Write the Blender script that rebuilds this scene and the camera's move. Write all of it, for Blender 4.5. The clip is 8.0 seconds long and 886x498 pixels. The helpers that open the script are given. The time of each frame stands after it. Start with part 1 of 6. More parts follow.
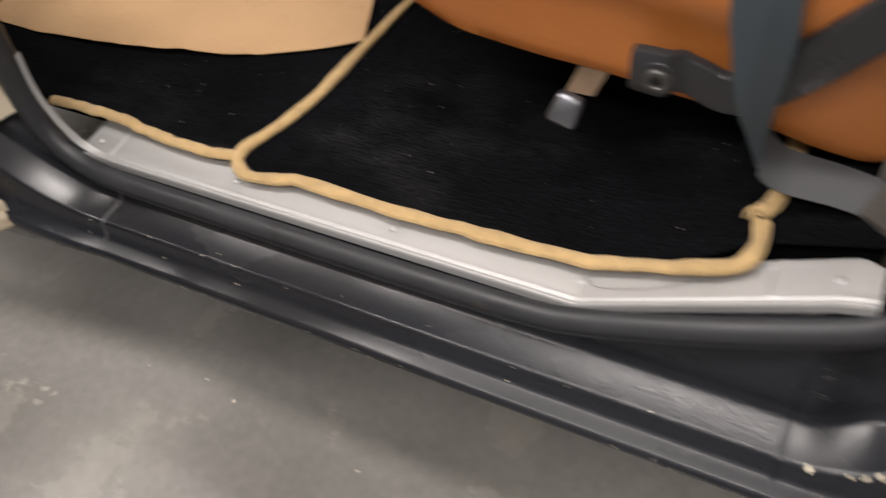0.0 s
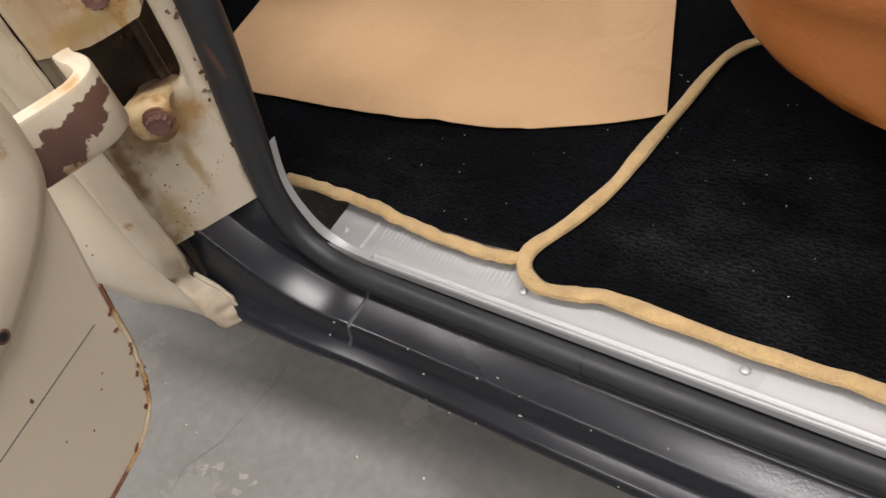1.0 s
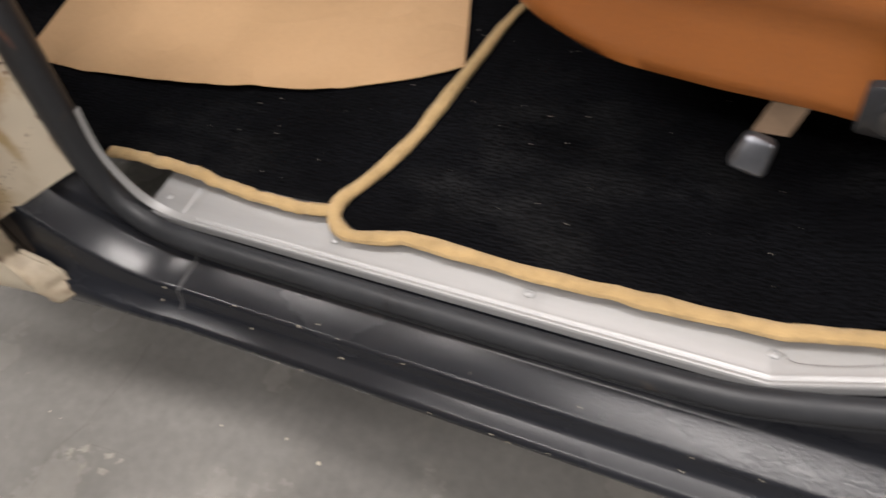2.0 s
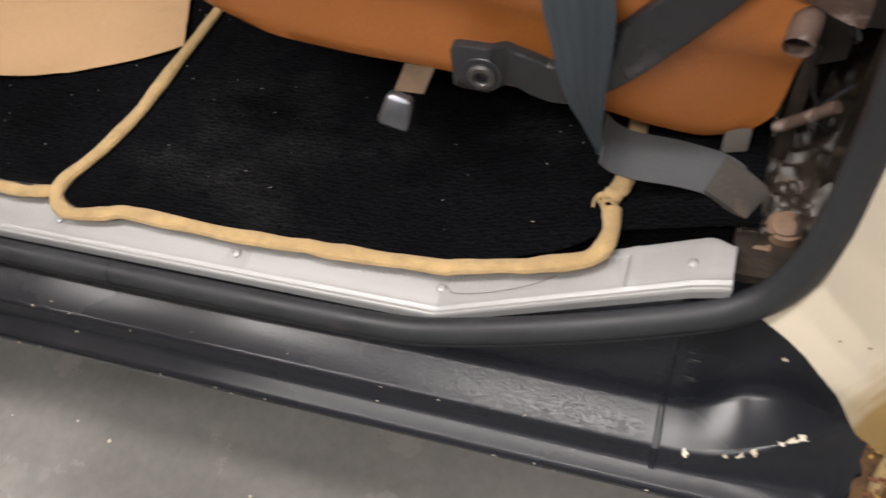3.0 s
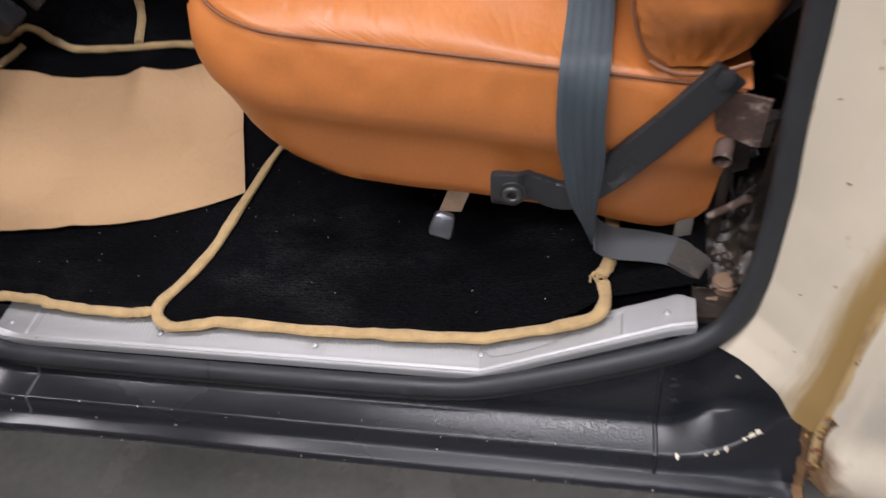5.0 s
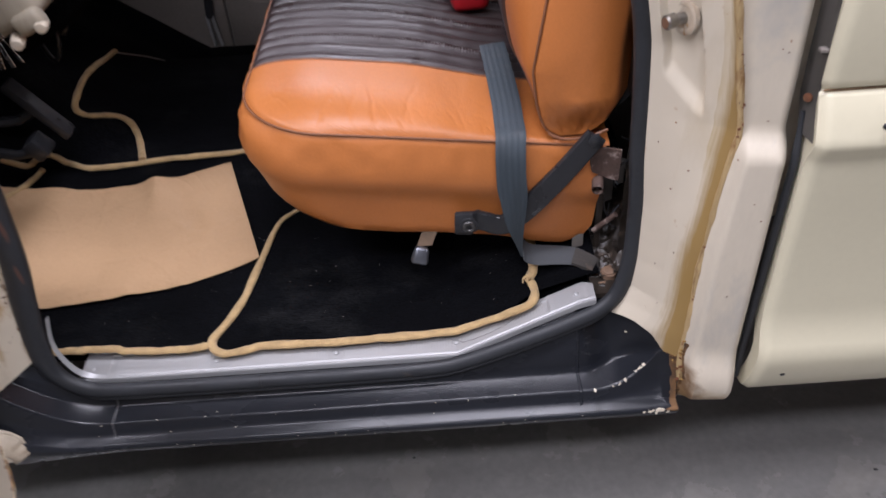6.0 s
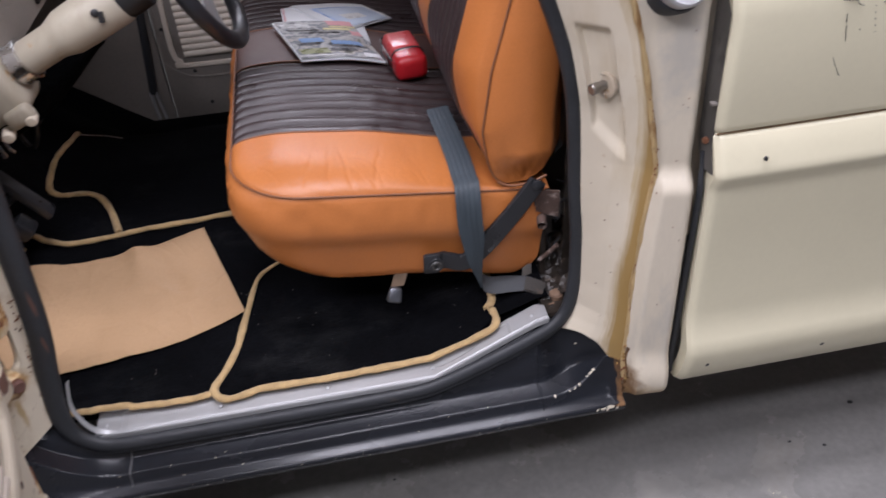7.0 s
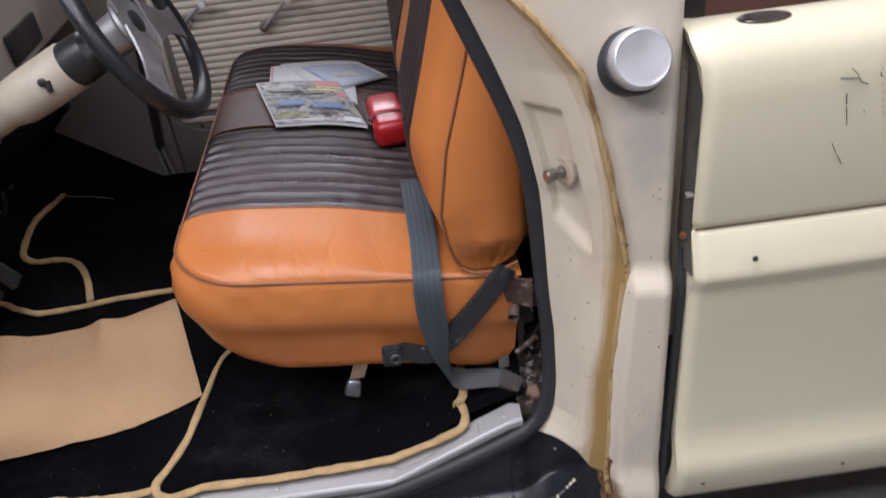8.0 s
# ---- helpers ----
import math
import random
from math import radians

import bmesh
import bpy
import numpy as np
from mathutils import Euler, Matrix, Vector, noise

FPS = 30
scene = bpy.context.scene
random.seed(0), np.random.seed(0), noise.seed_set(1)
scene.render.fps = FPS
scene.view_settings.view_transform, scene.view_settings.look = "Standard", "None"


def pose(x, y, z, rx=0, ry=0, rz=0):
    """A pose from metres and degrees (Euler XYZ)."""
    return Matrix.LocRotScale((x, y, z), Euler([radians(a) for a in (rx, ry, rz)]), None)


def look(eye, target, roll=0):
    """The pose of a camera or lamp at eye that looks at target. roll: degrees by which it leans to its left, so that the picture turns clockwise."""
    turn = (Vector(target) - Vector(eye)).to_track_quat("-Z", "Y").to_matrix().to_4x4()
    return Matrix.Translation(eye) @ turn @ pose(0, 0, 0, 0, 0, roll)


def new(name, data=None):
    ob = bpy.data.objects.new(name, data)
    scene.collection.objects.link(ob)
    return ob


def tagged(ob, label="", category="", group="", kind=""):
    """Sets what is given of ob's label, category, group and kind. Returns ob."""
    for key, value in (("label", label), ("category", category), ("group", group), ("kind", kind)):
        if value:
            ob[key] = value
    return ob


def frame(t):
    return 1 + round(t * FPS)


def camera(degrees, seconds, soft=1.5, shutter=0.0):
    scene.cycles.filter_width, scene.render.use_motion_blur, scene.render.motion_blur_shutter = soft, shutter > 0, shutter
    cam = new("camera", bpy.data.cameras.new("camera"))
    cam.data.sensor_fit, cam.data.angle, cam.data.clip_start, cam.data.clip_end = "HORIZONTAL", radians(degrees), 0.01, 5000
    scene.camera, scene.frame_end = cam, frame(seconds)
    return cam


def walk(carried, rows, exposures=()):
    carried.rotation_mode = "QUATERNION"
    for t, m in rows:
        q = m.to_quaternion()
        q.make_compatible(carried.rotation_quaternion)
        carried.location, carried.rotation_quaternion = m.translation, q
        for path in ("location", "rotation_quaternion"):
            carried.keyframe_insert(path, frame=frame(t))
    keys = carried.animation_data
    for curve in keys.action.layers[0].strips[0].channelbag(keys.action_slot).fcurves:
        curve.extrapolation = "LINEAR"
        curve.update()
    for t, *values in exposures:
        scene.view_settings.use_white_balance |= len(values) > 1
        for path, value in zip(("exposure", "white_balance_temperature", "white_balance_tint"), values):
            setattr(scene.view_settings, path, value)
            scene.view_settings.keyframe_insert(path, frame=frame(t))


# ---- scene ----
cam = camera(57.7, 8.0, soft=1.6, shutter=0.5)
PATH = [
    (0, (-0.292, -0.429, 1.098), (-1.044, 0.58, -0.457), -13.3),
    (0.2, (-0.369, -0.415, 1.091), (-1.179, 0.573, -0.448), -14.5),
    (0.5, (-0.493, -0.377, 1.084), (-1.376, 0.552, -0.452), -17.4),
    (1, (-0.591, -0.358, 1.08), (-1.535, 0.541, -0.437), -19.7),
    (1.5, (-0.573, -0.361, 1.076), (-1.482, 0.549, -0.455), -20.2),
    (2, (-0.468, -0.357, 1.069), (-1.232, 0.607, -0.508), -17.6),
    (2.2, (-0.425, -0.358, 1.07), (-1.129, 0.624, -0.523), -16.5),
    (3.3, (-0.248, -0.338, 1.083), (-0.719, 0.678, -0.574), -11.7),
    (3.5, (-0.25, -0.341, 1.084), (-0.699, 0.699, -0.564), -10.5),
    (4, (-0.297, -0.337, 1.093), (-0.739, 0.758, -0.522), -9.8),
    (4.2, (-0.319, -0.343, 1.104), (-0.762, 0.789, -0.485), -9.7),
    (5.3, (-0.351, -0.708, 1.326), (-0.592, 0.709, -0.065), -5.8),
    (5.5, (-0.362, -0.806, 1.367), (-0.524, 0.663, 0.019), -4.6),
    (5.7, (-0.374, -0.882, 1.413), (-0.482, 0.621, 0.098), -4.7),
    (6, (-0.465, -0.986, 1.487), (-0.469, 0.553, 0.21), -4.1),
    (6.5, (-0.582, -1.136, 1.618), (-0.438, 0.427, 0.379), -3.8),
    (6.7, (-0.618, -1.163, 1.629), (-0.412, 0.414, 0.416), -3.6),
    (7, (-0.581, -1.147, 1.628), (-0.356, 0.43, 0.418), -4.1),
    (7.2, (-0.549, -1.114, 1.618), (-0.302, 0.464, 0.412), -4.1),
    (7.5, (-0.488, -1.068, 1.611), (-0.268, 0.527, 0.425), -4.8),
    (8, (-0.351, -0.989, 1.604), (-0.297, 0.658, 0.47), -6.7),
]
walk(cam, [(t, look(eye, target, roll)) for t, eye, target, roll in PATH],
     exposures=[(0.0, 0.24, 6700, 15), (0.5, 0.20, 6900, 13), (1.0, 0.20, 6450, 15), (2.0, 0.20, 6550, 15), (3.4, 0.31, 6550, 14), (4.2, 0.31, 6550, 14), (5.3, 0.12, 5900, 20), (6.5, 0.03, 5750, 22), (8.0, -0.09, 5850, 20)])

# ---- light ----
world = bpy.data.worlds.new("workshop_air")
scene.world = world
world.use_nodes = True
world.node_tree.nodes["Background"].inputs[0].default_value = (0.80, 0.88, 1.0, 1)
world.node_tree.nodes["Background"].inputs[1].default_value = 0.008


def area_light(x, y, z, sx, sy, power):
    lamp = bpy.data.lights.new("unseen_ceiling_light", "AREA")
    lamp.shape, lamp.size, lamp.size_y, lamp.energy, lamp.color = "RECTANGLE", sx, sy, power, (1.0, 0.97, 0.92)
    ob = new("unseen_ceiling_light", lamp)
    ob.matrix_world = pose(x, y, z)
    return ob


# unseen lights, placed from floor reflections and to fill dim sides
area_light(-0.35, -0.25, 3.1, 1.20, 0.30, 46)
area_light(-2.5, -0.75, 3.1, 1.5, 0.35, 62)
area_light(-0.9, -1.7, 3.1, 2.4, 0.30, 58)
# fill added from the right for the open door's inner face
area_light(2.9, -1.1, 3.1, 2.4, 0.30, 52)
area_light(-0.6, -4.2, 3.1, 2.4, 0.30, 22)
# fill added behind the truck to brighten the far door lining
area_light(-0.4, 3.3, 3.1, 3.0, 0.50, 100)
scene.view_settings.exposure = 0.0


# ---- materials ----
def material(name, base, rough=0.5, metal=0.0, var=0.12, scale=6.0, grain=180.0, bump=0.15, dist=0.002,
             second=None, amount=0.5, patch=3.0, edge=0.04, coat=0.0, sheen=0.0, rough_var=0.12, spec=0.5, second_rough=0.85,
             stretch=(1, 1, 1), crease=0.0, crease_scale=22.0):
    """A surface with large and fine variation, and, if given, patches of a second colour."""
    m = bpy.data.materials.new(name)
    m.use_nodes = True
    t = m.node_tree
    n, l = t.nodes, t.links
    p = n["Principled BSDF"]
    co = n.new("ShaderNodeTexCoord")
    mp = n.new("ShaderNodeMapping")
    mp.inputs["Scale"].default_value = stretch
    l.new(co.outputs["Object"], mp.inputs["Vector"])

    def noise_tex(sc, det, rgh=0.55):
        k = n.new("ShaderNodeTexNoise")
        k.inputs["Scale"].default_value, k.inputs["Detail"].default_value, k.inputs["Roughness"].default_value = sc, det, rgh
        l.new(mp.outputs["Vector"], k.inputs["Vector"])
        return k.outputs["Fac"]

    big, fine = noise_tex(scale, 5), noise_tex(grain, 3)
    mix = n.new("ShaderNodeMath")
    mix.operation = "MULTIPLY_ADD"
    l.new(fine, mix.inputs[0])
    mix.inputs[1].default_value = 0.45
    l.new(big, mix.inputs[2])
    ramp = n.new("ShaderNodeMapRange")
    l.new(mix.outputs[0], ramp.inputs["Value"])
    ramp.inputs["From Min"].default_value, ramp.inputs["From Max"].default_value = 0.35, 1.1
    ramp.inputs["To Min"].default_value, ramp.inputs["To Max"].default_value = 1 - var, 1 + var
    tint = n.new("ShaderNodeVectorMath")
    tint.operation = "SCALE"
    tint.inputs[0].default_value = base
    l.new(ramp.outputs["Result"], tint.inputs["Scale"])
    colour = tint.outputs["Vector"]
    rr = n.new("ShaderNodeMapRange")
    l.new(big, rr.inputs["Value"])
    rr.inputs["From Min"].default_value, rr.inputs["From Max"].default_value = 0.3, 0.7
    rr.inputs["To Min"].default_value, rr.inputs["To Max"].default_value = max(0.03, rough - rough_var), min(1, rough + rough_var)
    rsock = rr.outputs["Result"]
    if second:
        a = noise_tex(patch, 8, 0.62)
        mask = n.new("ShaderNodeMapRange")
        l.new(a, mask.inputs["Value"])
        mask.inputs["From Min"].default_value, mask.inputs["From Max"].default_value = amount, amount + edge
        sm = n.new("ShaderNodeMix")
        sm.data_type = "RGBA"
        l.new(mask.outputs["Result"], sm.inputs["Factor"])
        l.new(colour, sm.inputs["A"])
        sc2 = n.new("ShaderNodeVectorMath")
        sc2.operation = "SCALE"
        sc2.inputs[0].default_value = second
        l.new(ramp.outputs["Result"], sc2.inputs["Scale"])
        l.new(sc2.outputs["Vector"], sm.inputs["B"])
        colour = sm.outputs["Result"]
        rm = n.new("ShaderNodeMix")
        l.new(mask.outputs["Result"], rm.inputs["Factor"])
        l.new(rsock, rm.inputs["A"])
        rm.inputs["B"].default_value = second_rough
        rsock = rm.outputs["Result"]
    l.new(colour, p.inputs["Base Color"])
    l.new(rsock, p.inputs["Roughness"])
    p.inputs["Metallic"].default_value = metal
    p.inputs["Specular IOR Level"].default_value = spec
    p.inputs["Coat Weight"].default_value = coat
    p.inputs["Coat Roughness"].default_value = 0.12
    p.inputs["Sheen Weight"].default_value = sheen
    if bump:
        b = n.new("ShaderNodeBump")
        b.inputs["Strength"].default_value, b.inputs["Distance"].default_value = bump, dist
        height = mix.outputs[0]
        if crease:
            fold = n.new("ShaderNodeTexNoise")
            fold.inputs["Scale"].default_value, fold.inputs["Detail"].default_value, fold.inputs["Distortion"].default_value = crease_scale, 3.0, 0.6
            l.new(mp.outputs["Vector"], fold.inputs["Vector"])
            mid = n.new("ShaderNodeMath")
            mid.operation = "SUBTRACT"
            l.new(fold.outputs["Fac"], mid.inputs[0])
            mid.inputs[1].default_value = 0.5
            ab = n.new("ShaderNodeMath")
            ab.operation = "ABSOLUTE"
            l.new(mid.outputs[0], ab.inputs[0])
            cl = n.new("ShaderNodeMapRange")
            l.new(ab.outputs[0], cl.inputs["Value"])
            cl.inputs["From Max"].default_value = 0.06
            cl.inputs["To Max"].default_value = crease
            add = n.new("ShaderNodeMath")
            l.new(cl.outputs["Result"], add.inputs[0])
            l.new(height, add.inputs[1])
            height = add.outputs[0]
        l.new(height, b.inputs["Height"])
        l.new(b.outputs["Normal"], p.inputs["Normal"])
    return m


def weathered(name, base, stain, chip_at, stain_at, rough=0.46, scale=13.0, streak=0.35):
    """Old paint: flaked spots of rust, each in an ochre halo, and soft brown streaks that run down."""
    m = bpy.data.materials.new(name)
    m.use_nodes = True
    n, l = m.node_tree.nodes, m.node_tree.links
    p = n["Principled BSDF"]
    co = n.new("ShaderNodeTexCoord")

    def tex(sc, det, vec=None, rgh=0.6):
        k = n.new("ShaderNodeTexNoise")
        k.inputs["Scale"].default_value, k.inputs["Detail"].default_value, k.inputs["Roughness"].default_value = sc, det, rgh
        l.new(vec or co.outputs["Object"], k.inputs["Vector"])
        return k.outputs["Fac"]

    def ramp(sock, a, b):
        r = n.new("ShaderNodeMapRange")
        l.new(sock, r.inputs["Value"])
        r.inputs["From Min"].default_value, r.inputs["From Max"].default_value = a, b
        return r.outputs["Result"]

    def blend(fac, a, b):
        r = n.new("ShaderNodeMix")
        r.data_type = "RGBA"
        l.new(fac, r.inputs["Factor"])
        for sock, v in ((r.inputs["A"], a), (r.inputs["B"], b)):
            if isinstance(v, tuple):
                sock.default_value = (*v, 1)
            else:
                l.new(v, sock)
        return r.outputs["Result"]

    mp = n.new("ShaderNodeMapping")
    mp.inputs["Scale"].default_value = (1, 1, streak)
    l.new(co.outputs["Object"], mp.inputs["Vector"])
    flakes = tex(scale, 9, rgh=0.66)
    soft = tex(9, 5, mp.outputs["Vector"])
    tone = blend(ramp(tex(5, 4), 0.3, 0.7), tuple(c * 0.93 for c in base), tuple(min(1, c * 1.05) for c in base))
    c = blend(ramp(soft, stain_at, stain_at + 0.22), tone, stain)
    c = blend(ramp(flakes, chip_at - 0.07, chip_at), c, (0.40, 0.22, 0.075))
    bare = ramp(flakes, chip_at, chip_at + 0.02)
    rusty = blend(ramp(tex(60, 4), 0.35, 0.65), (0.085, 0.038, 0.024), (0.20, 0.085, 0.04))
    c = blend(bare, c, rusty)
    l.new(c, p.inputs["Base Color"])
    rm = n.new("ShaderNodeMix")
    l.new(bare, rm.inputs["Factor"])
    rm.inputs["A"].default_value, rm.inputs["B"].default_value = rough, 0.9
    l.new(rm.outputs["Result"], p.inputs["Roughness"])
    hgt = n.new("ShaderNodeMath")
    hgt.operation = "MULTIPLY_ADD"
    l.new(bare, hgt.inputs[0])
    hgt.inputs[1].default_value = -0.6
    l.new(tex(120, 3), hgt.inputs[2])
    bp = n.new("ShaderNodeBump")
    bp.inputs["Strength"].default_value, bp.inputs["Distance"].default_value = 0.16, 0.0012
    l.new(hgt.outputs[0], bp.inputs["Height"])
    l.new(bp.outputs["Normal"], p.inputs["Normal"])
    return m


RUST = (0.16, 0.062, 0.028)
concrete = material("grey_floor_paint", (0.225, 0.218, 0.205), 0.20, var=0.32, scale=1.6, grain=60, bump=0.12, dist=0.002,
                    second=(0.29, 0.272, 0.245), amount=0.54, patch=4.2, edge=0.22, second_rough=0.55, rough_var=0.1)
black_paint = material("black_brushed_paint", (0.0125, 0.0138, 0.0178), 0.25, var=0.25, scale=7, grain=60, bump=0.05, dist=0.0006, crease=0.03, crease_scale=42, rough_var=0.06, spec=0.36, stretch=(0.55, 1, 1))
def brushed_ridges(m, x0, x1):
    """Thick brush marks in the paint that grow from x0 to x1 along the sill."""
    n, l = m.node_tree.nodes, m.node_tree.links
    p = n["Principled BSDF"]
    co, cut, far, tx, add = (n.new("ShaderNode" + k) for k in ("TexCoord", "SeparateXYZ", "MapRange", "TexNoise", "Bump"))
    l.new(co.outputs["Object"], cut.inputs[0])
    l.new(cut.outputs["X"], far.inputs["Value"])
    far.inputs["From Min"].default_value, far.inputs["From Max"].default_value, far.inputs["To Min"].default_value, far.inputs["To Max"].default_value = x0, x1, 0.03, 0.18
    tx.inputs["Scale"].default_value, tx.inputs["Detail"].default_value, tx.inputs["Distortion"].default_value = 300, 3, 0.2
    l.new(co.outputs["Object"], tx.inputs["Vector"])
    add.inputs["Distance"].default_value = 0.0016
    tread, past, both, only = n.new("ShaderNodeMapRange"), n.new("ShaderNodeMapRange"), n.new("ShaderNodeMath"), n.new("ShaderNodeMath")
    both.operation = only.operation = "MULTIPLY"
    for node, axis, start, stop, a, b in ((tread, "Z", 0.378, 0.390, 0.2, 1.0), (past, "X", -0.262, -0.235, 1.0, 0.12)):
        l.new(cut.outputs[axis], node.inputs["Value"])
        node.inputs["From Min"].default_value, node.inputs["From Max"].default_value, node.inputs["To Min"].default_value, node.inputs["To Max"].default_value = start, stop, a, b
    l.new(far.outputs["Result"], both.inputs[0])
    l.new(tread.outputs["Result"], both.inputs[1])
    l.new(both.outputs[0], only.inputs[0])
    l.new(past.outputs["Result"], only.inputs[1])
    l.new(only.outputs[0], add.inputs["Strength"])
    crest = n.new("ShaderNodeMapRange")
    crest.interpolation_type = "SMOOTHSTEP"
    crest.inputs["From Min"].default_value, crest.inputs["From Max"].default_value = 0.44, 0.78
    l.new(tx.outputs["Fac"], crest.inputs["Value"])
    l.new(crest.outputs["Result"], add.inputs["Height"])
    l.new(p.inputs["Normal"].links[0].from_socket, add.inputs["Normal"])
    l.new(add.outputs["Normal"], p.inputs["Normal"])


def stain(m, centre, reach, colour, strength=1.0, grain=40, bite=0.55, soft=0.6):
    """Lays a ragged stain, or a patch of painted shade, round a place of the object into the paint of m; reach is its
    half size along x, y and z.
    """
    n, l = m.node_tree.nodes, m.node_tree.links
    p = n["Principled BSDF"]
    co, sub, div, ln, tx, mul, edge, mix = (n.new("ShaderNode" + k) for k in ("TexCoord", "VectorMath", "VectorMath", "VectorMath", "TexNoise", "Math", "MapRange", "Mix"))
    sub.operation, div.operation, ln.operation, mul.operation = "SUBTRACT", "DIVIDE", "LENGTH", "MULTIPLY_ADD"
    l.new(co.outputs["Object"], sub.inputs[0])
    sub.inputs[1].default_value = centre
    l.new(sub.outputs[0], div.inputs[0])
    div.inputs[1].default_value = reach
    l.new(div.outputs[0], ln.inputs[0])
    tx.inputs["Scale"].default_value, tx.inputs["Detail"].default_value = grain, 6
    l.new(co.outputs["Object"], tx.inputs["Vector"])
    l.new(tx.outputs["Fac"], mul.inputs[0])
    mul.inputs[1].default_value = -2.0 * bite
    l.new(ln.outputs["Value"], mul.inputs[2])
    l.new(mul.outputs[0], edge.inputs["Value"])
    edge.inputs["From Min"].default_value, edge.inputs["From Max"].default_value, edge.inputs["To Min"].default_value, edge.inputs["To Max"].default_value = 0.95 - bite - soft, 0.95 - bite, strength, 0.0
    mix.data_type = "RGBA"
    l.new(edge.outputs["Result"], mix.inputs["Factor"])
    base = p.inputs["Base Color"]
    l.new(base.links[0].from_socket, mix.inputs["A"])
    mix.inputs["B"].default_value = (*colour, 1)
    l.new(mix.outputs["Result"], base)


brushed_ridges(black_paint, -0.70, -0.32)
cream = weathered("old_cream_paint", (0.66, 0.585, 0.46), (0.56, 0.47, 0.33), 0.735, 0.56, 0.42, 16)
cream_rusty = weathered("rusty_cream_paint", (0.71, 0.625, 0.485), (0.50, 0.40, 0.25), 0.69, 0.53)
cream_bed = material("pale_yellow_cream_paint", (0.65, 0.60, 0.435), 0.40, var=0.05, scale=4, grain=90, bump=0.04)
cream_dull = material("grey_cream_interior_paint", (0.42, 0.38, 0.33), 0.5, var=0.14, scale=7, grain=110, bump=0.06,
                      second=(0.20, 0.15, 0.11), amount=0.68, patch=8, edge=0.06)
far_cream = material("dusty_cream_lining_paint", (0.60, 0.53, 0.45), 0.5, var=0.12, scale=6, grain=110, bump=0.06, second=(0.42, 0.36, 0.29), amount=0.58, patch=5, edge=0.2)
# dirty cream, darkened in colour to carry the shade on the far side
far_kick = material("dirty_shaded_cream_paint", (0.20, 0.178, 0.158), 0.55, var=0.2, scale=5, grain=110, bump=0.06, second=(0.14, 0.11, 0.085), amount=0.58, patch=7, edge=0.2)
kick_mat = material("grey_brown_kick_paint", (0.13, 0.115, 0.104), 0.55, var=0.2, scale=5, grain=110, bump=0.06, second=(0.18, 0.16, 0.14), amount=0.6, patch=6, edge=0.2)
boss_mat = material("rust_stained_yellow_cream", (0.66, 0.50, 0.275), 0.5, var=0.14, scale=14, grain=120, bump=0.2, second=(0.42, 0.22, 0.08), amount=0.51, patch=26, edge=0.12)
bare_brown = material("bare_brown_steel", (0.20, 0.135, 0.09), 0.6, var=0.3, scale=30, grain=160, bump=0.3)
gold_rust = material("golden_rust", (0.15, 0.078, 0.030), 0.8, var=0.4, scale=25, grain=140, bump=0.6, dist=0.003, second=(0.042, 0.025, 0.018), amount=0.47, patch=34, edge=0.2)
wing_edge = weathered("grubby_shaded_wing_edge", (0.62, 0.545, 0.42), (0.36, 0.27, 0.17), 0.69, 0.47, 0.5, 20)
leaf_mat = weathered("rust_streaked_cream", (0.60, 0.50, 0.35), (0.36, 0.21, 0.08), 0.535, 0.47, 0.5, 14, 0.25)
flaky_rust = material("flaky_mottled_rust", (0.085, 0.052, 0.040), 0.75, var=0.5, scale=30, grain=160, bump=0.6, dist=0.003, second=(0.34, 0.27, 0.235), amount=0.53, patch=45, edge=0.14)
maroon_rust = material("dark_maroon_rust", (0.135, 0.068, 0.052), 0.8, var=0.5, scale=40, grain=200, bump=0.7, dist=0.003, second=(0.25, 0.150, 0.112), amount=0.56, patch=60, edge=0.1)
spot_mat = material("bare_pale_concrete", (0.34, 0.32, 0.28), 0.7, var=0.3, scale=30, grain=120, bump=0.3)
worn_cream = material("worn_grey_cream_paint", (0.63, 0.56, 0.445), 0.46, var=0.08, scale=6, grain=90, bump=0.05, second=(0.53, 0.485, 0.41), amount=0.56, patch=7, edge=0.12, second_rough=0.5, stretch=(1.6, 1.6, 0.5))
rust_mat = material("brown_rust", RUST, 0.9, var=0.5, scale=22, grain=160, bump=0.6, dist=0.003, second=(0.33, 0.19, 0.09), amount=0.55, patch=30, edge=0.1)
sealer = material("ochre_seam_sealer", (0.44, 0.315, 0.15), 0.55, var=0.3, scale=12, grain=80, bump=0.4, second=(0.20, 0.105, 0.035), amount=0.52, patch=22, edge=0.12, stretch=(2, 2, 0.5))
dirt_line = material("brown_seam_dirt", (0.20, 0.12, 0.06), 0.8, var=0.5, scale=20, grain=90, bump=0.3)
stain_mat = weathered("ochre_stained_cream", (0.66, 0.585, 0.46), (0.50, 0.39, 0.22), 0.74, 0.47, 0.45, 16)
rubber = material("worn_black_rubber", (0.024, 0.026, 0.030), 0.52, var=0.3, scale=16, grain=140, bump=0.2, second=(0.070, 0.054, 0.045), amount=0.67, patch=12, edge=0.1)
alu = material("brushed_aluminium", (0.445, 0.447, 0.45), 0.50, metal=0.45, var=0.08, scale=14, grain=260, bump=0.1, dist=0.0006, stretch=(0.15, 1, 1))
steel = material("polished_steel", (0.62, 0.62, 0.62), 0.22, metal=1.0, var=0.12, scale=30, grain=200, bump=0.06)
worn_steel = material("worn_dark_steel", (0.085, 0.082, 0.08), 0.42, metal=0.6, var=0.3, scale=30, grain=150, bump=0.2)
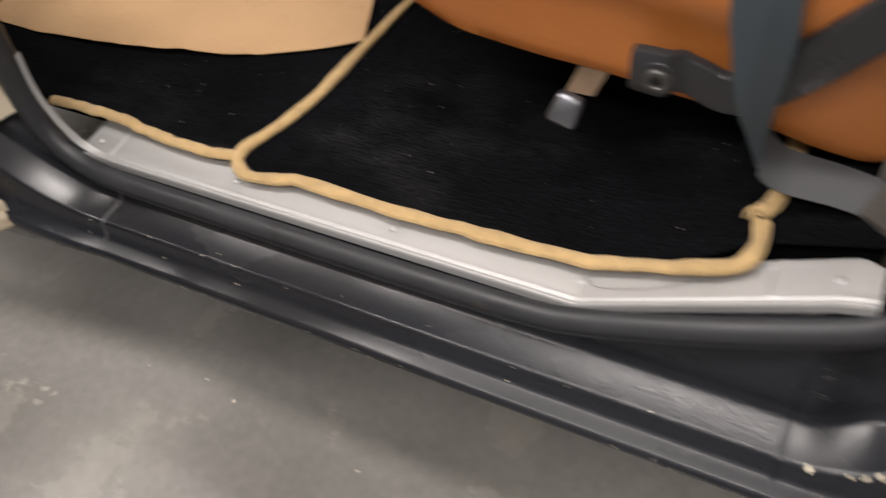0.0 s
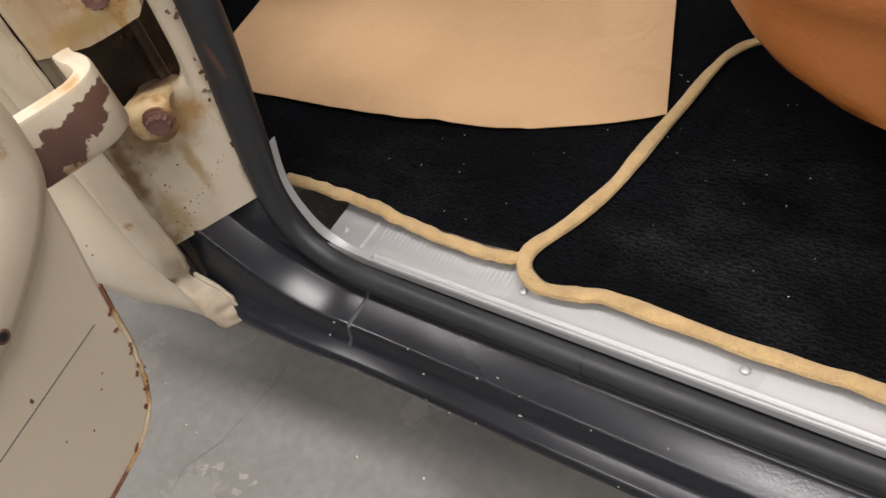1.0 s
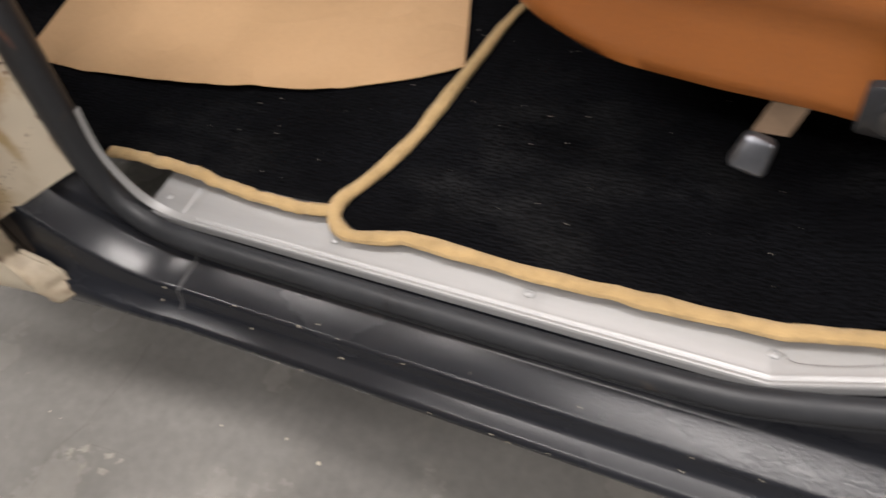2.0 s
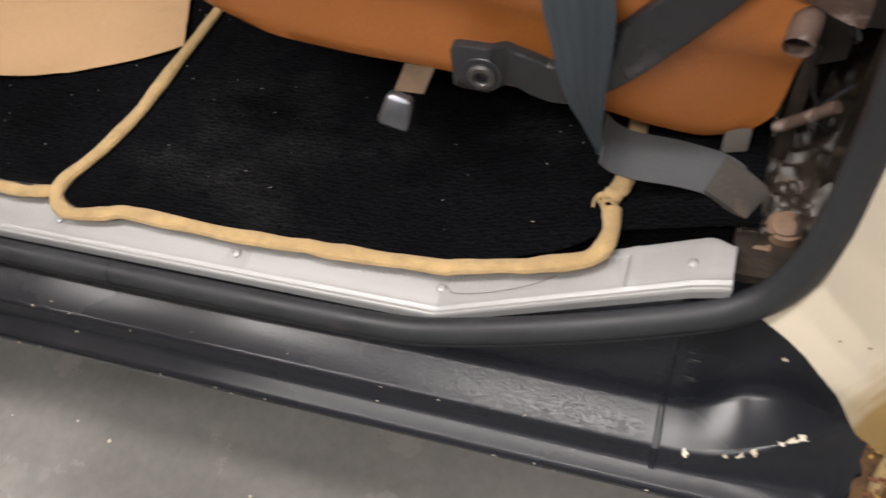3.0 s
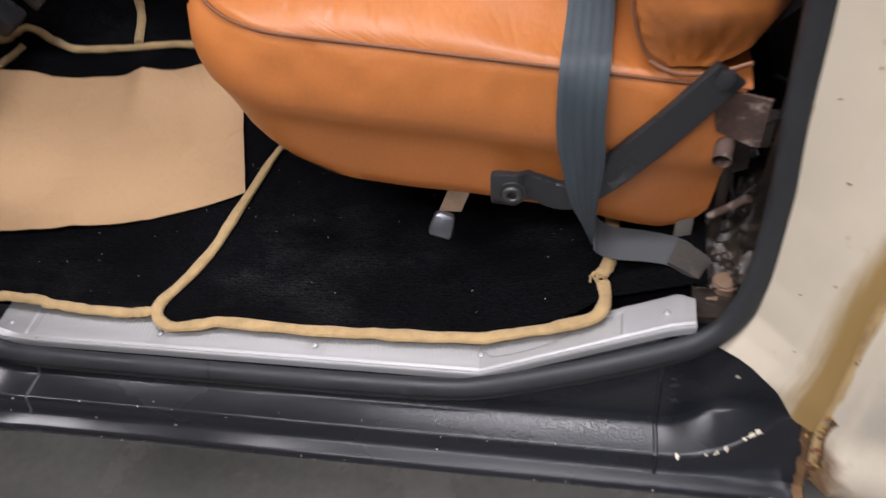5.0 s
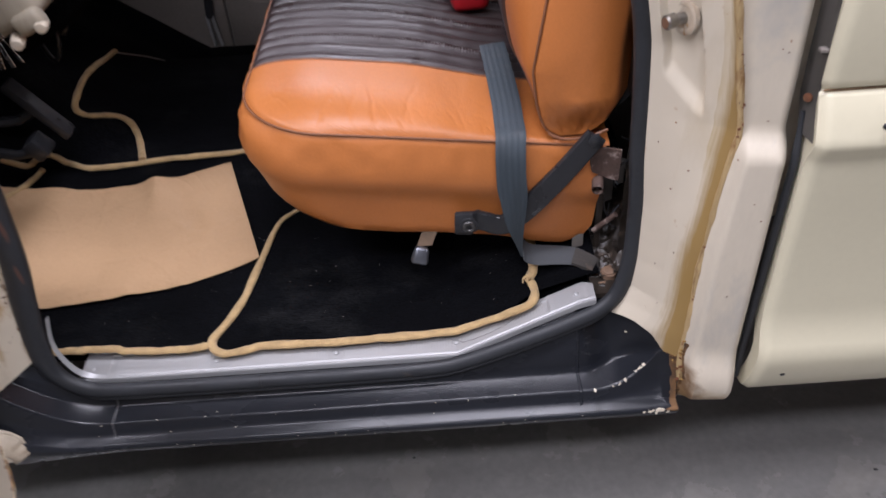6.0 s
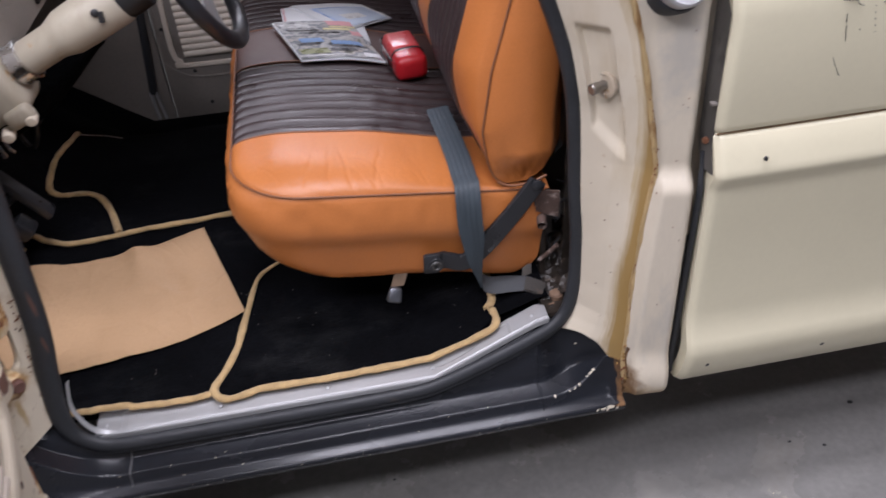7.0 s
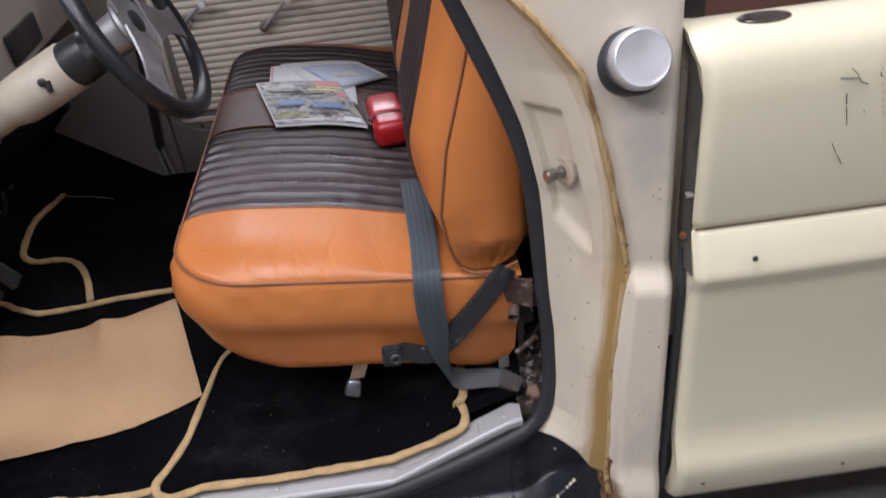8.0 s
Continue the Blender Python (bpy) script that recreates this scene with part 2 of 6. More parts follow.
dull_chrome = material("dull_chrome", (0.20, 0.21, 0.235), 0.36, metal=0.9, var=0.15, scale=40, grain=200, bump=0.1)
worn_pin = material("worn_brown_steel", (0.33, 0.31, 0.28), 0.36, metal=0.9, var=0.25, scale=40, grain=200, bump=0.1)
carpet_mat = material("black_pile_carpet", (0.0050, 0.0053, 0.0066), 0.95, var=0.7, scale=5, grain=300, bump=0.9, dist=0.003,
                      second=(0.026, 0.026, 0.027), amount=0.53, patch=5.5, edge=0.40, spec=0.04, stretch=(1, 1.5, 1))
wn, wl = carpet_mat.node_tree.nodes, carpet_mat.node_tree.links
weave = wn.new("ShaderNodeTexWave")
weave.wave_type, weave.bands_direction = "BANDS", "Y"
weave.inputs["Scale"].default_value, weave.inputs["Distortion"].default_value, weave.inputs["Detail"].default_value, weave.inputs["Detail Scale"].default_value = 70, 9.0, 3.0, 2.5
coord = wn.new("ShaderNodeTexCoord")
wl.new(coord.outputs["Object"], weave.inputs["Vector"])
old = wn["Principled BSDF"].inputs["Base Color"].links[0].from_socket
mul = wn.new("ShaderNodeMix")
mul.data_type, mul.blend_type = "RGBA", "MULTIPLY"
mul.inputs["Factor"].default_value = 0.75
wl.new(old, mul.inputs["A"])
wl.new(weave.outputs["Color"], mul.inputs["B"])
wl.new(mul.outputs["Result"], wn["Principled BSDF"].inputs["Base Color"])
binding_mat = material("tan_wool_binding", (0.50, 0.345, 0.165), 0.95, var=0.34, scale=40, grain=620, bump=1.0, dist=0.005, spec=0.1, sheen=0.2)
paper_mat = material("brown_kraft_paper", (0.435, 0.278, 0.150), 0.62, var=0.10, scale=5, grain=160, bump=0.45, dist=0.004, spec=0.3, crease=0.75, crease_scale=4.5)
piping_mat = material("mid_brown_piping_leather", (0.20, 0.082, 0.038), 0.45, var=0.2, bump=0.1)
orange = material("tan_orange_leather", (0.445, 0.150, 0.035), 0.42, var=0.16, scale=6, grain=230, bump=0.38, dist=0.0020, spec=0.5, crease=0.10, crease_scale=13, stretch=(1, 0.45, 1))
strip_brown = material("mid_brown_leather", (0.085, 0.044, 0.036), 0.44, spec=0.45, var=0.2, scale=8, grain=330, bump=0.45, dist=0.0014)
brown = material("dark_brown_leather", (0.031, 0.020, 0.0200), 0.36, spec=0.5, var=0.2, scale=8, grain=330, bump=0.45, dist=0.0014)
webbing = material("blue_grey_webbing", (0.037, 0.050, 0.061), 0.6, var=0.3, scale=14, grain=420, bump=0.5, dist=0.001, stretch=(4, 4, 0.25))
faded_web = material("faded_grey_webbing", (0.060, 0.064, 0.069), 0.7, var=0.3, scale=14, grain=420, bump=0.5, dist=0.001, stretch=(0.25, 4, 4))
worn_web = material("worn_brown_grey_webbing", (0.050, 0.044, 0.039), 0.8, var=0.35, scale=30, grain=300, bump=0.5, dist=0.002, second=(0.11, 0.085, 0.066), amount=0.56, patch=40, edge=0.1)
dark_metal = material("dark_grey_painted_steel", (0.021, 0.022, 0.025), 0.34, var=0.3, scale=18, grain=120, bump=0.2, second=(0.10, 0.085, 0.07), amount=0.70, patch=24, edge=0.08)
grime = material("black_grime_and_shade", (0.036, 0.028, 0.022), 0.38, var=0.6, scale=20, grain=90, bump=0.7, dist=0.004, second=(0.13, 0.092, 0.066), amount=0.56, patch=26, edge=0.1)
copper = material("rusty_copper_bolt", (0.21, 0.132, 0.085), 0.6, var=0.35, scale=45, grain=150, bump=0.3)
wheel_rim = material("black_wheel_leather", (0.014, 0.015, 0.018), 0.38, var=0.2, scale=20, grain=260, bump=0.2)
cap_mat = material("silver_fuel_cap", (0.53, 0.53, 0.545), 0.36, metal=0.5, var=0.06, scale=20, grain=200, bump=0.05)
pale_blue = material("pale_blue_reflection", (0.50, 0.60, 0.74), 0.3, var=0.05, bump=0.0)
white_plastic = material("white_plastic", (0.78, 0.79, 0.82), 0.35, var=0.03, bump=0.0)
red_plastic = material("glossy_red_plastic", (0.34, 0.010, 0.014), 0.32, var=0.1, bump=0.05, coat=0.15)
black_plastic = material("black_plastic", (0.015, 0.015, 0.016), 0.4, var=0.1, bump=0.1)
wall_mat = material("workshop_wall", (0.50, 0.50, 0.49), 0.8, var=0.05, scale=2, bump=0.1)
ply = material("brown_bed_boards", (0.16, 0.085, 0.06), 0.6, var=0.3, scale=6, grain=60, bump=0.3)


# ---- mesh tools ----
def lerp(a, b, t):
    return a + (b - a) * t


def smooth(a, b, x):
    t = min(1, max(0, (x - a) / (b - a)))
    return t * t * (3 - 2 * t)


def table(rows, x):
    """Piecewise smooth interpolation in a short table of (x, y)."""
    if x <= rows[0][0]:
        return rows[0][1]
    for (x0, y0), (x1, y1) in zip(rows, rows[1:]):
        if x <= x1:
            return lerp(y0, y1, (x - x0) / (x1 - x0))
    return rows[-1][1]


def thing(name, label, category, group="", kind="", at=(0, 0, 0)):
    ob = new(name)
    ob.empty_display_size = 0.05
    ob.location = at
    return tagged(ob, label, category, group, kind)


def part(name, bm, mat, parent=None, label="", sharp=38):
    me = bpy.data.meshes.new(name)
    bmesh.ops.recalc_face_normals(bm, faces=bm.faces)
    for f in bm.faces:
        f.smooth = True
    bm.to_mesh(me)
    bm.free()
    me.set_sharp_from_angle(angle=radians(sharp))
    for one in (mat if isinstance(mat, (list, tuple)) else [mat]):
        me.materials.append(one)
    ob = new(name, me)
    if parent is not None:
        ob.parent = parent
        up = parent
        off = Vector((0, 0, 0))
        while up is not None:
            off += up.location
            up = up.parent
        ob.location = -off
    if label:
        ob["label"] = label
    return ob


def grid(fn, us, vs, close_u=False, close_v=False, bm=None):
    bm = bm or bmesh.new()
    vv = [[bm.verts.new(fn(u, v)) for v in vs] for u in us]
    nu, nv = len(us), len(vs)
    for i in range(nu if close_u else nu - 1):
        for j in range(nv if close_v else nv - 1):
            q = (vv[i][j], vv[(i + 1) % nu][j], vv[(i + 1) % nu][(j + 1) % nv], vv[i][(j + 1) % nv])
            bm.faces.new(q)
    return bm


def steps(a, b, n):
    return [a + (b - a) * i / n for i in range(n + 1)]


def thick(bm, d):
    """Gives an open sheet a thickness d against its normals."""
    bmesh.ops.recalc_face_normals(bm, faces=bm.faces)
    bmesh.ops.solidify(bm, geom=bm.faces[:], thickness=d)
    return bm


def sweep(points, radius, sides=10, up=(0, 0, 1), flat=1.0, caps=True, bm=None):
    """A tube along points; radius a number or a function of 0..1; flat squashes it along up."""
    bm = bm or bmesh.new()
    pts = [Vector(p) for p in points]
    rings = []
    for i, p in enumerate(pts):
        d = (pts[min(i + 1, len(pts) - 1)] - pts[max(i - 1, 0)]).normalized()
        u = Vector(up)
        s = d.cross(u)
        if s.length < 1e-4:
            s = d.cross(Vector((0, 1, 0.1)))
        s.normalize()
        w = s.cross(d).normalized()
        r = radius(i / (len(pts) - 1)) if callable(radius) else radius
        rings.append([bm.verts.new(p + s * (r * math.cos(2 * math.pi * k / sides)) + w * (r * flat * math.sin(2 * math.pi * k / sides))) for k in range(sides)])
    for a, b in zip(rings, rings[1:]):
        for k in range(sides):
            bm.faces.new((a[k], a[(k + 1) % sides], b[(k + 1) % sides], b[k]))
    if caps:
        bm.faces.new(rings[0][::-1])
        bm.faces.new(rings[-1])
    return bm


def spline(points, n=8):
    """Catmull-Rom through the points."""
    p = [Vector(q) for q in points]
    p = [p[0] * 2 - p[1]] + p + [p[-1] * 2 - p[-2]]
    out = []
    for i in range(1, len(p) - 2):
        for k in range(n):
            t = k / n
            a, b, c, d = p[i - 1:i + 3]
            out.append(0.5 * (2 * b + (c - a) * t + (2 * a - 5 * b + 4 * c - d) * t * t + (3 * b - a - 3 * c + d) * t ** 3))
    return out + [p[-2]]


def box(x0, x1, y0, y1, z0, z1, bevel=0.0, seg=2, bm=None):
    bm = bm or bmesh.new()
    r = bmesh.ops.create_cube(bm, size=1, matrix=Matrix.Translation(((x0 + x1) / 2, (y0 + y1) / 2, (z0 + z1) / 2)) @ Matrix.Diagonal((x1 - x0, y1 - y0, z1 - z0, 1)))
    if bevel:
        es = list({e for v in r["verts"] for e in v.link_edges})
        bmesh.ops.bevel(bm, geom=es, offset=bevel, segments=seg, affect="EDGES", profile=0.5)
    return bm


def lathe(profile, m, sides=28, bm=None):
    """Turns (radius, height) rows round the local z axis of the pose m."""
    bm = bm or bmesh.new()
    rings = []
    for r, h in profile:
        if r < 1e-5:
            rings.append([bm.verts.new(m @ Vector((0, 0, h)))])
        else:
            rings.append([bm.verts.new(m @ Vector((r * math.cos(2 * math.pi * k / sides), r * math.sin(2 * math.pi * k / sides), h))) for k in range(sides)])
    for a, b in zip(rings, rings[1:]):
        for k in range(sides):
            j = (k + 1) % sides
            if len(a) == 1 and len(b) > 1:
                bm.faces.new((a[0], b[k], b[j]))
            elif len(b) == 1 and len(a) > 1:
                bm.faces.new((a[k], a[j], b[0]))
            elif len(a) > 1:
                bm.faces.new((a[k], a[j], b[j], b[k]))
    return bm


def facing(at, way, spin=0):
    """A pose at a place whose z axis looks along way."""
    return Matrix.Translation(at) @ Vector(way).to_track_quat("Z", "Y").to_matrix().to_4x4() @ pose(0, 0, 0, 0, 0, spin)


GROUND = 0.012

# ---- workshop ----
def ground_at(x, y):
    return Vector((x, y, GROUND))


tagged(part("floor", grid(lambda x, y: ground_at(x, y), steps(-8, 8, 8), steps(-6, 8, 7)), concrete),
       "grey painted concrete workshop floor with worn scuffed patches", "floor", kind="structure")
for nm, b in (("wall_north", (-8, 8, 8.0, 8.15, 0, 3.4)), ("wall_south", (-8, 8, -6.15, -6.0, 0, 3.4)), ("wall_west", (-8.15, -8, -6, 8, 0, 3.4)),
              ("wall_east", (8, 8.15, -6, 8, 0, 3.4))):
    tagged(part(nm, box(*b), wall_mat), "plain painted workshop wall", "wall", kind="structure")
tagged(part("ceiling", box(-8.15, 8.15, -6.15, 8.15, 3.4, 3.5), wall_mat), "plain pale workshop ceiling", "ceiling", kind="structure")

random.seed(11)
bm = bmesh.new()
for i in range(150):
    q = Vector((random.uniform(-1.7, 0.9), random.uniform(-1.2, -0.08), GROUND + 0.0008))
    r = random.uniform(0.0012, 0.0042) * random.choice((0.6, 0.8, 1, 1.6))
    ring = [bm.verts.new(q + Vector((r * random.uniform(0.4, 1.2) * math.cos(k * 1.047), r * random.uniform(0.4, 1.2) * math.sin(k * 1.047), 0))) for k in range(6)]
    tip = bm.verts.new(q + Vector((0, 0, r * 0.4)))
    for k in range(6):
        bm.faces.new((ring[k], ring[(k + 1) % 6], tip))
tagged(part("floor_grit", bm, worn_cream), "pale grit and paint flakes on the workshop floor", "grit", kind="stuff")

floor_ob = bpy.data.objects["floor"]
for pts in (((-1.378, -0.03), (-1.377, -0.082), (-1.386, -0.14), (-1.392, -0.185), (-1.362, -0.213), (-1.318, -0.208), (-1.28, -0.206)), ((-1.39, -0.185), (-1.42, -0.25), (-1.40, -0.33)), ((-1.10, -0.40), (-1.02, -0.46), (-0.96, -0.43), (-0.90, -0.50)),
            ((-0.62, -0.58), (-0.55, -0.55), (-0.50, -0.58))):
    part("floor_crack", sweep([(x, y, GROUND + 0.0002) for x, y in pts], lambda t: 0.0008 * (1.1 - t), 5, flat=0.3), kick_mat, floor_ob)
for i in range(26):
    cx, cy = random.choice(((-1.33, -0.24), (-1.02, -0.45), (-0.25, -0.6), (0.3, -0.2)))
    q = Vector((cx + random.gauss(0, 0.035), cy + random.gauss(0, 0.03), GROUND))
    rs = [random.uniform(0.3, 1.2) * random.choice((0.004, 0.007, 0.012)) for _ in range(9)]
    bm = bmesh.new()
    bm.faces.new([bm.verts.new(q + Vector((rs[k] * math.cos(k * 0.698), rs[k] * math.sin(k * 0.698), 0.0008))) for k in range(9)])
    part("bare_spot", bm, spot_mat, floor_ob)

for sx, sy, r in ((0.612, 0.055, 0.006), (0.401, -0.026, 0.0035), (0.476, -0.054, 0.004), (-0.564, 0.083, 0.003)):
    part("oil_spot", lathe([(r, 0.0), (r * 0.6, 0.0008), (0, 0.0010)], facing((sx, sy, GROUND + 0.0002), (0, 0, 1)) @ Matrix.Diagonal((1.3, 0.9, 1, 1)), 11), black_plastic, floor_ob, "dark oil spot")

def chip(at, normal, r, mat, parent, name="paint_chip"):
    """A small ragged flake lying on a surface."""
    m = facing(at, normal, random.random() * 360)
    n = 13
    bm = bmesh.new()
    rs = [r * random.uniform(0.3, 1.25) for _ in range(n)]
    top = [bm.verts.new(m @ Vector((rs[k] * math.cos(2 * math.pi * k / n), 0.6 * rs[k] * math.sin(2 * math.pi * k / n), 0.0006))) for k in range(n)]
    low = [bm.verts.new(m @ Vector((1.1 * rs[k] * math.cos(2 * math.pi * k / n), 0.66 * rs[k] * math.sin(2 * math.pi * k / n), -0.0006))) for k in range(n)]
    bm.faces.new(top)
    for k in range(n):
        bm.faces.new((low[k], low[(k + 1) % n], top[(k + 1) % n], top[k]))
    return part(name, bm, mat, parent)


# ---- cab body ----
cab = thing("truck_cab", "old cream pickup cab with black painted sill and rusty door jambs", "truck")

SEAL_B = [(0.50, -0.205), (0.53, -0.180), (0.56, -0.165), (0.62, -0.159), (0.73, -0.160), (0.81, -0.166), (1.00, -0.178), (1.11, -0.202), (1.27, -0.262), (1.45, -0.335)]
SEAM_B = [(0.37, -0.080), (0.455, -0.082), (0.52, -0.080), (0.70, -0.078), (0.80, -0.070), (0.90, -0.061), (0.97, -0.071), (1.077, -0.094), (1.14, -0.106), (1.20, -0.126), (1.28, -0.185), (1.34, -0.24), (1.45, -0.32)]


def sill_point(x, k):
    rise = max(0.0, x + 0.456)
    zt = 0.437 + 0.34 * min(rise, 0.256)
    yt = -0.032 + 0.10 * min(rise, 0.256)
    yt = lerp(yt, lerp(0.016, -0.070, (x + 0.185) / 0.103) + 0.004, smooth(-0.25, -0.185, x))
    t = min(1.0, max(0.0, (x + 0.222) / 0.111))
    past = max(0.0, x + 0.111)
    zs = 0.396 + 0.060 * t ** 2.4 + 0.3 * past
    ye = lerp(-0.083, -0.055, t ** 1.5) - 0.5 * past
    yw = lerp(-0.037, lerp(0.016, -0.070, (x + 0.185) / 0.103) - 0.003, smooth(-0.235, -0.125, x))
    yw = max(yw, ye + 0.004)
    lift = 0.0
    if x < -1.06:
        q = (-1.06 - x) / 0.17
        lift = 0.118 * q ** 2.0
        zt += lift * lerp(0.6, 0.40, smooth(0.3, 1.0, q))
        yw = lerp(yw, yt - 0.006, smooth(0.25, 0.95, q)) - 0.012 * q
        yt -= 0.012 * q
        ye -= 0.012 * q
    wide = (yw - ye) / 0.046
    base = -0.083 if x > -0.21 else ye
    rows = [(yt + 0.014, zt + 0.004 + 0.4 * lift), (yt - 0.002, zt - 0.010 + 0.4 * lift), (yw, zs + 0.016 + lift), (yw - 0.003 * wide, zs + 0.004 + lift), (yw - 0.008 * wide, zs + lift),
            (ye + 0.0055 * wide, zs + lift), (ye + 0.0015 * wide, zs - 0.0014 + lift), (ye, zs - 0.0055 + 0.98 * lift), (lerp(ye, base, 0.35) - 0.003, lerp(zs, 0.396, 0.45) - 0.020 + 0.72 * lift),
            (lerp(ye, base, 0.8) - 0.009, 0.371 + 0.46 * lift), (base - 0.0215, 0.3692 + 0.36 * lift), (base - 0.0270, 0.3660 + 0.30 * lift), (base - 0.028, 0.3590 + 0.20 * lift), (base - 0.020, 0.344), (0.02, 0.342)]
    y, z = rows[k]
    return Vector((x, y, z))


part("sill", grid(lambda x, k: sill_point(x, k), steps(-1.236, -1.06, 12) + steps(-1.05, -0.26, 40) + steps(-0.25, -0.081, 26), range(15)), black_paint, cab,
     "black brush-painted step sill with chips", sharp=60)

# weld ticks across the step
scuffed = material("scuffed_grey_black_paint", (0.050, 0.050, 0.052), 0.5, var=0.5, scale=60, grain=200, bump=0.4, second=(0.012, 0.013, 0.016), amount=0.52, patch=70, edge=0.1)
for tx in (-1.061, -0.246):
    pts = [sill_point(tx, k) + Vector((0, 0.0003, -0.0012)) for k in range(1, 10)]
    part("weld_seam", sweep(pts, lambda t: (0.0026 if tx < -1 else 0.0032) + 0.0004 * math.sin(t * 40), 10, flat=0.8), scuffed if tx < -1 else black_paint, cab, "scuffed weld across the step")


def jamb_b(u, z):
    """Rear door jamb between the rubber seal and the outer seam."""
    xs, xe = table(SEAL_B, z), table(SEAM_B, z)
    x = lerp(xs, xe, u)
    y = lerp(0.016, -0.073, u)
    ridge = 0.006 * (u / 0.56 if u < 0.56 else max(0.0, (1 - u) / 0.44)) * smooth(1.25, 1.1, z)
    fold = smooth(0.947, 0.975, z + 0.12 * (u - 0.30)) * smooth(1.150, 1.133, z)
    press = smooth(0.23, 0.28, u) * smooth(0.68, 0.63, u)
    d = 0.013 * fold * press - ridge
    return Vector((x + d * 0.72, y + d * 0.70, z))


def jamb_foot(u):
    x = lerp(-0.19, -0.088, u)
    return table([(-0.21, 0.500), (-0.172, 0.503), (-0.158, 0.505), (-0.145, 0.5045), (-0.132, 0.500), (-0.121, 0.490), (-0.112, 0.472), (-0.106, 0.460), (-0.088, 0.458)], x)


def jamb_at(u, v):
    return jamb_b(u, lerp(jamb_foot(u), 1.45, v)) + Vector((-0.0016, -0.0016, 0))


def strip_from(v):
    z = lerp(0.46, 1.45, v)
    return 0.66 + 0.12 * smooth(0.60, 0.82, z) + 0.08 * smooth(0.85, 1.05, z) + 0.02 * math.sin(z * 19) + 0.012 * noise.noise(Vector((z * 60, 0.3, 0)))


part("rear_jamb", grid(lambda u, v: jamb_at(u * strip_from(v), v), steps(0, 1, 48), [i / 240 for i in range(241)]), cream, cab, "cream door jamb with paint chips")
strip_ob = part("stained_seam", grid(lambda u, v: jamb_at(lerp(strip_from(v), 1.0, u), v), steps(0, 1, 8), [i / 240 for i in range(241)]), stain_mat, cab, "ochre stained strip along the seam")
across = strip_ob.data.uv_layers.new(name="across")
for lp in strip_ob.data.loops:
    across.data[lp.index].uv = (lp.vertex_index // 241 / 8, lp.vertex_index % 241 / 240)
sn, sl = stain_mat.node_tree.nodes, stain_mat.node_tree.links
uvn, brk, mask, top = sn.new("ShaderNodeUVMap"), sn.new("ShaderNodeTexNoise"), sn.new("ShaderNodeMath"), sn.new("ShaderNodeMapRange")
uvn.uv_map = "across"
cut_u = sn.new("ShaderNodeSeparateXYZ")
sl.new(uvn.outputs["UV"], cut_u.inputs[0])
brk.inputs["Scale"].default_value, brk.inputs["Detail"].default_value = 11, 4
mask.operation = "MULTIPLY_ADD"
mask.inputs[1].default_value = 0.5
sl.new(brk.outputs["Fac"], mask.inputs[0])
high = sn.new("ShaderNodeMapRange")
high.inputs["From Min"].default_value, high.inputs["From Max"].default_value, high.inputs["To Min"].default_value, high.inputs["To Max"].default_value = 0.42, 0.62, 0.06, -0.42
sl.new(cut_u.outputs["Y"], high.inputs["Value"])
lean_in = sn.new("ShaderNodeMath")
sl.new(cut_u.outputs["X"], lean_in.inputs[0])
sl.new(high.outputs["Result"], lean_in.inputs[1])
sl.new(lean_in.outputs[0], mask.inputs[2])
top.inputs["From Min"].default_value, top.inputs["From Max"].default_value, top.inputs["To Max"].default_value = 0.36, 0.86, 0.97
sl.new(mask.outputs[0], top.inputs["Value"])
paint = sn["Principled BSDF"].inputs["Base Color"]
under = paint.links[0].from_socket
lay = sn.new("ShaderNodeMix")
lay.data_type = "RGBA"
sl.new(top.outputs["Result"], lay.inputs["Factor"])
sl.new(under, lay.inputs["A"])
lay.inputs["B"].default_value = (0.32, 0.200, 0.060, 1)
sl.new(lay.outputs["Result"], paint)


def skin(u, z):
    """Outer cab corner behind the door seam."""
    x0 = table(SEAM_B, z)
    x1 = 0.008
    out = 0.024 * smooth(0.905, 0.865, z) + 0.016 * smooth(0.50, 0.43, z) - 0.05 * smooth(0.415, 0.365, z) ** 2
    lean = 0.04 * max(0, z - 0.95)
    if u <= 0.8:
        w = u / 0.8
        z -= 0.014 * (1 - w) * smooth(0.43, 0.366, z)
        return Vector((lerp(x0, x1 - 0.02, w), -0.074 - 0.012 * w - out * (0.25 + 0.75 * smooth(0, 0.25, w)) + lean, z))
    w = (u - 0.8) / 0.2 * math.pi / 2
    return Vector((x1 - 0.02 + 0.02 * math.sin(w), -0.086 - out + lean + 0.05 * (1 - math.cos(w)), z))


part("cab_corner", grid(lambda u, z: skin(u, z), steps(0, 0.8, 16) + steps(0.84, 1, 4), steps(0.366, 0.60, 16) + steps(0.62, 0.84, 6) + steps(0.85, 0.96, 12) + steps(0.98, 1.45, 16)),
     worn_cream, cab, "worn cream outer cab corner panel")
part("seam_sealer", sweep([(table(SEAM_B, z) + 0.0012 * math.sin(z * 37), -0.0755 - 0.012 * smooth(0.5, 0.4, z) + 0.03 * max(0, z - 1.0), z) for z in steps(0.418, 1.44, 60)],
                          lambda t: 0.0050 + 0.0009 * math.sin(t * 61) + 0.0005 * math.sin(t * 173), 8, up=(0, 1, 0)), sealer, cab, "rust-brown seam sealer")

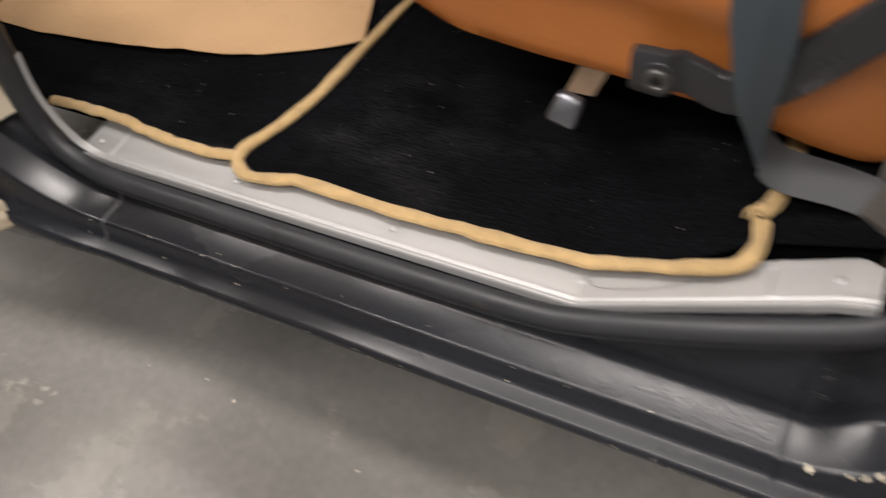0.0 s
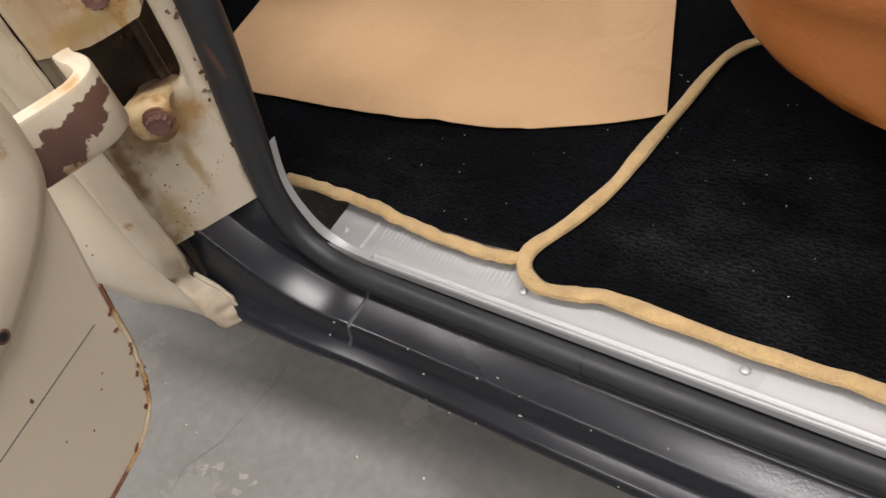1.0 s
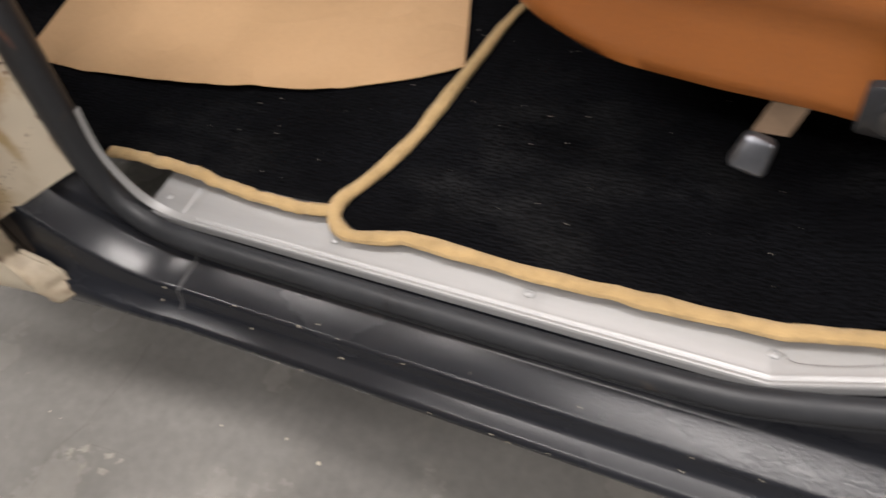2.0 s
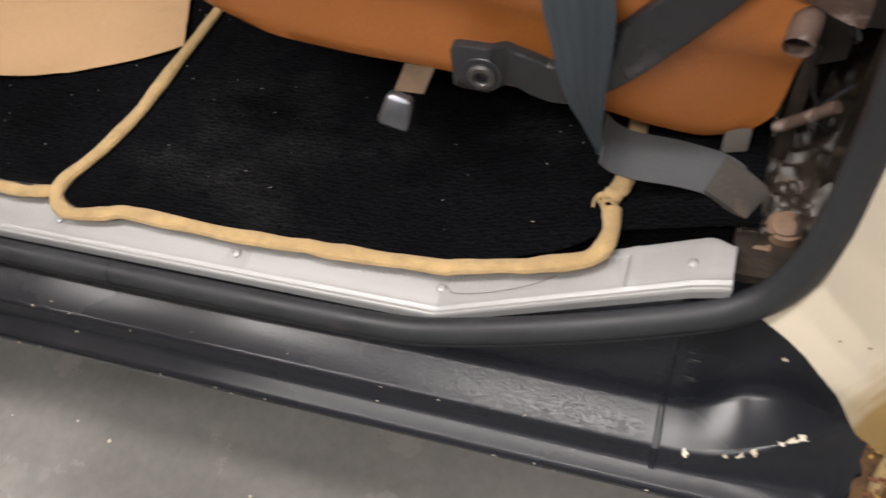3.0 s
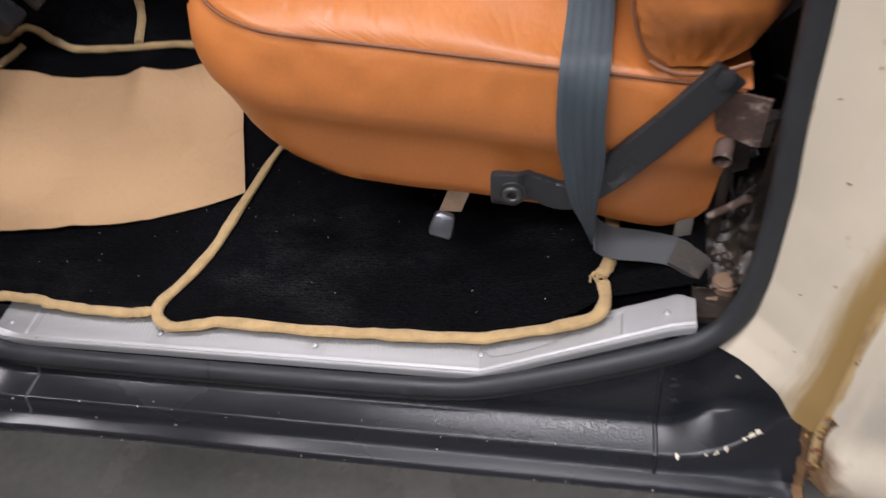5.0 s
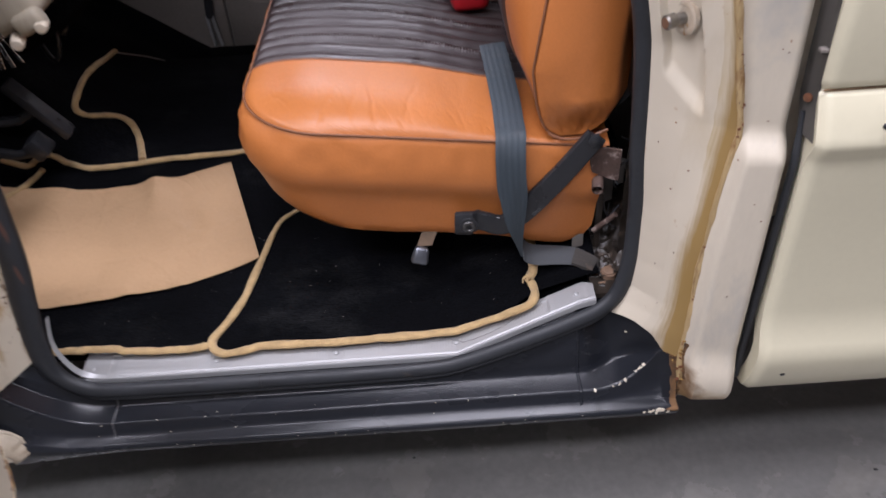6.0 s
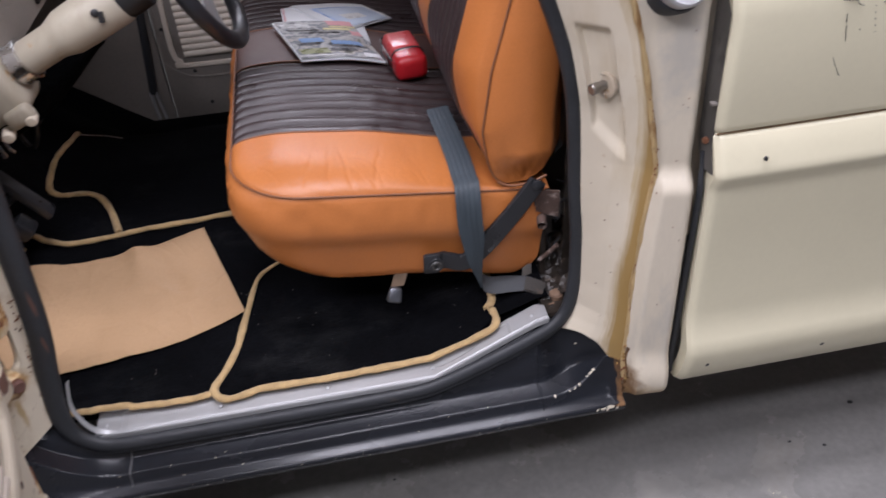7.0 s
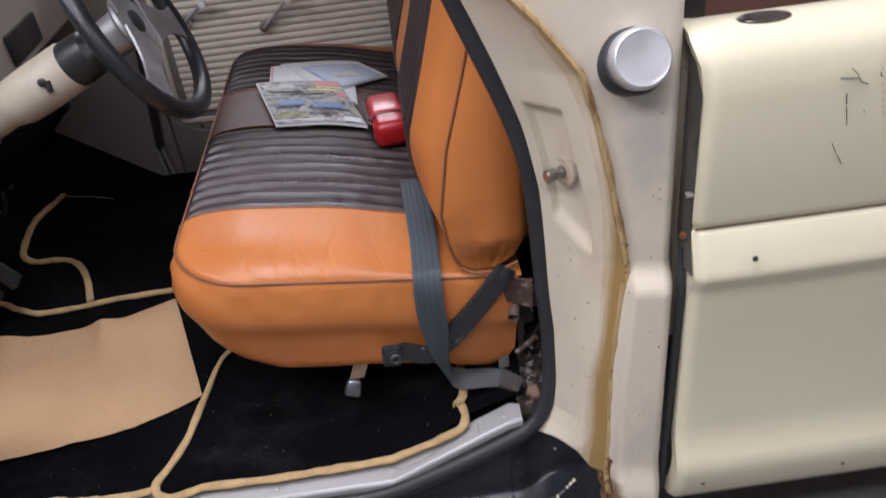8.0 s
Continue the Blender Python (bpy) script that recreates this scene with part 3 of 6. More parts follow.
for i in range(36):
    z = random.choice((random.uniform(0.46, 1.2), random.uniform(0.88, 1.02), random.uniform(0.60, 0.68)))
    chip(Vector((table(SEAM_B, z) + random.uniform(-0.003, 0.004), -0.0796 + 0.03 * max(0, z - 1.0), z)), (-0.3, -1, 0), random.uniform(0.0008, 0.0030), random.choice((rust_mat, bare_brown)), cab, "rust_spot")

# front pillar and jamb
SEAL_A = [(0.44, -1.150), (0.51, -1.152), (0.63, -1.143), (0.75, -1.130), (1.03, -1.112), (1.45, -1.07)]


def jamb_a(u, z):
    xs = table(SEAL_A, z) - 0.012
    x = lerp(xs, -1.232, u)
    y = lerp(-0.020, -0.106, u)
    rib = 0.010 * smooth(0.58, 0.66, z - 0.12 * u) * math.sin(math.pi * min(1, u * 1.15)) if u < 0.87 else 0
    return Vector((x - rib * 0.7, y + rib * 0.7, z))


def jamb_ring():
    """Front jamb with a rounded hinge pocket cut through it and a turned-in lip."""
    per = []
    for i in range(24):
        per.append((i / 24, 0.0))
    for i in range(24):
        per.append((1.0, i / 24))
    for i in range(24):
        per.append((1 - i / 24, 1.0))
    for i in range(24):
        per.append((0.0, 1 - i / 24))
    radii = [-0.045, -0.02, 0.0, 0.05] + steps(0.12, 1.0, 12)

    def at(i, k):
        pu, pz = per[i]
        a, b = pu - 0.5, pz - 0.52
        s = max(abs(a) / 0.5, abs(b) / 0.52 if b < 0 else abs(b) / 0.48)
        a, b = a / s / 0.5, b / s / 0.5
        n4 = (abs(a) ** 5 + abs(b) ** 5) ** 0.2
        hu, hz = 0.585 + 0.375 * a / n4, 0.734 + 0.067 * b / n4
        ou, oz = pu * 1.36, 0.487 + 0.025 * (1 - pu) + (0.98 - 0.487 - 0.025 * (1 - pu)) * pz
        r = radii[k]
        if r < 0:
            p = jamb_a(0.5 + (hu - 0.5) * (1 + 0.15 * r), hz)
            return p + Vector((0.10 * r, -0.09 * r, 0)) * 1.3
        return jamb_a(lerp(hu, ou, r), lerp(hz, oz, r)) + Vector((0.002, -0.002, 0)) * (1 if 0 < r < 0.1 else 0)
    return grid(at, range(96), range(len(radii)), close_u=True)


part("front_jamb", jamb_ring(), cream_rusty, cab, "rusty cream hinge pillar with an open hinge pocket", sharp=60)
part("upper_jamb", grid(jamb_a, steps(0, 1.36, 12), steps(0.98, 1.45, 16)), cream_rusty, cab)
part("pocket_rod", sweep([(-1.219, -0.028, 0.63), (-1.214, -0.026, 0.84)], 0.006, 8), grime, cab)
# solid dark block, its colour stands in for shade deep in the pocket
part("hinge_pocket", box(-1.38, -1.245, -0.075, 0.05, 0.58, 0.88), grime, cab, "dark block for the shaded depth of the hinge pocket")


def jamb_chip(u, z, r, mat):
    p = jamb_a(u, z)
    nn = (jamb_a(u + 0.02, z) - p).cross(jamb_a(u, z + 0.004) - p).normalized()
    nn = -nn if nn.x < 0 else nn
    chip(p + nn * 0.0004, nn, r, mat, cab, "rust_flake")


for i in range(34):
    jamb_chip(0.03 + abs(random.gauss(0, 0.045)), random.uniform(0.535, 0.80), random.uniform(0.0012, 0.0046), random.choice((rust_mat, bare_brown, rust_mat)))
for i in range(20):
    z = random.uniform(0.500, 0.645)
    jamb_chip(0.86 - 0.9 * (z - 0.50) + random.gauss(0, 0.07), z, random.uniform(0.0004, 0.0016), random.choice((rust_mat, gold_rust)))
for i in range(22):
    jamb_chip(0.25 + 0.62 * i / 22 + random.gauss(0, 0.012), 0.575 - 0.0024 * i + random.gauss(0, 0.004), random.uniform(0.0003, 0.0010), bare_brown)


def sill_chip(x, k, r, mat=None):
    a, b = math.floor(k), k - math.floor(k)
    p = sill_point(x, a).lerp(sill_point(x, a + 1), b)
    du = sill_point(x + 0.004, a).lerp(sill_point(x + 0.004, a + 1), b) - p
    dv = sill_point(x, a + 1) - sill_point(x, a)
    nn = du.cross(dv).normalized()
    if nn.y > 0 and nn.z < 0.2 or nn.z < -0.3:
        nn = -nn
    chip(p, nn, r, mat or cream, cab)


for x, k, r in ((-0.137, 5.2, 0.0055), (-0.143, 5.0, 0.0045), (-0.150, 5.2, 0.003), (-0.168, 6.0, 0.004), (-0.178, 6.2, 0.0042), (-0.190, 6.1, 0.0025), (-0.222, 5.8, 0.0038), (-0.128, 11.3, 0.006), (-0.112, 11.2, 0.007),
                (-0.140, 11.4, 0.004), (-0.098, 11.6, 0.005), (-0.119, 11.8, 0.005), (-0.160, 1.6, 0.003)):
    sill_chip(x, k, r)
for i in range(28):
    sill_chip(random.uniform(-1.15, -0.22), random.choice((11.2, 11.6, 11.9, 12.3, 5.5, 6.4, 8.5, 4.8)), random.uniform(0.0006, 0.0016), cream)


# front wing behind the door
def wing(u, z):
    x = lerp(-1.249, -1.75, u)
    y = -0.122 + 0.10 * (x + 1.2) - 0.030 * smooth(0.366, 0.425, z) * smooth(0.0, 0.12, u) + 0.014 * smooth(0.44, 0.62, z)
    return Vector((x + (0.030 * smooth(0.435, 0.372, z) - 0.012 * smooth(0.42, 0.52, z)) * (1 - u) ** 3, y, z))


part("front_wing", thick(grid(lambda u, z: wing(u, z), steps(0, 0.2, 10) + steps(0.25, 1, 10), steps(0.368, 1.3, 40)), 0.004), cream, cab, "cream front wing panel")
def flange(w, z):
    """Turned edge of the wing: a flat strip that rolls over and crumples at its foot."""
    low = smooth(0.56, 0.40, z)
    crumple = smooth(0.445, 0.40, z) * (0.0012 * math.sin(z * 420) + 0.002 * math.sin(z * 150 + 1))
    horn = smooth(0.446, 0.412, z) * math.sqrt(max(0.0, min(1.0, (z - 0.3695) / 0.012)))
    x = -1.266 + 0.010 * low + 0.010 * smooth(0.446, 0.428, z) + 0.020 * smooth(0.432, 0.375, z) + (0.016 + 0.027 * smooth(0.445, 0.50, z) + 0.018 * horn) * w - 0.003 * math.exp(-((z - 0.447) / 0.007) ** 2) * (1 - w) + crumple * w
    y = -0.139 + 0.012 * smooth(0.5, 0.4, z) + 0.016 * w * w - (0.006 + 0.010 * horn) * math.sin(math.pi * w) + crumple * 0.6
    return Vector((x, y, z))


part("wing_flange", thick(grid(flange, steps(0, 1, 8), steps(0.370, 0.46, 40) + steps(0.463, 1.2, 80)), 0.003), wing_edge, cab, "crumpled rolled wing edge")
part("edge_bead", sweep([tuple(flange(1.0, z) + Vector((0.000, 0.001, 0))) for z in steps(0.371, 1.2, 110)], lambda t: 0.0030 + 0.0005 * math.sin(t * 190), 8, up=(0, 1, 0)), wing_edge, cab, "dirty rolled bead of the wing edge")
# horn at the foot darkened in colour for the shade it lies in
stain(wing_edge, (-1.232, -0.125, 0.385), (0.060, 0.060, 0.062), (0.30, 0.235, 0.165), 0.92, 50)
stain(wing_edge, (-1.218, -0.118, 0.378), (0.022, 0.022, 0.016), (0.20, 0.13, 0.07), 0.9, 60)
stain(wing_edge, (-1.258, -0.134, 0.447), (0.012, 0.012, 0.012), (0.12, 0.06, 0.035), 0.95, 70)
# added dark box, closes the see-through gap and darkens the groove
part("wing_backing", box(-1.80, -1.238, -0.118, -0.110, 0.37, 1.3), grime, cab, "dark backing added behind the wing edge")
part("sill_end", box(-1.266, -1.237, -0.108, 0.0, 0.345, 0.492), grime, cab, "dirty front end of the step sill")

# floor, toe board, tunnel and far side
FAR = 1.42


def floor_z(x, y):
    z = 0.452 + 0.118 * min(max(y, 0), 0.60) * smooth(-0.05, 0.12, y)
    z += 0.355 * min(max(0.0, x + 0.456), 0.24)
    z += 0.05 * smooth(0.60, 0.78, y) - 0.19 * smooth(0.90, 1.34, y)
    z += 0.72 * max(0.0, lerp(-1.42, -1.16, smooth(0.48, 0.66, y)) - x)
    return z


part("floor_pan", thick(grid(lambda x, y: Vector((x, y, floor_z(x, y) - 0.034)), steps(-1.80, 0.0, 36), steps(0.05, FAR, 40)), 0.01), carpet_mat, cab)
part("far_kick_panel", box(-1.85, -1.09, FAR, FAR + 0.03, 0.28, 1.6), far_kick, cab, "cream kick panel, darkened for the footwell shade")
part("cowl", box(-1.95, -1.24, 0.62, FAR + 0.10, 1.20, 1.24, 0.01), cream, cab, "cream cowl panel")
# unseen slab beside the cowl, added to block light over the footwell
part("cowl", box(-1.95, -1.30, 0.02, 0.615, 1.205, 1.235, 0.008), cream, cab, "unseen cream slab added to shade the footwell")
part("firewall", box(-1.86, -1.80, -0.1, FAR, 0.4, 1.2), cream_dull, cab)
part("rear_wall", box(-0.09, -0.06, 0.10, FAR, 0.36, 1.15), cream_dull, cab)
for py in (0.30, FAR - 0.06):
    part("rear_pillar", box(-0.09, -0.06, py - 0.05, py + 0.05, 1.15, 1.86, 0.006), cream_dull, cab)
# out of view, added to cut the overhead light inside the cab
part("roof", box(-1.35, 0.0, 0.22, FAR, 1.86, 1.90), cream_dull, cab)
part("corner_backing", box(-0.085, -0.06, -0.02, 0.03, 0.40, 1.42), grime, cab)
# black box added behind the gap before the bed to keep it dark
part("gap_backing", box(-0.02, 0.06, 0.02, 0.05, 0.38, 1.25), black_plastic, cab)

# rust bleeding out of the seam foot
def rust_pt(s, k):
    x = lerp(-0.081, -0.087 - 0.018 * max(0, noise.noise(Vector((k * 1.15, 0.4, 0)))) - 0.004 * noise.noise(Vector((k * 4.7, 2.4, 0))) - 0.005 * smooth(5, 9, k), s)
    p = sill_point(x, 1 + math.floor(k)).lerp(sill_point(x, 2 + math.floor(k)), k - math.floor(k))
    return p + Vector((-0.0014, -0.0018, 0.0008))


part("rust_bleed", grid(rust_pt, steps(0, 1, 10), steps(0.4, 10.4, 60)), gold_rust, cab, "flaking rust at the foot of the seam")
gold_flakes = material("golden_rust_flakes", (0.36, 0.215, 0.055), 0.75, var=0.45, scale=60, grain=200, bump=0.6, dist=0.003, second=(0.13, 0.065, 0.025), amount=0.52, patch=70, edge=0.12)
for i in range(34):
    k = random.uniform(0.3, 6.5)
    s0 = random.uniform(0.0, 1.0)
    chip(rust_pt(s0, k) + Vector((-0.0008, -0.0012, 0.0004)), (-0.55, -0.8, random.uniform(0.0, 0.5)), random.uniform(0.0014, 0.0048), random.choice((gold_flakes, gold_flakes, rust_mat)), cab, "rust_flake")
for i in range(26):
    z = 0.42 + abs(random.gauss(0, 0.045))
    chip(Vector((table(SEAM_B, z) + random.uniform(-0.007, 0.003), -0.0815 - 0.012 * smooth(0.5, 0.4, z), z)), (-0.4, -0.9, 0.1), random.uniform(0.0014, 0.0042), random.choice((gold_flakes, rust_mat)), cab, "rust_flake")
part("rust_foot", grid(lambda s, z: skin(0.0 + s * (0.05 + 0.02 * math.sin(z * 90) + 0.05 * noise.noise(Vector((z * 130, 1, 0)))), z) + Vector((0, -0.0014, 0)), steps(0, 1, 5), steps(0.368, 0.50, 40)), gold_rust, cab)
stain(worn_cream, (-0.045, -0.12, 0.378), (0.075, 0.07, 0.045), (0.46, 0.31, 0.13), 0.85, 30)
stain(worn_cream, (-0.078, -0.095, 0.40), (0.034, 0.09, 0.085), (0.19, 0.105, 0.045), 0.95, 45)
stain(worn_cream, (-0.02, -0.10, 0.366), (0.12, 0.12, 0.045), (0.40, 0.255, 0.115), 0.9, 40)
stain(worn_cream, (-0.04, -0.09, 1.13), (0.05, 0.05, 0.16), (0.44, 0.42, 0.38), 0.7, 45)
for i in range(9):
    z = random.uniform(0.5, 1.15)
    chip(skin(random.uniform(0.02, 0.75), z) + Vector((0, -0.0008, 0)), (0.1, -1, 0.05), random.uniform(0.0007, 0.0015), rust_mat, cab)
for i in range(8):
    z = random.uniform(0.52, 1.1)
    u = random.uniform(0.1, 0.68)
    chip(jamb_b(u, z) + Vector((-0.0022, -0.0022, 0)), (-0.7, -0.7, 0), random.uniform(0.0007, 0.0017), rust_mat, cab)
for i in range(7):
    w = random.uniform(0.1, 0.85)
    q = sill_point(-0.240, 1).lerp(sill_point(-0.240, 2), w) + Vector((random.uniform(0.004, 0.009), -0.0004, 0))
    part("paint_scuff", sweep([q, q + Vector((random.uniform(0.003, 0.010), -0.0002, random.uniform(-0.001, 0.001)))], 0.0003, 5), scuffed, cab)

# ---- rubber door seal ----
seal = thing("weatherstrip", "worn black rubber door weatherstrip round the opening", "door seal")
seal_pts = spline([(-1.065, -0.012, 1.45), (-1.102, -0.014, 1.03), (-1.125, -0.016, 0.75), (-1.146, -0.018, 0.63), (-1.158, -0.022, 0.54), (-1.150, -0.029, 0.478),
                   (-1.105, -0.036, 0.440), (-1.03, -0.039, 0.433), (-0.8, -0.040, 0.432), (-0.62, -0.040, 0.432), (-0.50, -0.039, 0.434), (-0.44, -0.036, 0.443),
                   (-0.34, -0.028, 0.474), (-0.245, -0.012, 0.500), (-0.200, -0.001, 0.517), (-0.172, 0.008, 0.552), (-0.160, 0.012, 0.62), (-0.160, 0.014, 0.73), (-0.166, 0.016, 0.82),
                   (-0.178, 0.014, 1.00), (-0.202, 0.012, 1.11), (-0.262, 0.012, 1.27), (-0.335, 0.012, 1.45)], 8)
part("rubber_tube", sweep(seal_pts, lambda t: 0.0205 - 0.006 * smooth(0.12, 0.33, t), 12, up=(0, 1, 0), flat=0.8), rubber, seal)
def lip(p):
    low = smooth(0.56, 0.50, p.z)
    side = lerp(-0.015, 0.012, smooth(-1.1, -0.25, p.x))
    return p + Vector((side * (1 - low), -0.003 * low, -0.013 * low))


part("rubber_lip", sweep([lip(p) for p in seal_pts], 0.006, 8, up=(0, 1, 0)), rubber, seal)
part("seal_joint", sweep([(-0.8005, -0.0402, 0.432), (-0.7975, -0.0402, 0.432)], 0.0149, 14, up=(0, 1, 0), flat=0.82), black_plastic, seal, "open joint in the rubber")

# ---- scuff plate ----
plate = thing("scuff_plate", "ribbed bare aluminium door sill scuff plate with rivets", "sill plate")


def plate_mid(x):
    rise = max(0.0, x + 0.456)
    return 0.113 * rise, 0.4495 + 0.372 * rise


def plate_surface():
    bm = bmesh.new()
    xs = []
    x = -1.118
    while x < -0.211:
        xs.append(x)
        x += 0.0026
    rows = [(-0.0272, -0.011, 0), (-0.0268, -0.0020, 0), (-0.0258, 0.0004, 0), (-0.0240, 0.0006, 0), (-0.0226, -0.0006, 0), (-0.0208, -0.0012, 0), (-0.0192, 0.0, 0), (-0.0172, 0.0005, 0), (-0.0160, -0.0018, 0), (-0.0135, -0.0020, 0), (-0.010, -0.0018, 1), (0.024, -0.0018, 1), (0.0255, 0.0, 0), (0.030, 0.0003, 0), (0.037, 0.0, 0)]

    def at(i, k):
        y0, z0 = plate_mid(xs[i])
        dy, dz, rib = rows[k]
        ridged = rib and -1.062 < xs[i] < -0.298 and not abs(xs[i] + 0.881) < 0.012 and not abs(xs[i] + 0.669) < 0.012
        end = 1.0 if -1.07 < xs[i] < -0.292 else 0.0
        z = z0 + dz * (end if 8 <= k <= 11 else 1) + (0.0008 if ridged and i % 2 else 0)
        taper = smooth(-0.211, -0.236, xs[i])
        z += 0.0012 * math.exp(-((xs[i] + 0.289) / 0.0035) ** 2) * smooth(-0.020, -0.012, dy)
        z -= 0.30 * max(0.0, xs[i] + 0.226) + 0.0030 * smooth(-0.244, -0.226, xs[i]) * smooth(0.008, 0.000, dy)
        back = 0.60 + 0.59 * smooth(-0.35, -0.52, xs[i])
        return Vector((xs[i], y0 + dy * ((0.55 + 0.45 * taper) * back if dy > 0 else 1), z))
    return grid(at, range(len(xs)), range(len(rows)), bm=bm)


part("plate", plate_surface(), alu, plate, sharp=20)
strip = spline([(-1.050, 0, 0.4490), (-1.085, 0, 0.4505), (-1.108, 0, 0.4575), (-1.124, 0, 0.475), (-1.136, 0, 0.512), (-1.137, 0, 0.545), (-1.127, 0, 0.592)], 6)
part("end_strip", thick(grid(lambda i, w: strip[i] + Vector((0.006 * w * smooth(6, 16, i), -0.027 + (0.008 - 0.004 * smooth(8, 24, i)) * w + 0.010 * i / 36, 0.005 * w * smooth(2, 12, i))), range(len(strip)), steps(0, 1, 3)), 0.0016),
     alu, plate, "bent aluminium strip running up the pillar")
for rx, ry in ((-1.100, 0.0), (-0.881, 0.0), (-0.669, -0.001), (-0.457, 0.003), (-0.244, 0.023)):
    y0, z0 = plate_mid(rx)
    up = Vector((-0.35 if rx > -0.44 else 0, 0, 1)).normalized()
    part("rivet", lathe([(0.0045, 0.0), (0.0045, 0.0010), (0.0034, 0.0022), (0.0020, 0.0025), (0.0016, 0.0014), (0, 0.0014)], facing((rx, ry, z0 - 0.0002), up), 14), alu, plate)

hair = thing("loose_thread", "fine dark thread lying on the scuff plate", "thread")
part("thread", sweep(spline([(x, plate_mid(x)[0] + dy, plate_mid(x)[1] + 0.0022) for x, dy in ((-0.452, 0.004), (-0.440, -0.006), (-0.405, -0.009), (-0.372, -0.006), (-0.350, 0.001))], 6), 0.00026, 5), grime, hair)

# ---- carpets ----
carpet = thing("floor_carpet", "dusty black pile carpet covering the cab floor", "carpet")
EDGE = [(-1.20, 0.028), (-1.125, 0.030), (-1.08, 0.034), (-1.02, 0.027), (-0.94, 0.026), (-0.90, 0.03), (-0.86, 0.006), (-0.78, 0.018), (-0.70, 0.014), (-0.60, 0.015), (-0.51, 0.014), (-0.455, 0.02),
        (-0.40, 0.024), (-0.35, 0.030), (-0.315, 0.048)]


def carpet_h(x, y):
    z = floor_z(x, y) + 0.004
    z += 0.0022 * noise.noise(Vector((x * 9, y * 9, 0.3))) + 0.0012 * noise.noise(Vector((x * 60, y * 60, 2)))
    z += 0.010 * smooth(0.10, 0.0, y) * (1 if x < -1.05 else 0.3)
    return z


def carpet_y(x, v):
    y0 = table(EDGE, x) + 0.004
    return lerp(y0, FAR, v ** 1.35)


part("carpet_sheet", grid(lambda x, v: Vector((x, carpet_y(x, v), carpet_h(x, carpet_y(x, v)))), steps(-1.80, -0.20, 110), steps(0, 1, 90)), carpet_mat, carpet)


def binding(name, pts, r=0.0085, lift=0.004, n=8, thin=0.0):
    ps = []
    for i, p in enumerate(spline(pts, n)):
        w = 0.0012 * noise.noise(Vector((i * 0.31, len(pts), 0)))
        ps.append(Vector((p.x, p.y + w, carpet_h(p.x, p.y) + lift + w * 0.5 if len(pts[0]) == 2 or p.z == 0 else p.z)))
    return part(name, sweep(ps, lambda t: r * (1 - thin * smooth(0.3, 0.0, t)) * (1 + 0.07 * math.sin(t * 90) + 0.05 * math.sin(t * 37)), 10, flat=0.72), binding_mat, carpet, "tan wool edge binding")


binding("edge_binding", [(-1.198, 0.026, 0), (-1.15, 0.028, 0), (-1.097, 0.027, 0), (-1.05, 0.025, 0), (-0.997, 0.020, 0), (-0.945, 0.018, 0), (-0.915, 0.020, 0), (-0.893, 0.026, 0)], 0.0075, 0.004)
binding("edge_binding", [(-0.70, 0.40, 0), (-0.755, 0.362, 0), (-0.790, 0.335, 0), (-0.806, 0.30, 0), (-0.818, 0.245, 0), (-0.834, 0.178, 0), (-0.845, 0.13, 0), (-0.868, 0.078, 0), (-0.890, 0.038, 0), (-0.884, 0.014, 0),
                         (-0.862, 0.002, 0), (-0.832, 0.006, 0), (-0.80, 0.014, 0), (-0.735, 0.012, 0), (-0.67, 0.010, 0), (-0.60, 0.012, 0), (-0.54, 0.013, 0), (-0.470, 0.016, 0), (-0.40, 0.016, 0), (-0.345, 0.018, 0),
                         (-0.320, 0.026, 0), (-0.312, 0.046, 0), (-0.315, 0.070, 0)], 0.0080, 0.005, thin=0.45)
binding("edge_binding", [(-0.318, 0.078, 0), (-0.308, 0.10, 0), (-0.306, 0.15, 0), (-0.306, 0.24, 0)], 0.0085, 0.008)
for k in range(12):
    a = k * 0.9 + random.uniform(-0.3, 0.3)
    q = random.uniform(0.4, 1.0)
    b0 = Vector((-0.318 + random.uniform(-0.005, 0.005), 0.076 + random.uniform(-0.004, 0.004), carpet_h(-0.318, 0.076) + 0.010))
    part("frayed_thread", sweep(spline([b0, b0 + Vector((0.005 * math.cos(a), 0.005 * math.sin(a), 0.004)) * q, b0 + Vector((0.010 * math.cos(a + 0.5), 0.009 * math.sin(a + 0.5), 0.003)) * q,
                                        b0 + Vector((0.012 * math.cos(a + 1.1), 0.011 * math.sin(a + 1.1), -0.003)) * q], 3), 0.0012, 5), binding_mat, carpet)
binding("edge_binding", [(-1.42, 0.535, 0), (-1.375, 0.540, 0), (-1.356, 0.552, 0), (-1.332, 0.565, 0), (-1.298, 0.564, 0), (-1.241, 0.540, 0), (-1.162, 0.542, 0), (-1.02, 0.554, 0), (-0.919, 0.560, 0), (-0.825, 0.567, 0), (-0.70, 0.59, 0)], 0.008, 0.006)
binding("edge_binding", [(-1.126, 0.558, 0), (-1.150, 0.634, 0), (-1.172, 0.671, 0), (-1.202, 0.671, 0), (-1.242, 0.646, 0), (-1.267, 0.642, 0), (-1.274, 0.655, 0), (-1.270, 0.710, 0), (-1.257, 0.782, 0), (-1.241, 0.884, 0)], 0.008, 0.006)
part("loose_thread", sweep(spline([(x, y, carpet_h(x, y) + 0.004) for x, y in ((-1.241, 0.884), (-1.227, 0.893), (-1.190, 0.932), (-1.154, 0.960))], 6), 0.0011, 5), cream_dull, carpet, "pale loose thread")
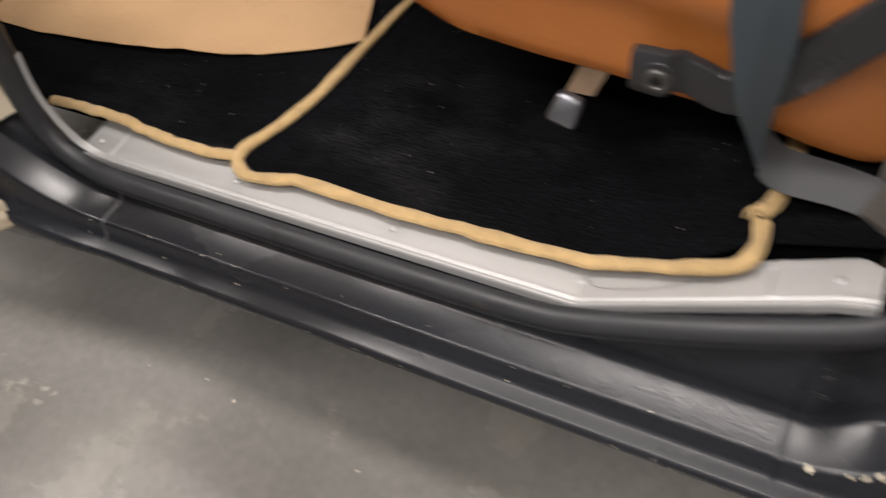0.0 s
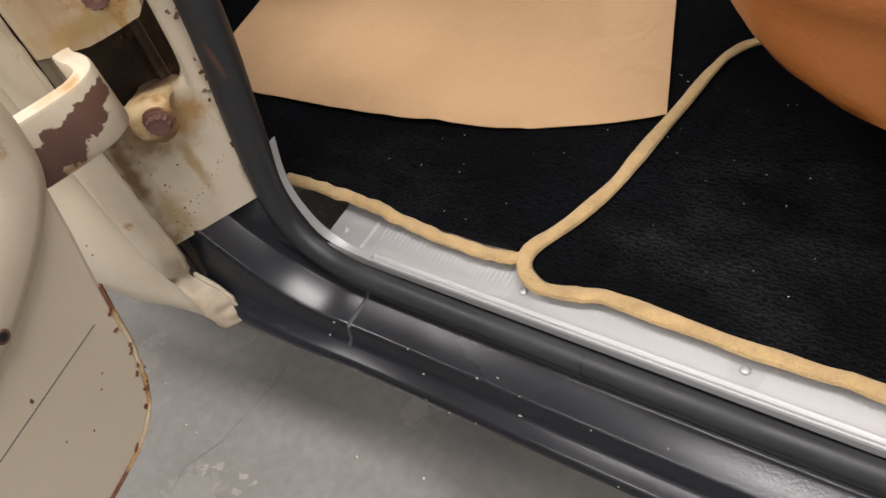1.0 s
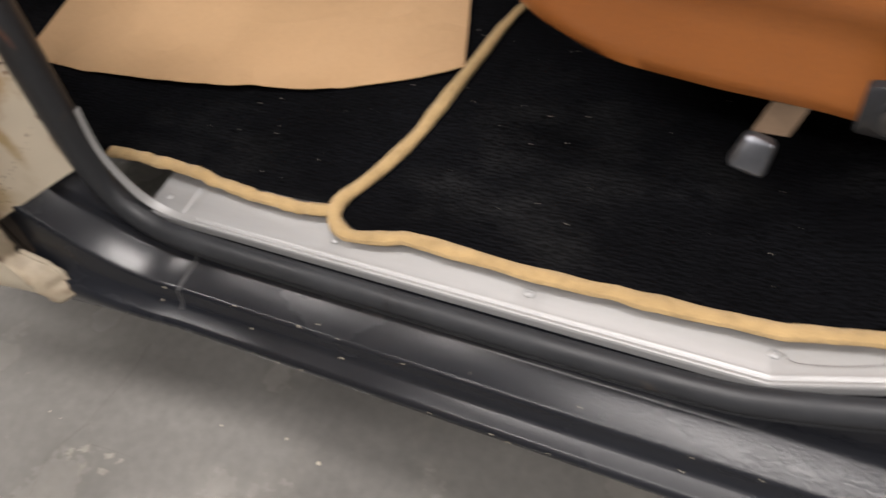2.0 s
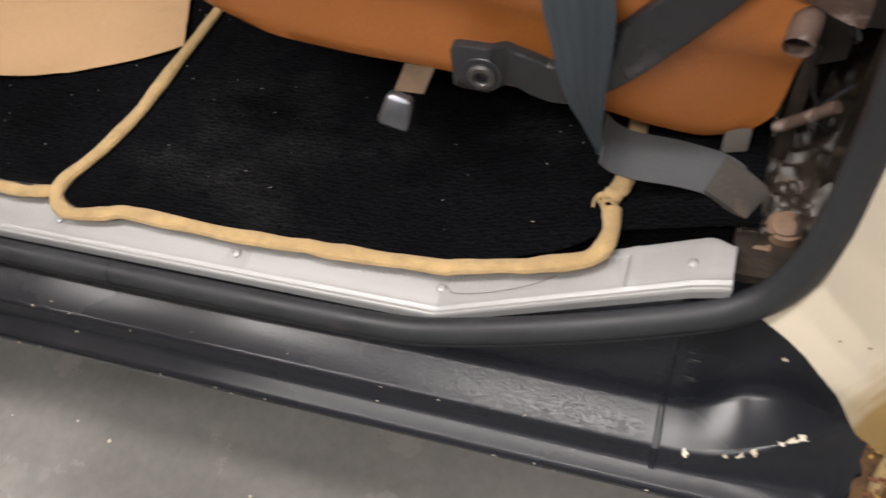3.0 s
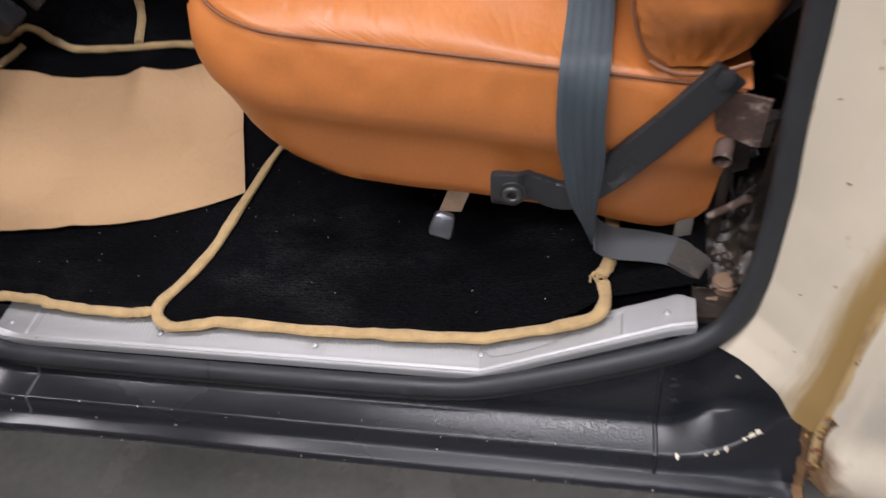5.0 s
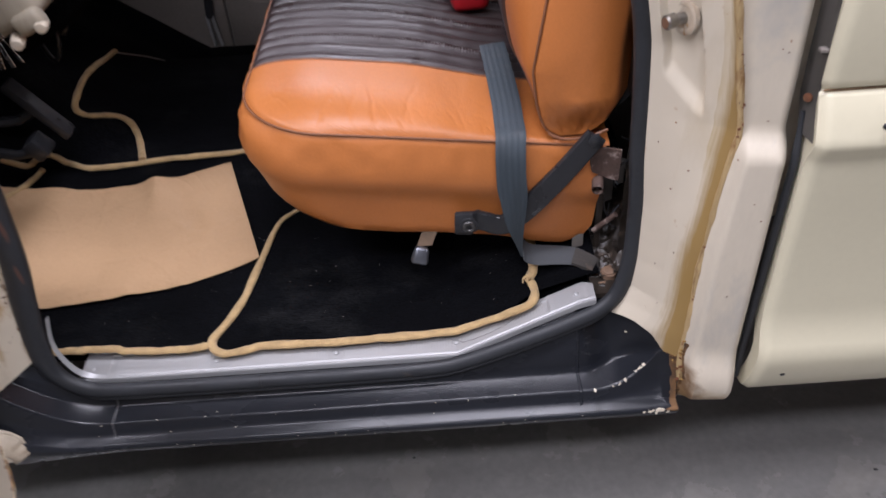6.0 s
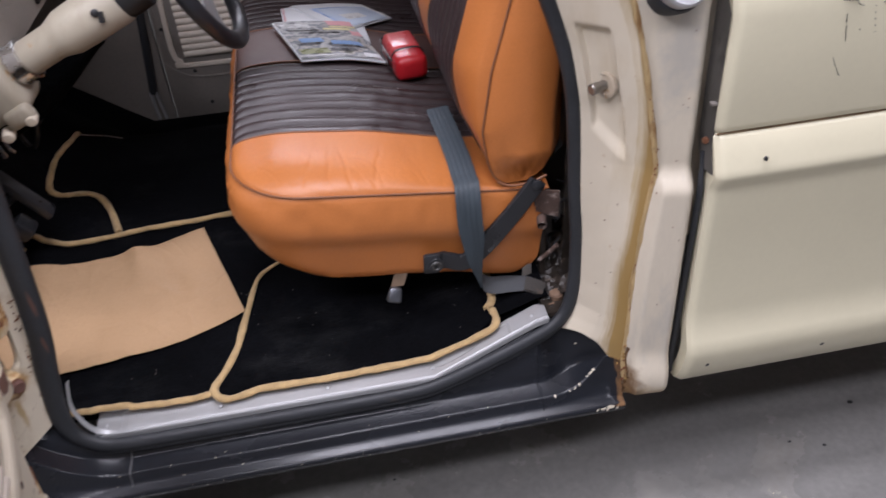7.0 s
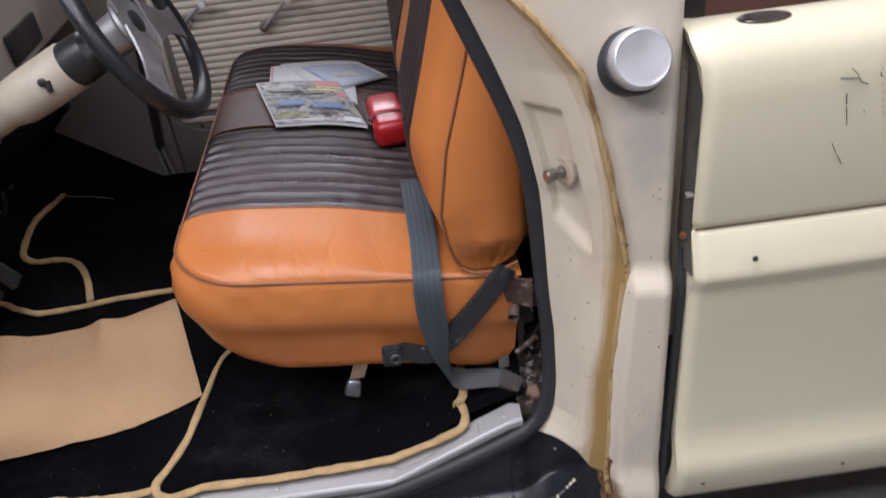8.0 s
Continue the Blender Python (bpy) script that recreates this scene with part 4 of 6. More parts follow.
binding("edge_binding", [(-1.345, 0.545, 0), (-1.365, 0.50, 0), (-1.40, 0.455, 0)], 0.008, 0.006)

# specks of lint on the pile
for i in range(60):
    sx, sy = -1.1 + 0.75 * random.random(), 0.05 + 0.25 * random.random()
    m = facing((sx, sy, carpet_h(sx, sy) + 0.001), (0, 0, 1), random.random() * 360) @ Matrix.Diagonal((random.uniform(0.6, 1.8), 1, 0.6, 1))
    part("lint_speck", lathe([(0.0, -0.0006), (random.uniform(0.0003, 0.0008), 0.0), (0.0, 0.0006)], m, 5), cream_dull, carpet)

# ---- kraft paper sheet ----
NEAR = [(-1.46, 0.135), (-1.33, 0.130), (-1.229, 0.134), (-1.116, 0.144), (-0.991, 0.163), (-0.895, 0.199), (-0.827, 0.228)]
REAR = [(-1.46, 0.50), (-1.352, 0.482), (-1.246, 0.460), (-1.068, 0.470), (-0.923, 0.526)]


def paper_point(u, v):
    x = lerp(lerp(-0.827, -0.923, v), -1.43, u)
    y = lerp(table(NEAR, min(x, -0.827)), table(REAR, x), v) if u > 0 else lerp(0.228, 0.526, v)
    z = 0.452 + 0.118 * y + 0.011 + 0.0085 * noise.noise(Vector((x * 5, y * 6, 4))) + 0.0020 * noise.noise(Vector((x * 24, y * 20, 1)))
    z += 0.014 * math.exp(-((u - 0.30) / 0.05) ** 2) * smooth(0.5, 1, v) + 0.012 * math.exp(-((u - 0.72) / 0.10) ** 2) * smooth(0.2, 0.8, v)
    for kx, ky, seed, deep in ((5, 9, 3, 0.0012), (11, 7, 8, 0.0007)):
        z += deep * math.exp(-(noise.noise(Vector((x * kx + y * 3, y * ky - x * 4, seed))) / 0.05) ** 2)
    return Vector((x, y, max(z, floor_z(x, y) + 0.008)))


tagged(part("kraft_paper", thick(grid(paper_point, steps(0, 1, 150), steps(0, 1, 90)), 0.0008), paper_mat), "creased brown kraft paper mat lying on the carpet", "paper")

# ---- bench seat ----
seat = thing("bench_seat", "tan and brown leather bench seat with pleated panels", "seat", at=(0, 0, 0))
Y0, Y1, X0, X1 = 0.118, 1.235, -0.782, -0.205
RC = 0.13


def zp(x):
    return 0.773 + 0.130 * (-0.27 - x)


def zb(x):
    return 0.570 + 0.130 * (-0.24 - x)


def ring_point(s, inset_f, inset_s):
    """Plan outline of the cushion: s in 0..1 from the near rear corner round the front to the far rear corner."""
    x0, x1, y0, y1 = X0 + inset_f, X1, Y0 + inset_s, Y1 - inset_s
    r = RC
    a, q, b = x1 - (x0 + r), math.pi * r / 2, (y1 - r) - (y0 + r)
    total = 2 * a + 2 * q + b
    d = s * total
    if d < a:
        return x1 - d, y0
    d -= a
    if d < q:
        t = d / r
        return x0 + r - r * math.sin(t), y0 + r - r * math.cos(t)
    d -= q
    if d < b:
        return x0, y0 + r + d
    d -= b
    if d < q:
        t = d / r
        return x0 + r - r * math.cos(t), y1 - r + r * math.sin(t)
    d -= q
    return x0 + r + d, y1


SIDE = [(0.0, 0.0, 0.0), (0.02, -0.004, -0.003), (0.06, -0.012, -0.007), (0.12, -0.018, -0.010), (0.18, -0.021, -0.013), (0.27, -0.022, -0.016), (0.36, -0.020, -0.017), (0.43, -0.017, -0.015), (0.50, -0.013, -0.0095), (0.57, -0.009, -0.0045), (0.65, -0.004, -0.002),
        (0.76, 0.004, -0.001), (0.83, 0.013, 0.0), (0.89, 0.024, 0.001), (0.965, 0.047, 0.004), (0.992, 0.069, 0.010), (1.0, 0.101, 0.035)]


def side_point(s, k):
    f, fi, si = SIDE[k]
    x, y = ring_point(s, fi, si)
    back = smooth(X1 - 0.26, X1, x)
    z = lerp(zp(x), zb(x), f) + (0.017 * smooth(X1 - 0.045, X1, x) ** 2 - 0.012 * smooth(X1 - 0.2, X1 - 0.05, x)) * smooth(0.7, 1.0, f)
    x += back * (0.014 * (1 - f) - 0.003 * f - 0.014 * smooth(0.8, 1.0, f))
    w = 0.0035 * noise.noise(Vector((x * 11, y * 11, z * 7)))
    for kx, kz, seed, deep in ((13, 30, 2, 0.0034), (26, 22, 5, 0.0022)):
        fold = noise.noise(Vector((x * kx + y * kx - z * 14, z * kz + x * 9, seed)))
        w += deep * math.exp(-(fold / 0.16) ** 2) * math.exp(-((f - 0.16) / 0.16) ** 2) * smooth(0.0, 0.05, f)
    w += 0.0030 * math.exp(-(noise.noise(Vector((x * 30 + z * 20, z * 30, 9))) / 0.14) ** 2) * smooth(X1 - 0.10, X1 - 0.01, x) * smooth(0.5, 0.9, f)
    return Vector((x + w, y + w * 0.8, z))


SS = steps(0, 1, 320)
part("cushion_side", grid(lambda s, k: side_point(s, k), SS, range(len(SIDE))), orange, seat, "tan orange leather cushion border")
part("cushion_base", thick(grid(lambda x, y: Vector((x, y, zb(x) + 0.006)), steps(X0 + 0.17, X1, 8), steps(Y0 + 0.04, Y1 - 0.04, 8)), 0.02), black_plastic, seat)
part("piping", sweep([Vector((*ring_point(s, -0.002, -0.002), zp(ring_point(s, 0, 0)[0]) + 0.003)) for s in SS], 0.0020, 8), piping_mat, seat, "brown leather piping")


def top_z(x, y):
    """Domed top of the cushion: a full roll at the front and the near end, sagging towards the back."""
    dy = min(1.0, max(0.0, min(y - Y0, Y1 - y) / 0.115))
    dx = min(1.0, max(0.0, (x - front_x(y)) / 0.17))
    k = math.sqrt(1 - (1 - dy) ** 2) * math.sqrt(1 - (1 - dx) ** 2)
    full = lerp(0.036, 0.014, smooth(-0.54, -0.33, x))
    return zp(x) + 0.003 + full * k + 0.002 * noise.noise(Vector((x * 8, y * 8, 1))) * k


def front_x(y):
    """Front limit of the cushion top at y, following the rounded corners."""
    d = min(y - Y0, Y1 - y)
    return X0 + (RC - math.sqrt(max(0, RC ** 2 - (RC - d) ** 2)) if d < RC else 0)


def top_panel(name, y0, y1, mat, pleat=0.0, label="", n=0):
    cols = (n * 18 if n else 60)

    def at(u, w):
        y = lerp(y0, y1, w)
        x = lerp(front_x(y), X1 + 0.02, u)
        z = top_z(x, y)
        if n:
            ph = (w * n) % 1
            ridge = (1 - abs(2 * ph - 1) ** 1.8) ** 0.7
            z += pleat * (ridge - 0.86) * (0.35 + 0.65 * smooth(0, 0.04, u))
            if int(min(w, 0.9999) * n) % 3 == 2:
                lay = math.exp(-((ph - 0.5) / 0.26) ** 4)
                z += (0.0010 * math.sin(x * 1100 + 7 * abs(ph - 0.5)) - 0.0010 * math.exp(-((ph - 0.5) / 0.05) ** 2)) * lay
            z += 0.0012 * noise.noise(Vector((x * 30, y * 16, 3))) + 0.0012 * noise.noise(Vector((x * 9, y * 60, 5)))
        elif name == "end_strip":
            z += 0.0012 * noise.noise(Vector((x * 18, y * 8, 7))) * smooth(0.36, 0.2, y) + 0.0003 * noise.noise(Vector((x * 70, y * 20, 2)))
            for kx, ky, seed, deep in ((22, 7, 4, 0.0006), (40, 12, 9, 0.0005), (60, 20, 8, 0.0004)):
                fold = noise.noise(Vector((x * kx + y * 9, y * ky - x * 3, seed)))
                z -= deep * math.exp(-(fold / 0.03) ** 2) * smooth(0.25, 0.16, y) * smooth(0, 0.06, u)
            for cx, lean, deep in ((-0.605, 0.10, 0.0014), (-0.560, -0.12, 0.0020), (-0.520, 0.22, 0.0013), (-0.655, 0.30, 0.0011)):
                off = x - cx - lean * (y - Y0) + 0.004 * noise.noise(Vector((y * 30, cx * 50, 1)))
                z -= deep * math.exp(-(off / 0.0032) ** 2) * smooth(0.28, 0.16, y)
        return Vector((x, y, z))
    us = [0, 0.008, 0.018, 0.03, 0.045] + steps(0.06, 1, 280 if n else 190)
    return part(name, grid(at, us, steps(0, 1, cols)), mat, seat, label, sharp=60)


top_panel("end_strip", Y0, 0.305, orange, label="wrinkled tan leather end strip")
top_panel("pleated_panel", 0.305, 0.655, brown, 0.0260, "pleated dark brown leather panel", 9)
top_panel("middle_strip", 0.655, 0.87, strip_brown, label="plain brown leather strip")
top_panel("pleated_panel", 0.87, 1.165, brown, 0.0260, "pleated dark brown leather panel", 9)
top_panel("end_strip", 1.165, Y1, orange, label="tan leather end strip")
for yy in (0.305, 0.657, 0.87, 1.165):
    part("seam_piping", sweep([(x, yy, top_z(x, yy) + 0.001) for x in steps(front_x(yy) + 0.003, X1, 30)], 0.0016, 6), piping_mat, seat)


# back rest
def back_edge(z):
    """x of the side piping at height z."""
    return table([(0.785, -0.268), (0.793, -0.282), (0.810, -0.294), (0.845, -0.304), (0.904, -0.311), (1.02, -0.292), (1.13, -0.260), (1.25, -0.228), (1.36, -0.195), (1.42, -0.165)], z)


def back_rear(z):
    return table([(0.786, -0.215), (0.796, -0.192), (0.808, -0.174), (0.842, -0.156), (0.95, -0.153), (1.1, -0.14), (1.42, -0.10)], z)


def back_front(y, z):
    d = min(y - 0.125, 1.235 - y)
    k = math.sqrt(max(0.0, 1 - (1 - min(1, d / 0.12)) ** 2))
    low = smooth(0.81, 1.02, z)
    return back_edge(z) - 0.055 * k * low


def back_panel(name, y0, y1, mat, label, n=0):
    def at(w, z):
        y = lerp(y0, y1, w)
        x = back_front(y, z)
        if n:
            x -= 0.013 * (abs(math.sin(math.pi * ((w * n) % 1))) ** 0.5 - 0.7)
        return Vector((x, y, z))
    return part(name, grid(at, steps(0, 1, n * 8 if n else 14), steps(0.786, 1.42, 40)), mat, seat, label, sharp=50)


back_panel("back_end_strip", 0.125, 0.205, orange, "tan leather strip")
back_panel("back_pleats", 0.205, 0.46, brown, "pleated dark brown leather", 7)
back_panel("back_strip", 0.46, 0.59, orange, "tan leather strip")
back_panel("back_pleats", 0.59, 1.13, brown, "pleated dark brown leather", 13)
back_panel("back_end_strip", 1.13, 1.235, orange, "tan leather strip")
part("back_side", grid(lambda u, z: Vector((lerp(back_edge(z), back_rear(z), u), 0.125 - 0.022 * math.sin(math.pi * min(1, u * 1.0)) ** 0.8 * smooth(0.795, 0.86, z)
                                            + 0.003 * noise.noise(Vector((u * 6, z * 16, 5))) * smooth(1.0, 0.8, z) - 0.0014 * math.exp(-(noise.noise(Vector((u * 3 - z * 12, z * 34 + u * 9, 3))) / 0.22) ** 2) * smooth(0.90, 0.82, z) * smooth(0.79, 0.80, z)
                                            + 0.03 * smooth(0.8, 1, u), z)), steps(0, 1, 44), steps(0.786, 0.92, 60) + steps(0.93, 1.42, 44)), orange, seat,
     "tan leather side of the backrest")
part("back_piping", sweep([(back_edge(z) - 0.001, 0.123, z) for z in steps(0.786, 1.42, 60)], 0.0021, 8, up=(0, 1, 0)), piping_mat, seat, "brown leather piping")
part("back_bottom_piping", sweep(spline([(-0.286, 0.122, 0.794), (-0.272, 0.116, 0.7885), (-0.252, 0.109, 0.788), (-0.222, 0.107, 0.792), (-0.192, 0.111, 0.800)], 6), 0.0024, 8), piping_mat, seat)
part("back_shell", grid(lambda y, z: Vector((back_rear(z), y, z)), steps(0.13, 1.235, 8), steps(0.786, 1.42, 10)), black_plastic, seat)

# seat hinge arm and bolt
ARM = [(-0.445, 0.648), (-0.433, 0.6475), (-0.417, 0.646), (-0.402, 0.644), (-0.389, 0.640), (-0.377, 0.634), (-0.362, 0.633), (-0.344, 0.644), (-0.322, 0.664), (-0.29, 0.700), (-0.26, 0.736), (-0.235, 0.769), (-0.212, 0.800)]
WID = [(0.0, 0.019), (0.012, 0.0215), (0.04, 0.0225), (0.10, 0.0230), (0.17, 0.0235), (0.215, 0.0215), (0.26, 0.0185), (0.33, 0.0180), (0.45, 0.0195), (0.7, 0.0205), (1.0, 0.018)]


def arm_bm():
    ps = spline([(x, 0, z) for x, z in ARM], 9)
    bm = bmesh.new()
    n = len(ps) - 1

    def at(i, k):
        d = (ps[min(i + 1, n)] - ps[max(i - 1, 0)]).normalized()
        nn = Vector((-d.z, 0, d.x))
        f = i / n
        y = 0.0905 + 0.0085 * smooth(0.16, 0.235, f) - 0.003 * smooth(0.4, 0.6, f)
        off = [(-1, 0.0), (-0.97, -0.0035), (-0.88, -0.0050), (0, -0.0054), (0.88, -0.0050), (0.97, -0.0035), (1, 0.0), (1, 0.003), (-1, 0.003)][k]
        return ps[i] + nn * (table(WID, f) * off[0]) + Vector((0, y + off[1], 0))
    grid(at, range(n + 1), range(9), close_v=True, bm=bm)
    bm.verts.ensure_lookup_table()
    bm.faces.new([bm.verts[k] for k in range(9)])
    bm.faces.new([bm.verts[n * 9 + k] for k in range(9)][::-1])
    return bm


arm = part("hinge_arm", arm_bm(), dark_metal, seat, "dark grey steel backrest hinge arm")
part("hinge_washer", lathe([(0.0165, 0), (0.0160, 0.0012), (0.0125, 0.0018), (0.011, 0.0012)], facing((-0.421, 0.0855, 0.6445), (0, -1, 0)), 24), dark_metal, seat)
bolt = part("hinge_bolt", lathe([(0.0115, 0), (0.0115, 0.0030), (0.0100, 0.0046), (0.0070, 0.0048), (0.0062, 0.0034), (0.0048, 0.0034)], facing((-0.421, 0.0850, 0.6445), (0, -1, 0)), 24), worn_steel, seat, "worn steel hinge bolt")
part("bolt_socket", lathe([(0.0048, 0.0034), (0.0046, 0.0010), (0, 0.0010)], facing((-0.421, 0.0850, 0.6445), (0, -1, 0)), 6), black_plastic, bolt)
part("hinge_pivot", lathe([(0.012, 0), (0.012, 0.006), (0.008, 0.008), (0, 0.008)], facing((-0.216, 0.092, 0.795), (0, -1, 0)), 6), dark_metal, seat)
part("hinge_tube", sweep([(-0.208, 0.080, 0.704), (-0.200, 0.12, 0.712), (-0.19, 0.2, 0.72)], lambda t: 0.0095 + 0.002 * t, 16, caps=False), flaky_rust, seat, "rusty hinge tube")
part("hinge_plate", thick(grid(lambda u, v: Vector((-0.226 + 0.055 * u + 0.010 * v * (1 - u), 0.094 + 0.006 * math.sin(4 * u) + 0.004 * v, 0.775 - (0.045 + 0.016 * u) * v - 0.006 * math.sin(math.pi * u) * v)), steps(0, 1, 10), steps(0, 1, 6)), 0.003), flaky_rust, seat, "bent rusty hinge plate")

# slide lever below the cushion
stem_brown = material("brown_tarnished_steel", (0.125, 0.082, 0.050), 0.55, var=0.35, scale=35, grain=180, bump=0.3)
part("slide_stem", thick(grid(lambda s, w: Vector((-0.484 + 0.027 * (w - 0.5) - 0.016 * s, 0.128 - 0.016 * s, 0.620 - 0.034 * s)), steps(0, 1, 4), steps(0, 1, 2)), 0.004), stem_brown, seat, "bare brown steel lever stem")
bm = box(-0.0150, 0.0150, -0.009, 0.009, -0.016, 0.016, 0.006, 4)
for v in bm.verts:
    v.co.x *= 1.0 - 14.0 * max(0.0, v.co.z)
    v.co.y *= 1.0 - 18.0 * max(0.0, v.co.z)
bmesh.ops.transform(bm, matrix=pose(-0.508, 0.100, 0.575, -22, 18, 0), verts=bm.verts)
part("slide_knob", bm, dull_chrome, seat, "dull chrome lever tip")
for rx in (-0.62, -0.33):
    part("seat_riser", box(rx - 0.02, rx + 0.02, 0.50, 0.535, floor_z(rx, 0.5) - 0.005, zb(rx) + 0.01, 0.004), dark_metal, seat)

# ---- seat belt ----
belt = thing("seat_belt", "blue-grey lap belt webbing hanging over the seat edge", "seat belt")


def ribbon(rows, width, n=8, d=0.0014, taper=None, ribs=0):
    """rows: centre and the direction across the band."""
    cs = spline([r[0] for r in rows], n)
    ws = spline([r[1] for r in rows], n)

    def at(i, k):
        w = ws[i].normalized()
        run = cs[min(i + 1, len(cs) - 1)] - cs[max(i - 1, 0)]
        return cs[i] + w * (width / 2 * k * (table(taper, cs[i].z) if taper else 1)) + run.cross(w).normalized() * (0.0002 * math.cos(math.pi * ribs * k) if ribs else 0)
    bm = grid(at, range(len(cs)), steps(-1, 1, 40) if ribs else (-1, -0.5, 0, 0.5, 1))
    return thick(bm, d)


def on_seat(x, y, up):
    return (x, y, top_z(x, y) + up)


part("webbing", ribbon([(on_seat(-0.350, 0.413, 0.016), (1, 0.2, 0)), (on_seat(-0.348, 0.352, 0.013), (1, 0.1, 0)), (on_seat(-0.346, 0.27, 0.011), (1, 0, 0)), (on_seat(-0.345, 0.20, 0.009), (1, -0.05, 0)), (on_seat(-0.346, 0.155, 0.008), (1, -0.03, 0)),
                        ((-0.347, 0.115, 0.803), (1, 0.0, 0.0)), ((-0.349, 0.094, 0.775), (1, 0.0, 0.02)), ((-0.349, 0.085, 0.735), (1, 0.0, 0.03)), ((-0.345, 0.082, 0.69), (1, 0.05, 0.0)),
                        ((-0.342, 0.082, 0.640), (1, 0.15, -0.05)), ((-0.336, 0.086, 0.600), (1, 0.25, -0.1)), ((-0.330, 0.088, 0.566), (1, 0.3, -0.1))], 0.049, taper=[(0.566, 0.05), (0.60, 0.30), (0.627, 0.55), (0.66, 0.76), (0.71, 1.0)], ribs=5), webbing, belt)
part("webbing_floor_run", ribbon([((-0.329, 0.094, 0.580), (0.0, 1, 0.9)), ((-0.322, 0.095, 0.570), (-0.05, 1, 0.8)), ((-0.305, 0.098, 0.559), (-0.1, 1, 0.5)), ((-0.265, 0.100, 0.553), (0.1, 1, 0.3)), ((-0.235, 0.095, 0.551), (0.35, 1, 0.2)),
                                  ((-0.215, 0.084, 0.546), (0.6, 1, 0.1))], 0.040), faded_web, belt, "faded grey lower webbing")
part("buckle_cover", ribbon([((-0.238, 0.094, 0.556), (0.4, 1, 0.2)), ((-0.222, 0.085, 0.554), (0.55, 1, 0.1)), ((-0.205, 0.074, 0.550), (0.6, 1, 0.05)), ((-0.199, 0.069, 0.542), (0.6, 1, 0.05))], 0.036, 5, 0.006, taper=[(0.541, 0.45), (0.546, 0.80), (0.551, 0.97), (0.554, 1.0)]), worn_web, belt,
     "worn sewn belt end sleeve")
part("anchor_plate", box(-0.214, -0.168, 0.060, 0.092, 0.529, 0.533, 0.001), steel, belt)
part("anchor_bolt", lathe([(0.0150, -0.008), (0.0150, 0.0012), (0.0122, 0.0018), (0.0118, 0.0042), (0.0100, 0.0050), (0, 0.0050)], facing((-0.179, 0.066, 0.5365), (-0.1, 0, 1)), 22), copper, belt, "copper-brown anchor bolt")

# grime and brackets behind the seat
junk = thing("seat_mount_hardware", "greasy rusty brackets and pipes behind the seat", "bracket")
part("corner_floor", thick(grid(lambda x, y: Vector((x, y, 0.528 + 0.006 * noise.noise(Vector((x * 40, y * 40, 2))))), steps(-0.215, -0.06, 14), steps(0.02, 0.5, 24)), 0.01), grime, junk)
def muck(x, y):
    n1 = noise.noise(Vector((x * 45, y * 45, 3))) + 0.6 * noise.noise(Vector((x * 120, y * 120, 1)))
    return Vector((x, y, 0.534 + 0.5 * max(0, x + 0.185) + 0.25 * max(0, y - 0.12) + 0.010 * n1))


part("caked_dirt", grid(muck, steps(-0.212, -0.10, 36), steps(0.055, 0.24, 50)), grime, junk, "caked oily brown dirt")
part("mount_bracket", box(-0.196, -0.184, 0.13, 0.136, 0.53, 0.66, 0.002), grime, junk)
part("pale_tongue", box(-0.236, -0.216, 0.122, 0.126, 0.525, 0.612, 0.002), far_kick, junk, "bare metal tongue")
part("grey_rod", sweep([(-0.200, 0.12, 0.588), (-0.167, 0.105, 0.632)], 0.005, 10), flaky_rust, junk, "bare metal rod")
part("pale_bracket", thick(grid(lambda u, v: Vector((-0.205 + 0.045 * u, 0.17, 0.60 + 0.10 * v + 0.02 * u)), steps(0, 1, 3), steps(0, 1, 3)), 0.003), kick_mat, junk)
part("pale_bracket", thick(grid(lambda u, v: Vector((-0.180 + 0.035 * u, 0.16, 0.66 + 0.05 * v)), steps(0, 1, 3), steps(0, 1, 3)), 0.003), kick_mat, junk)
for i in range(6):
    q = Vector((random.uniform(-0.175, -0.14), random.uniform(0.09, 0.15), random.uniform(0.55, 0.72)))
    part("loose_wire", sweep(spline([q, q + Vector((random.uniform(-0.02, 0.02), random.uniform(-0.02, 0.02), 0.02)), q + Vector((random.uniform(-0.02, 0.02), 0.0, 0.05))], 8), 0.0014, 6), random.choice((black_plastic, dark_metal)), junk)
part("rusty_tab", box(-0.206, -0.186, 0.045, 0.062, 0.522, 0.528, 0.002), copper, junk)
for i in range(40):
    p = Vector((random.uniform(-0.205, -0.135), random.uniform(0.06, 0.20), 0.534))
    part("dirt_lump", lathe([(0.0, -0.004), (0.008, 0), (0.005, 0.005), (0, 0.007)], facing(p, (random.uniform(-0.4, 0.4), 0.2, 1)) @ Matrix.Diagonal((random.uniform(0.5, 1.5), 1, random.uniform(0.6, 1.6), 1)), 6), grime, junk)
part("rear_side_panel", grid(lambda x, z: Vector((x, 0.10 + 0.5 * (x + 0.15) + 0.01 * noise.noise(Vector((x * 30, z * 20, 1))), z)), steps(-0.16, -0.06, 8), steps(0.52, 1.4, 60)), grime, junk)

# ---- steering ----
wheel_thing = thing("steering_column", "cream steering column with black three-spoke steering wheel", "steering wheel")
AX = Vector((0.905, 0, 0.425)).normalized()
TOP = Vector((-0.946, 0.5, 1.103))


def along(d):
    return TOP + AX * d


column_mat = weathered("grubby_cream_column_paint", (0.40, 0.355, 0.275), (0.27, 0.22, 0.15), 0.72, 0.48, 0.5, 14)
col_m = facing(TOP, AX)
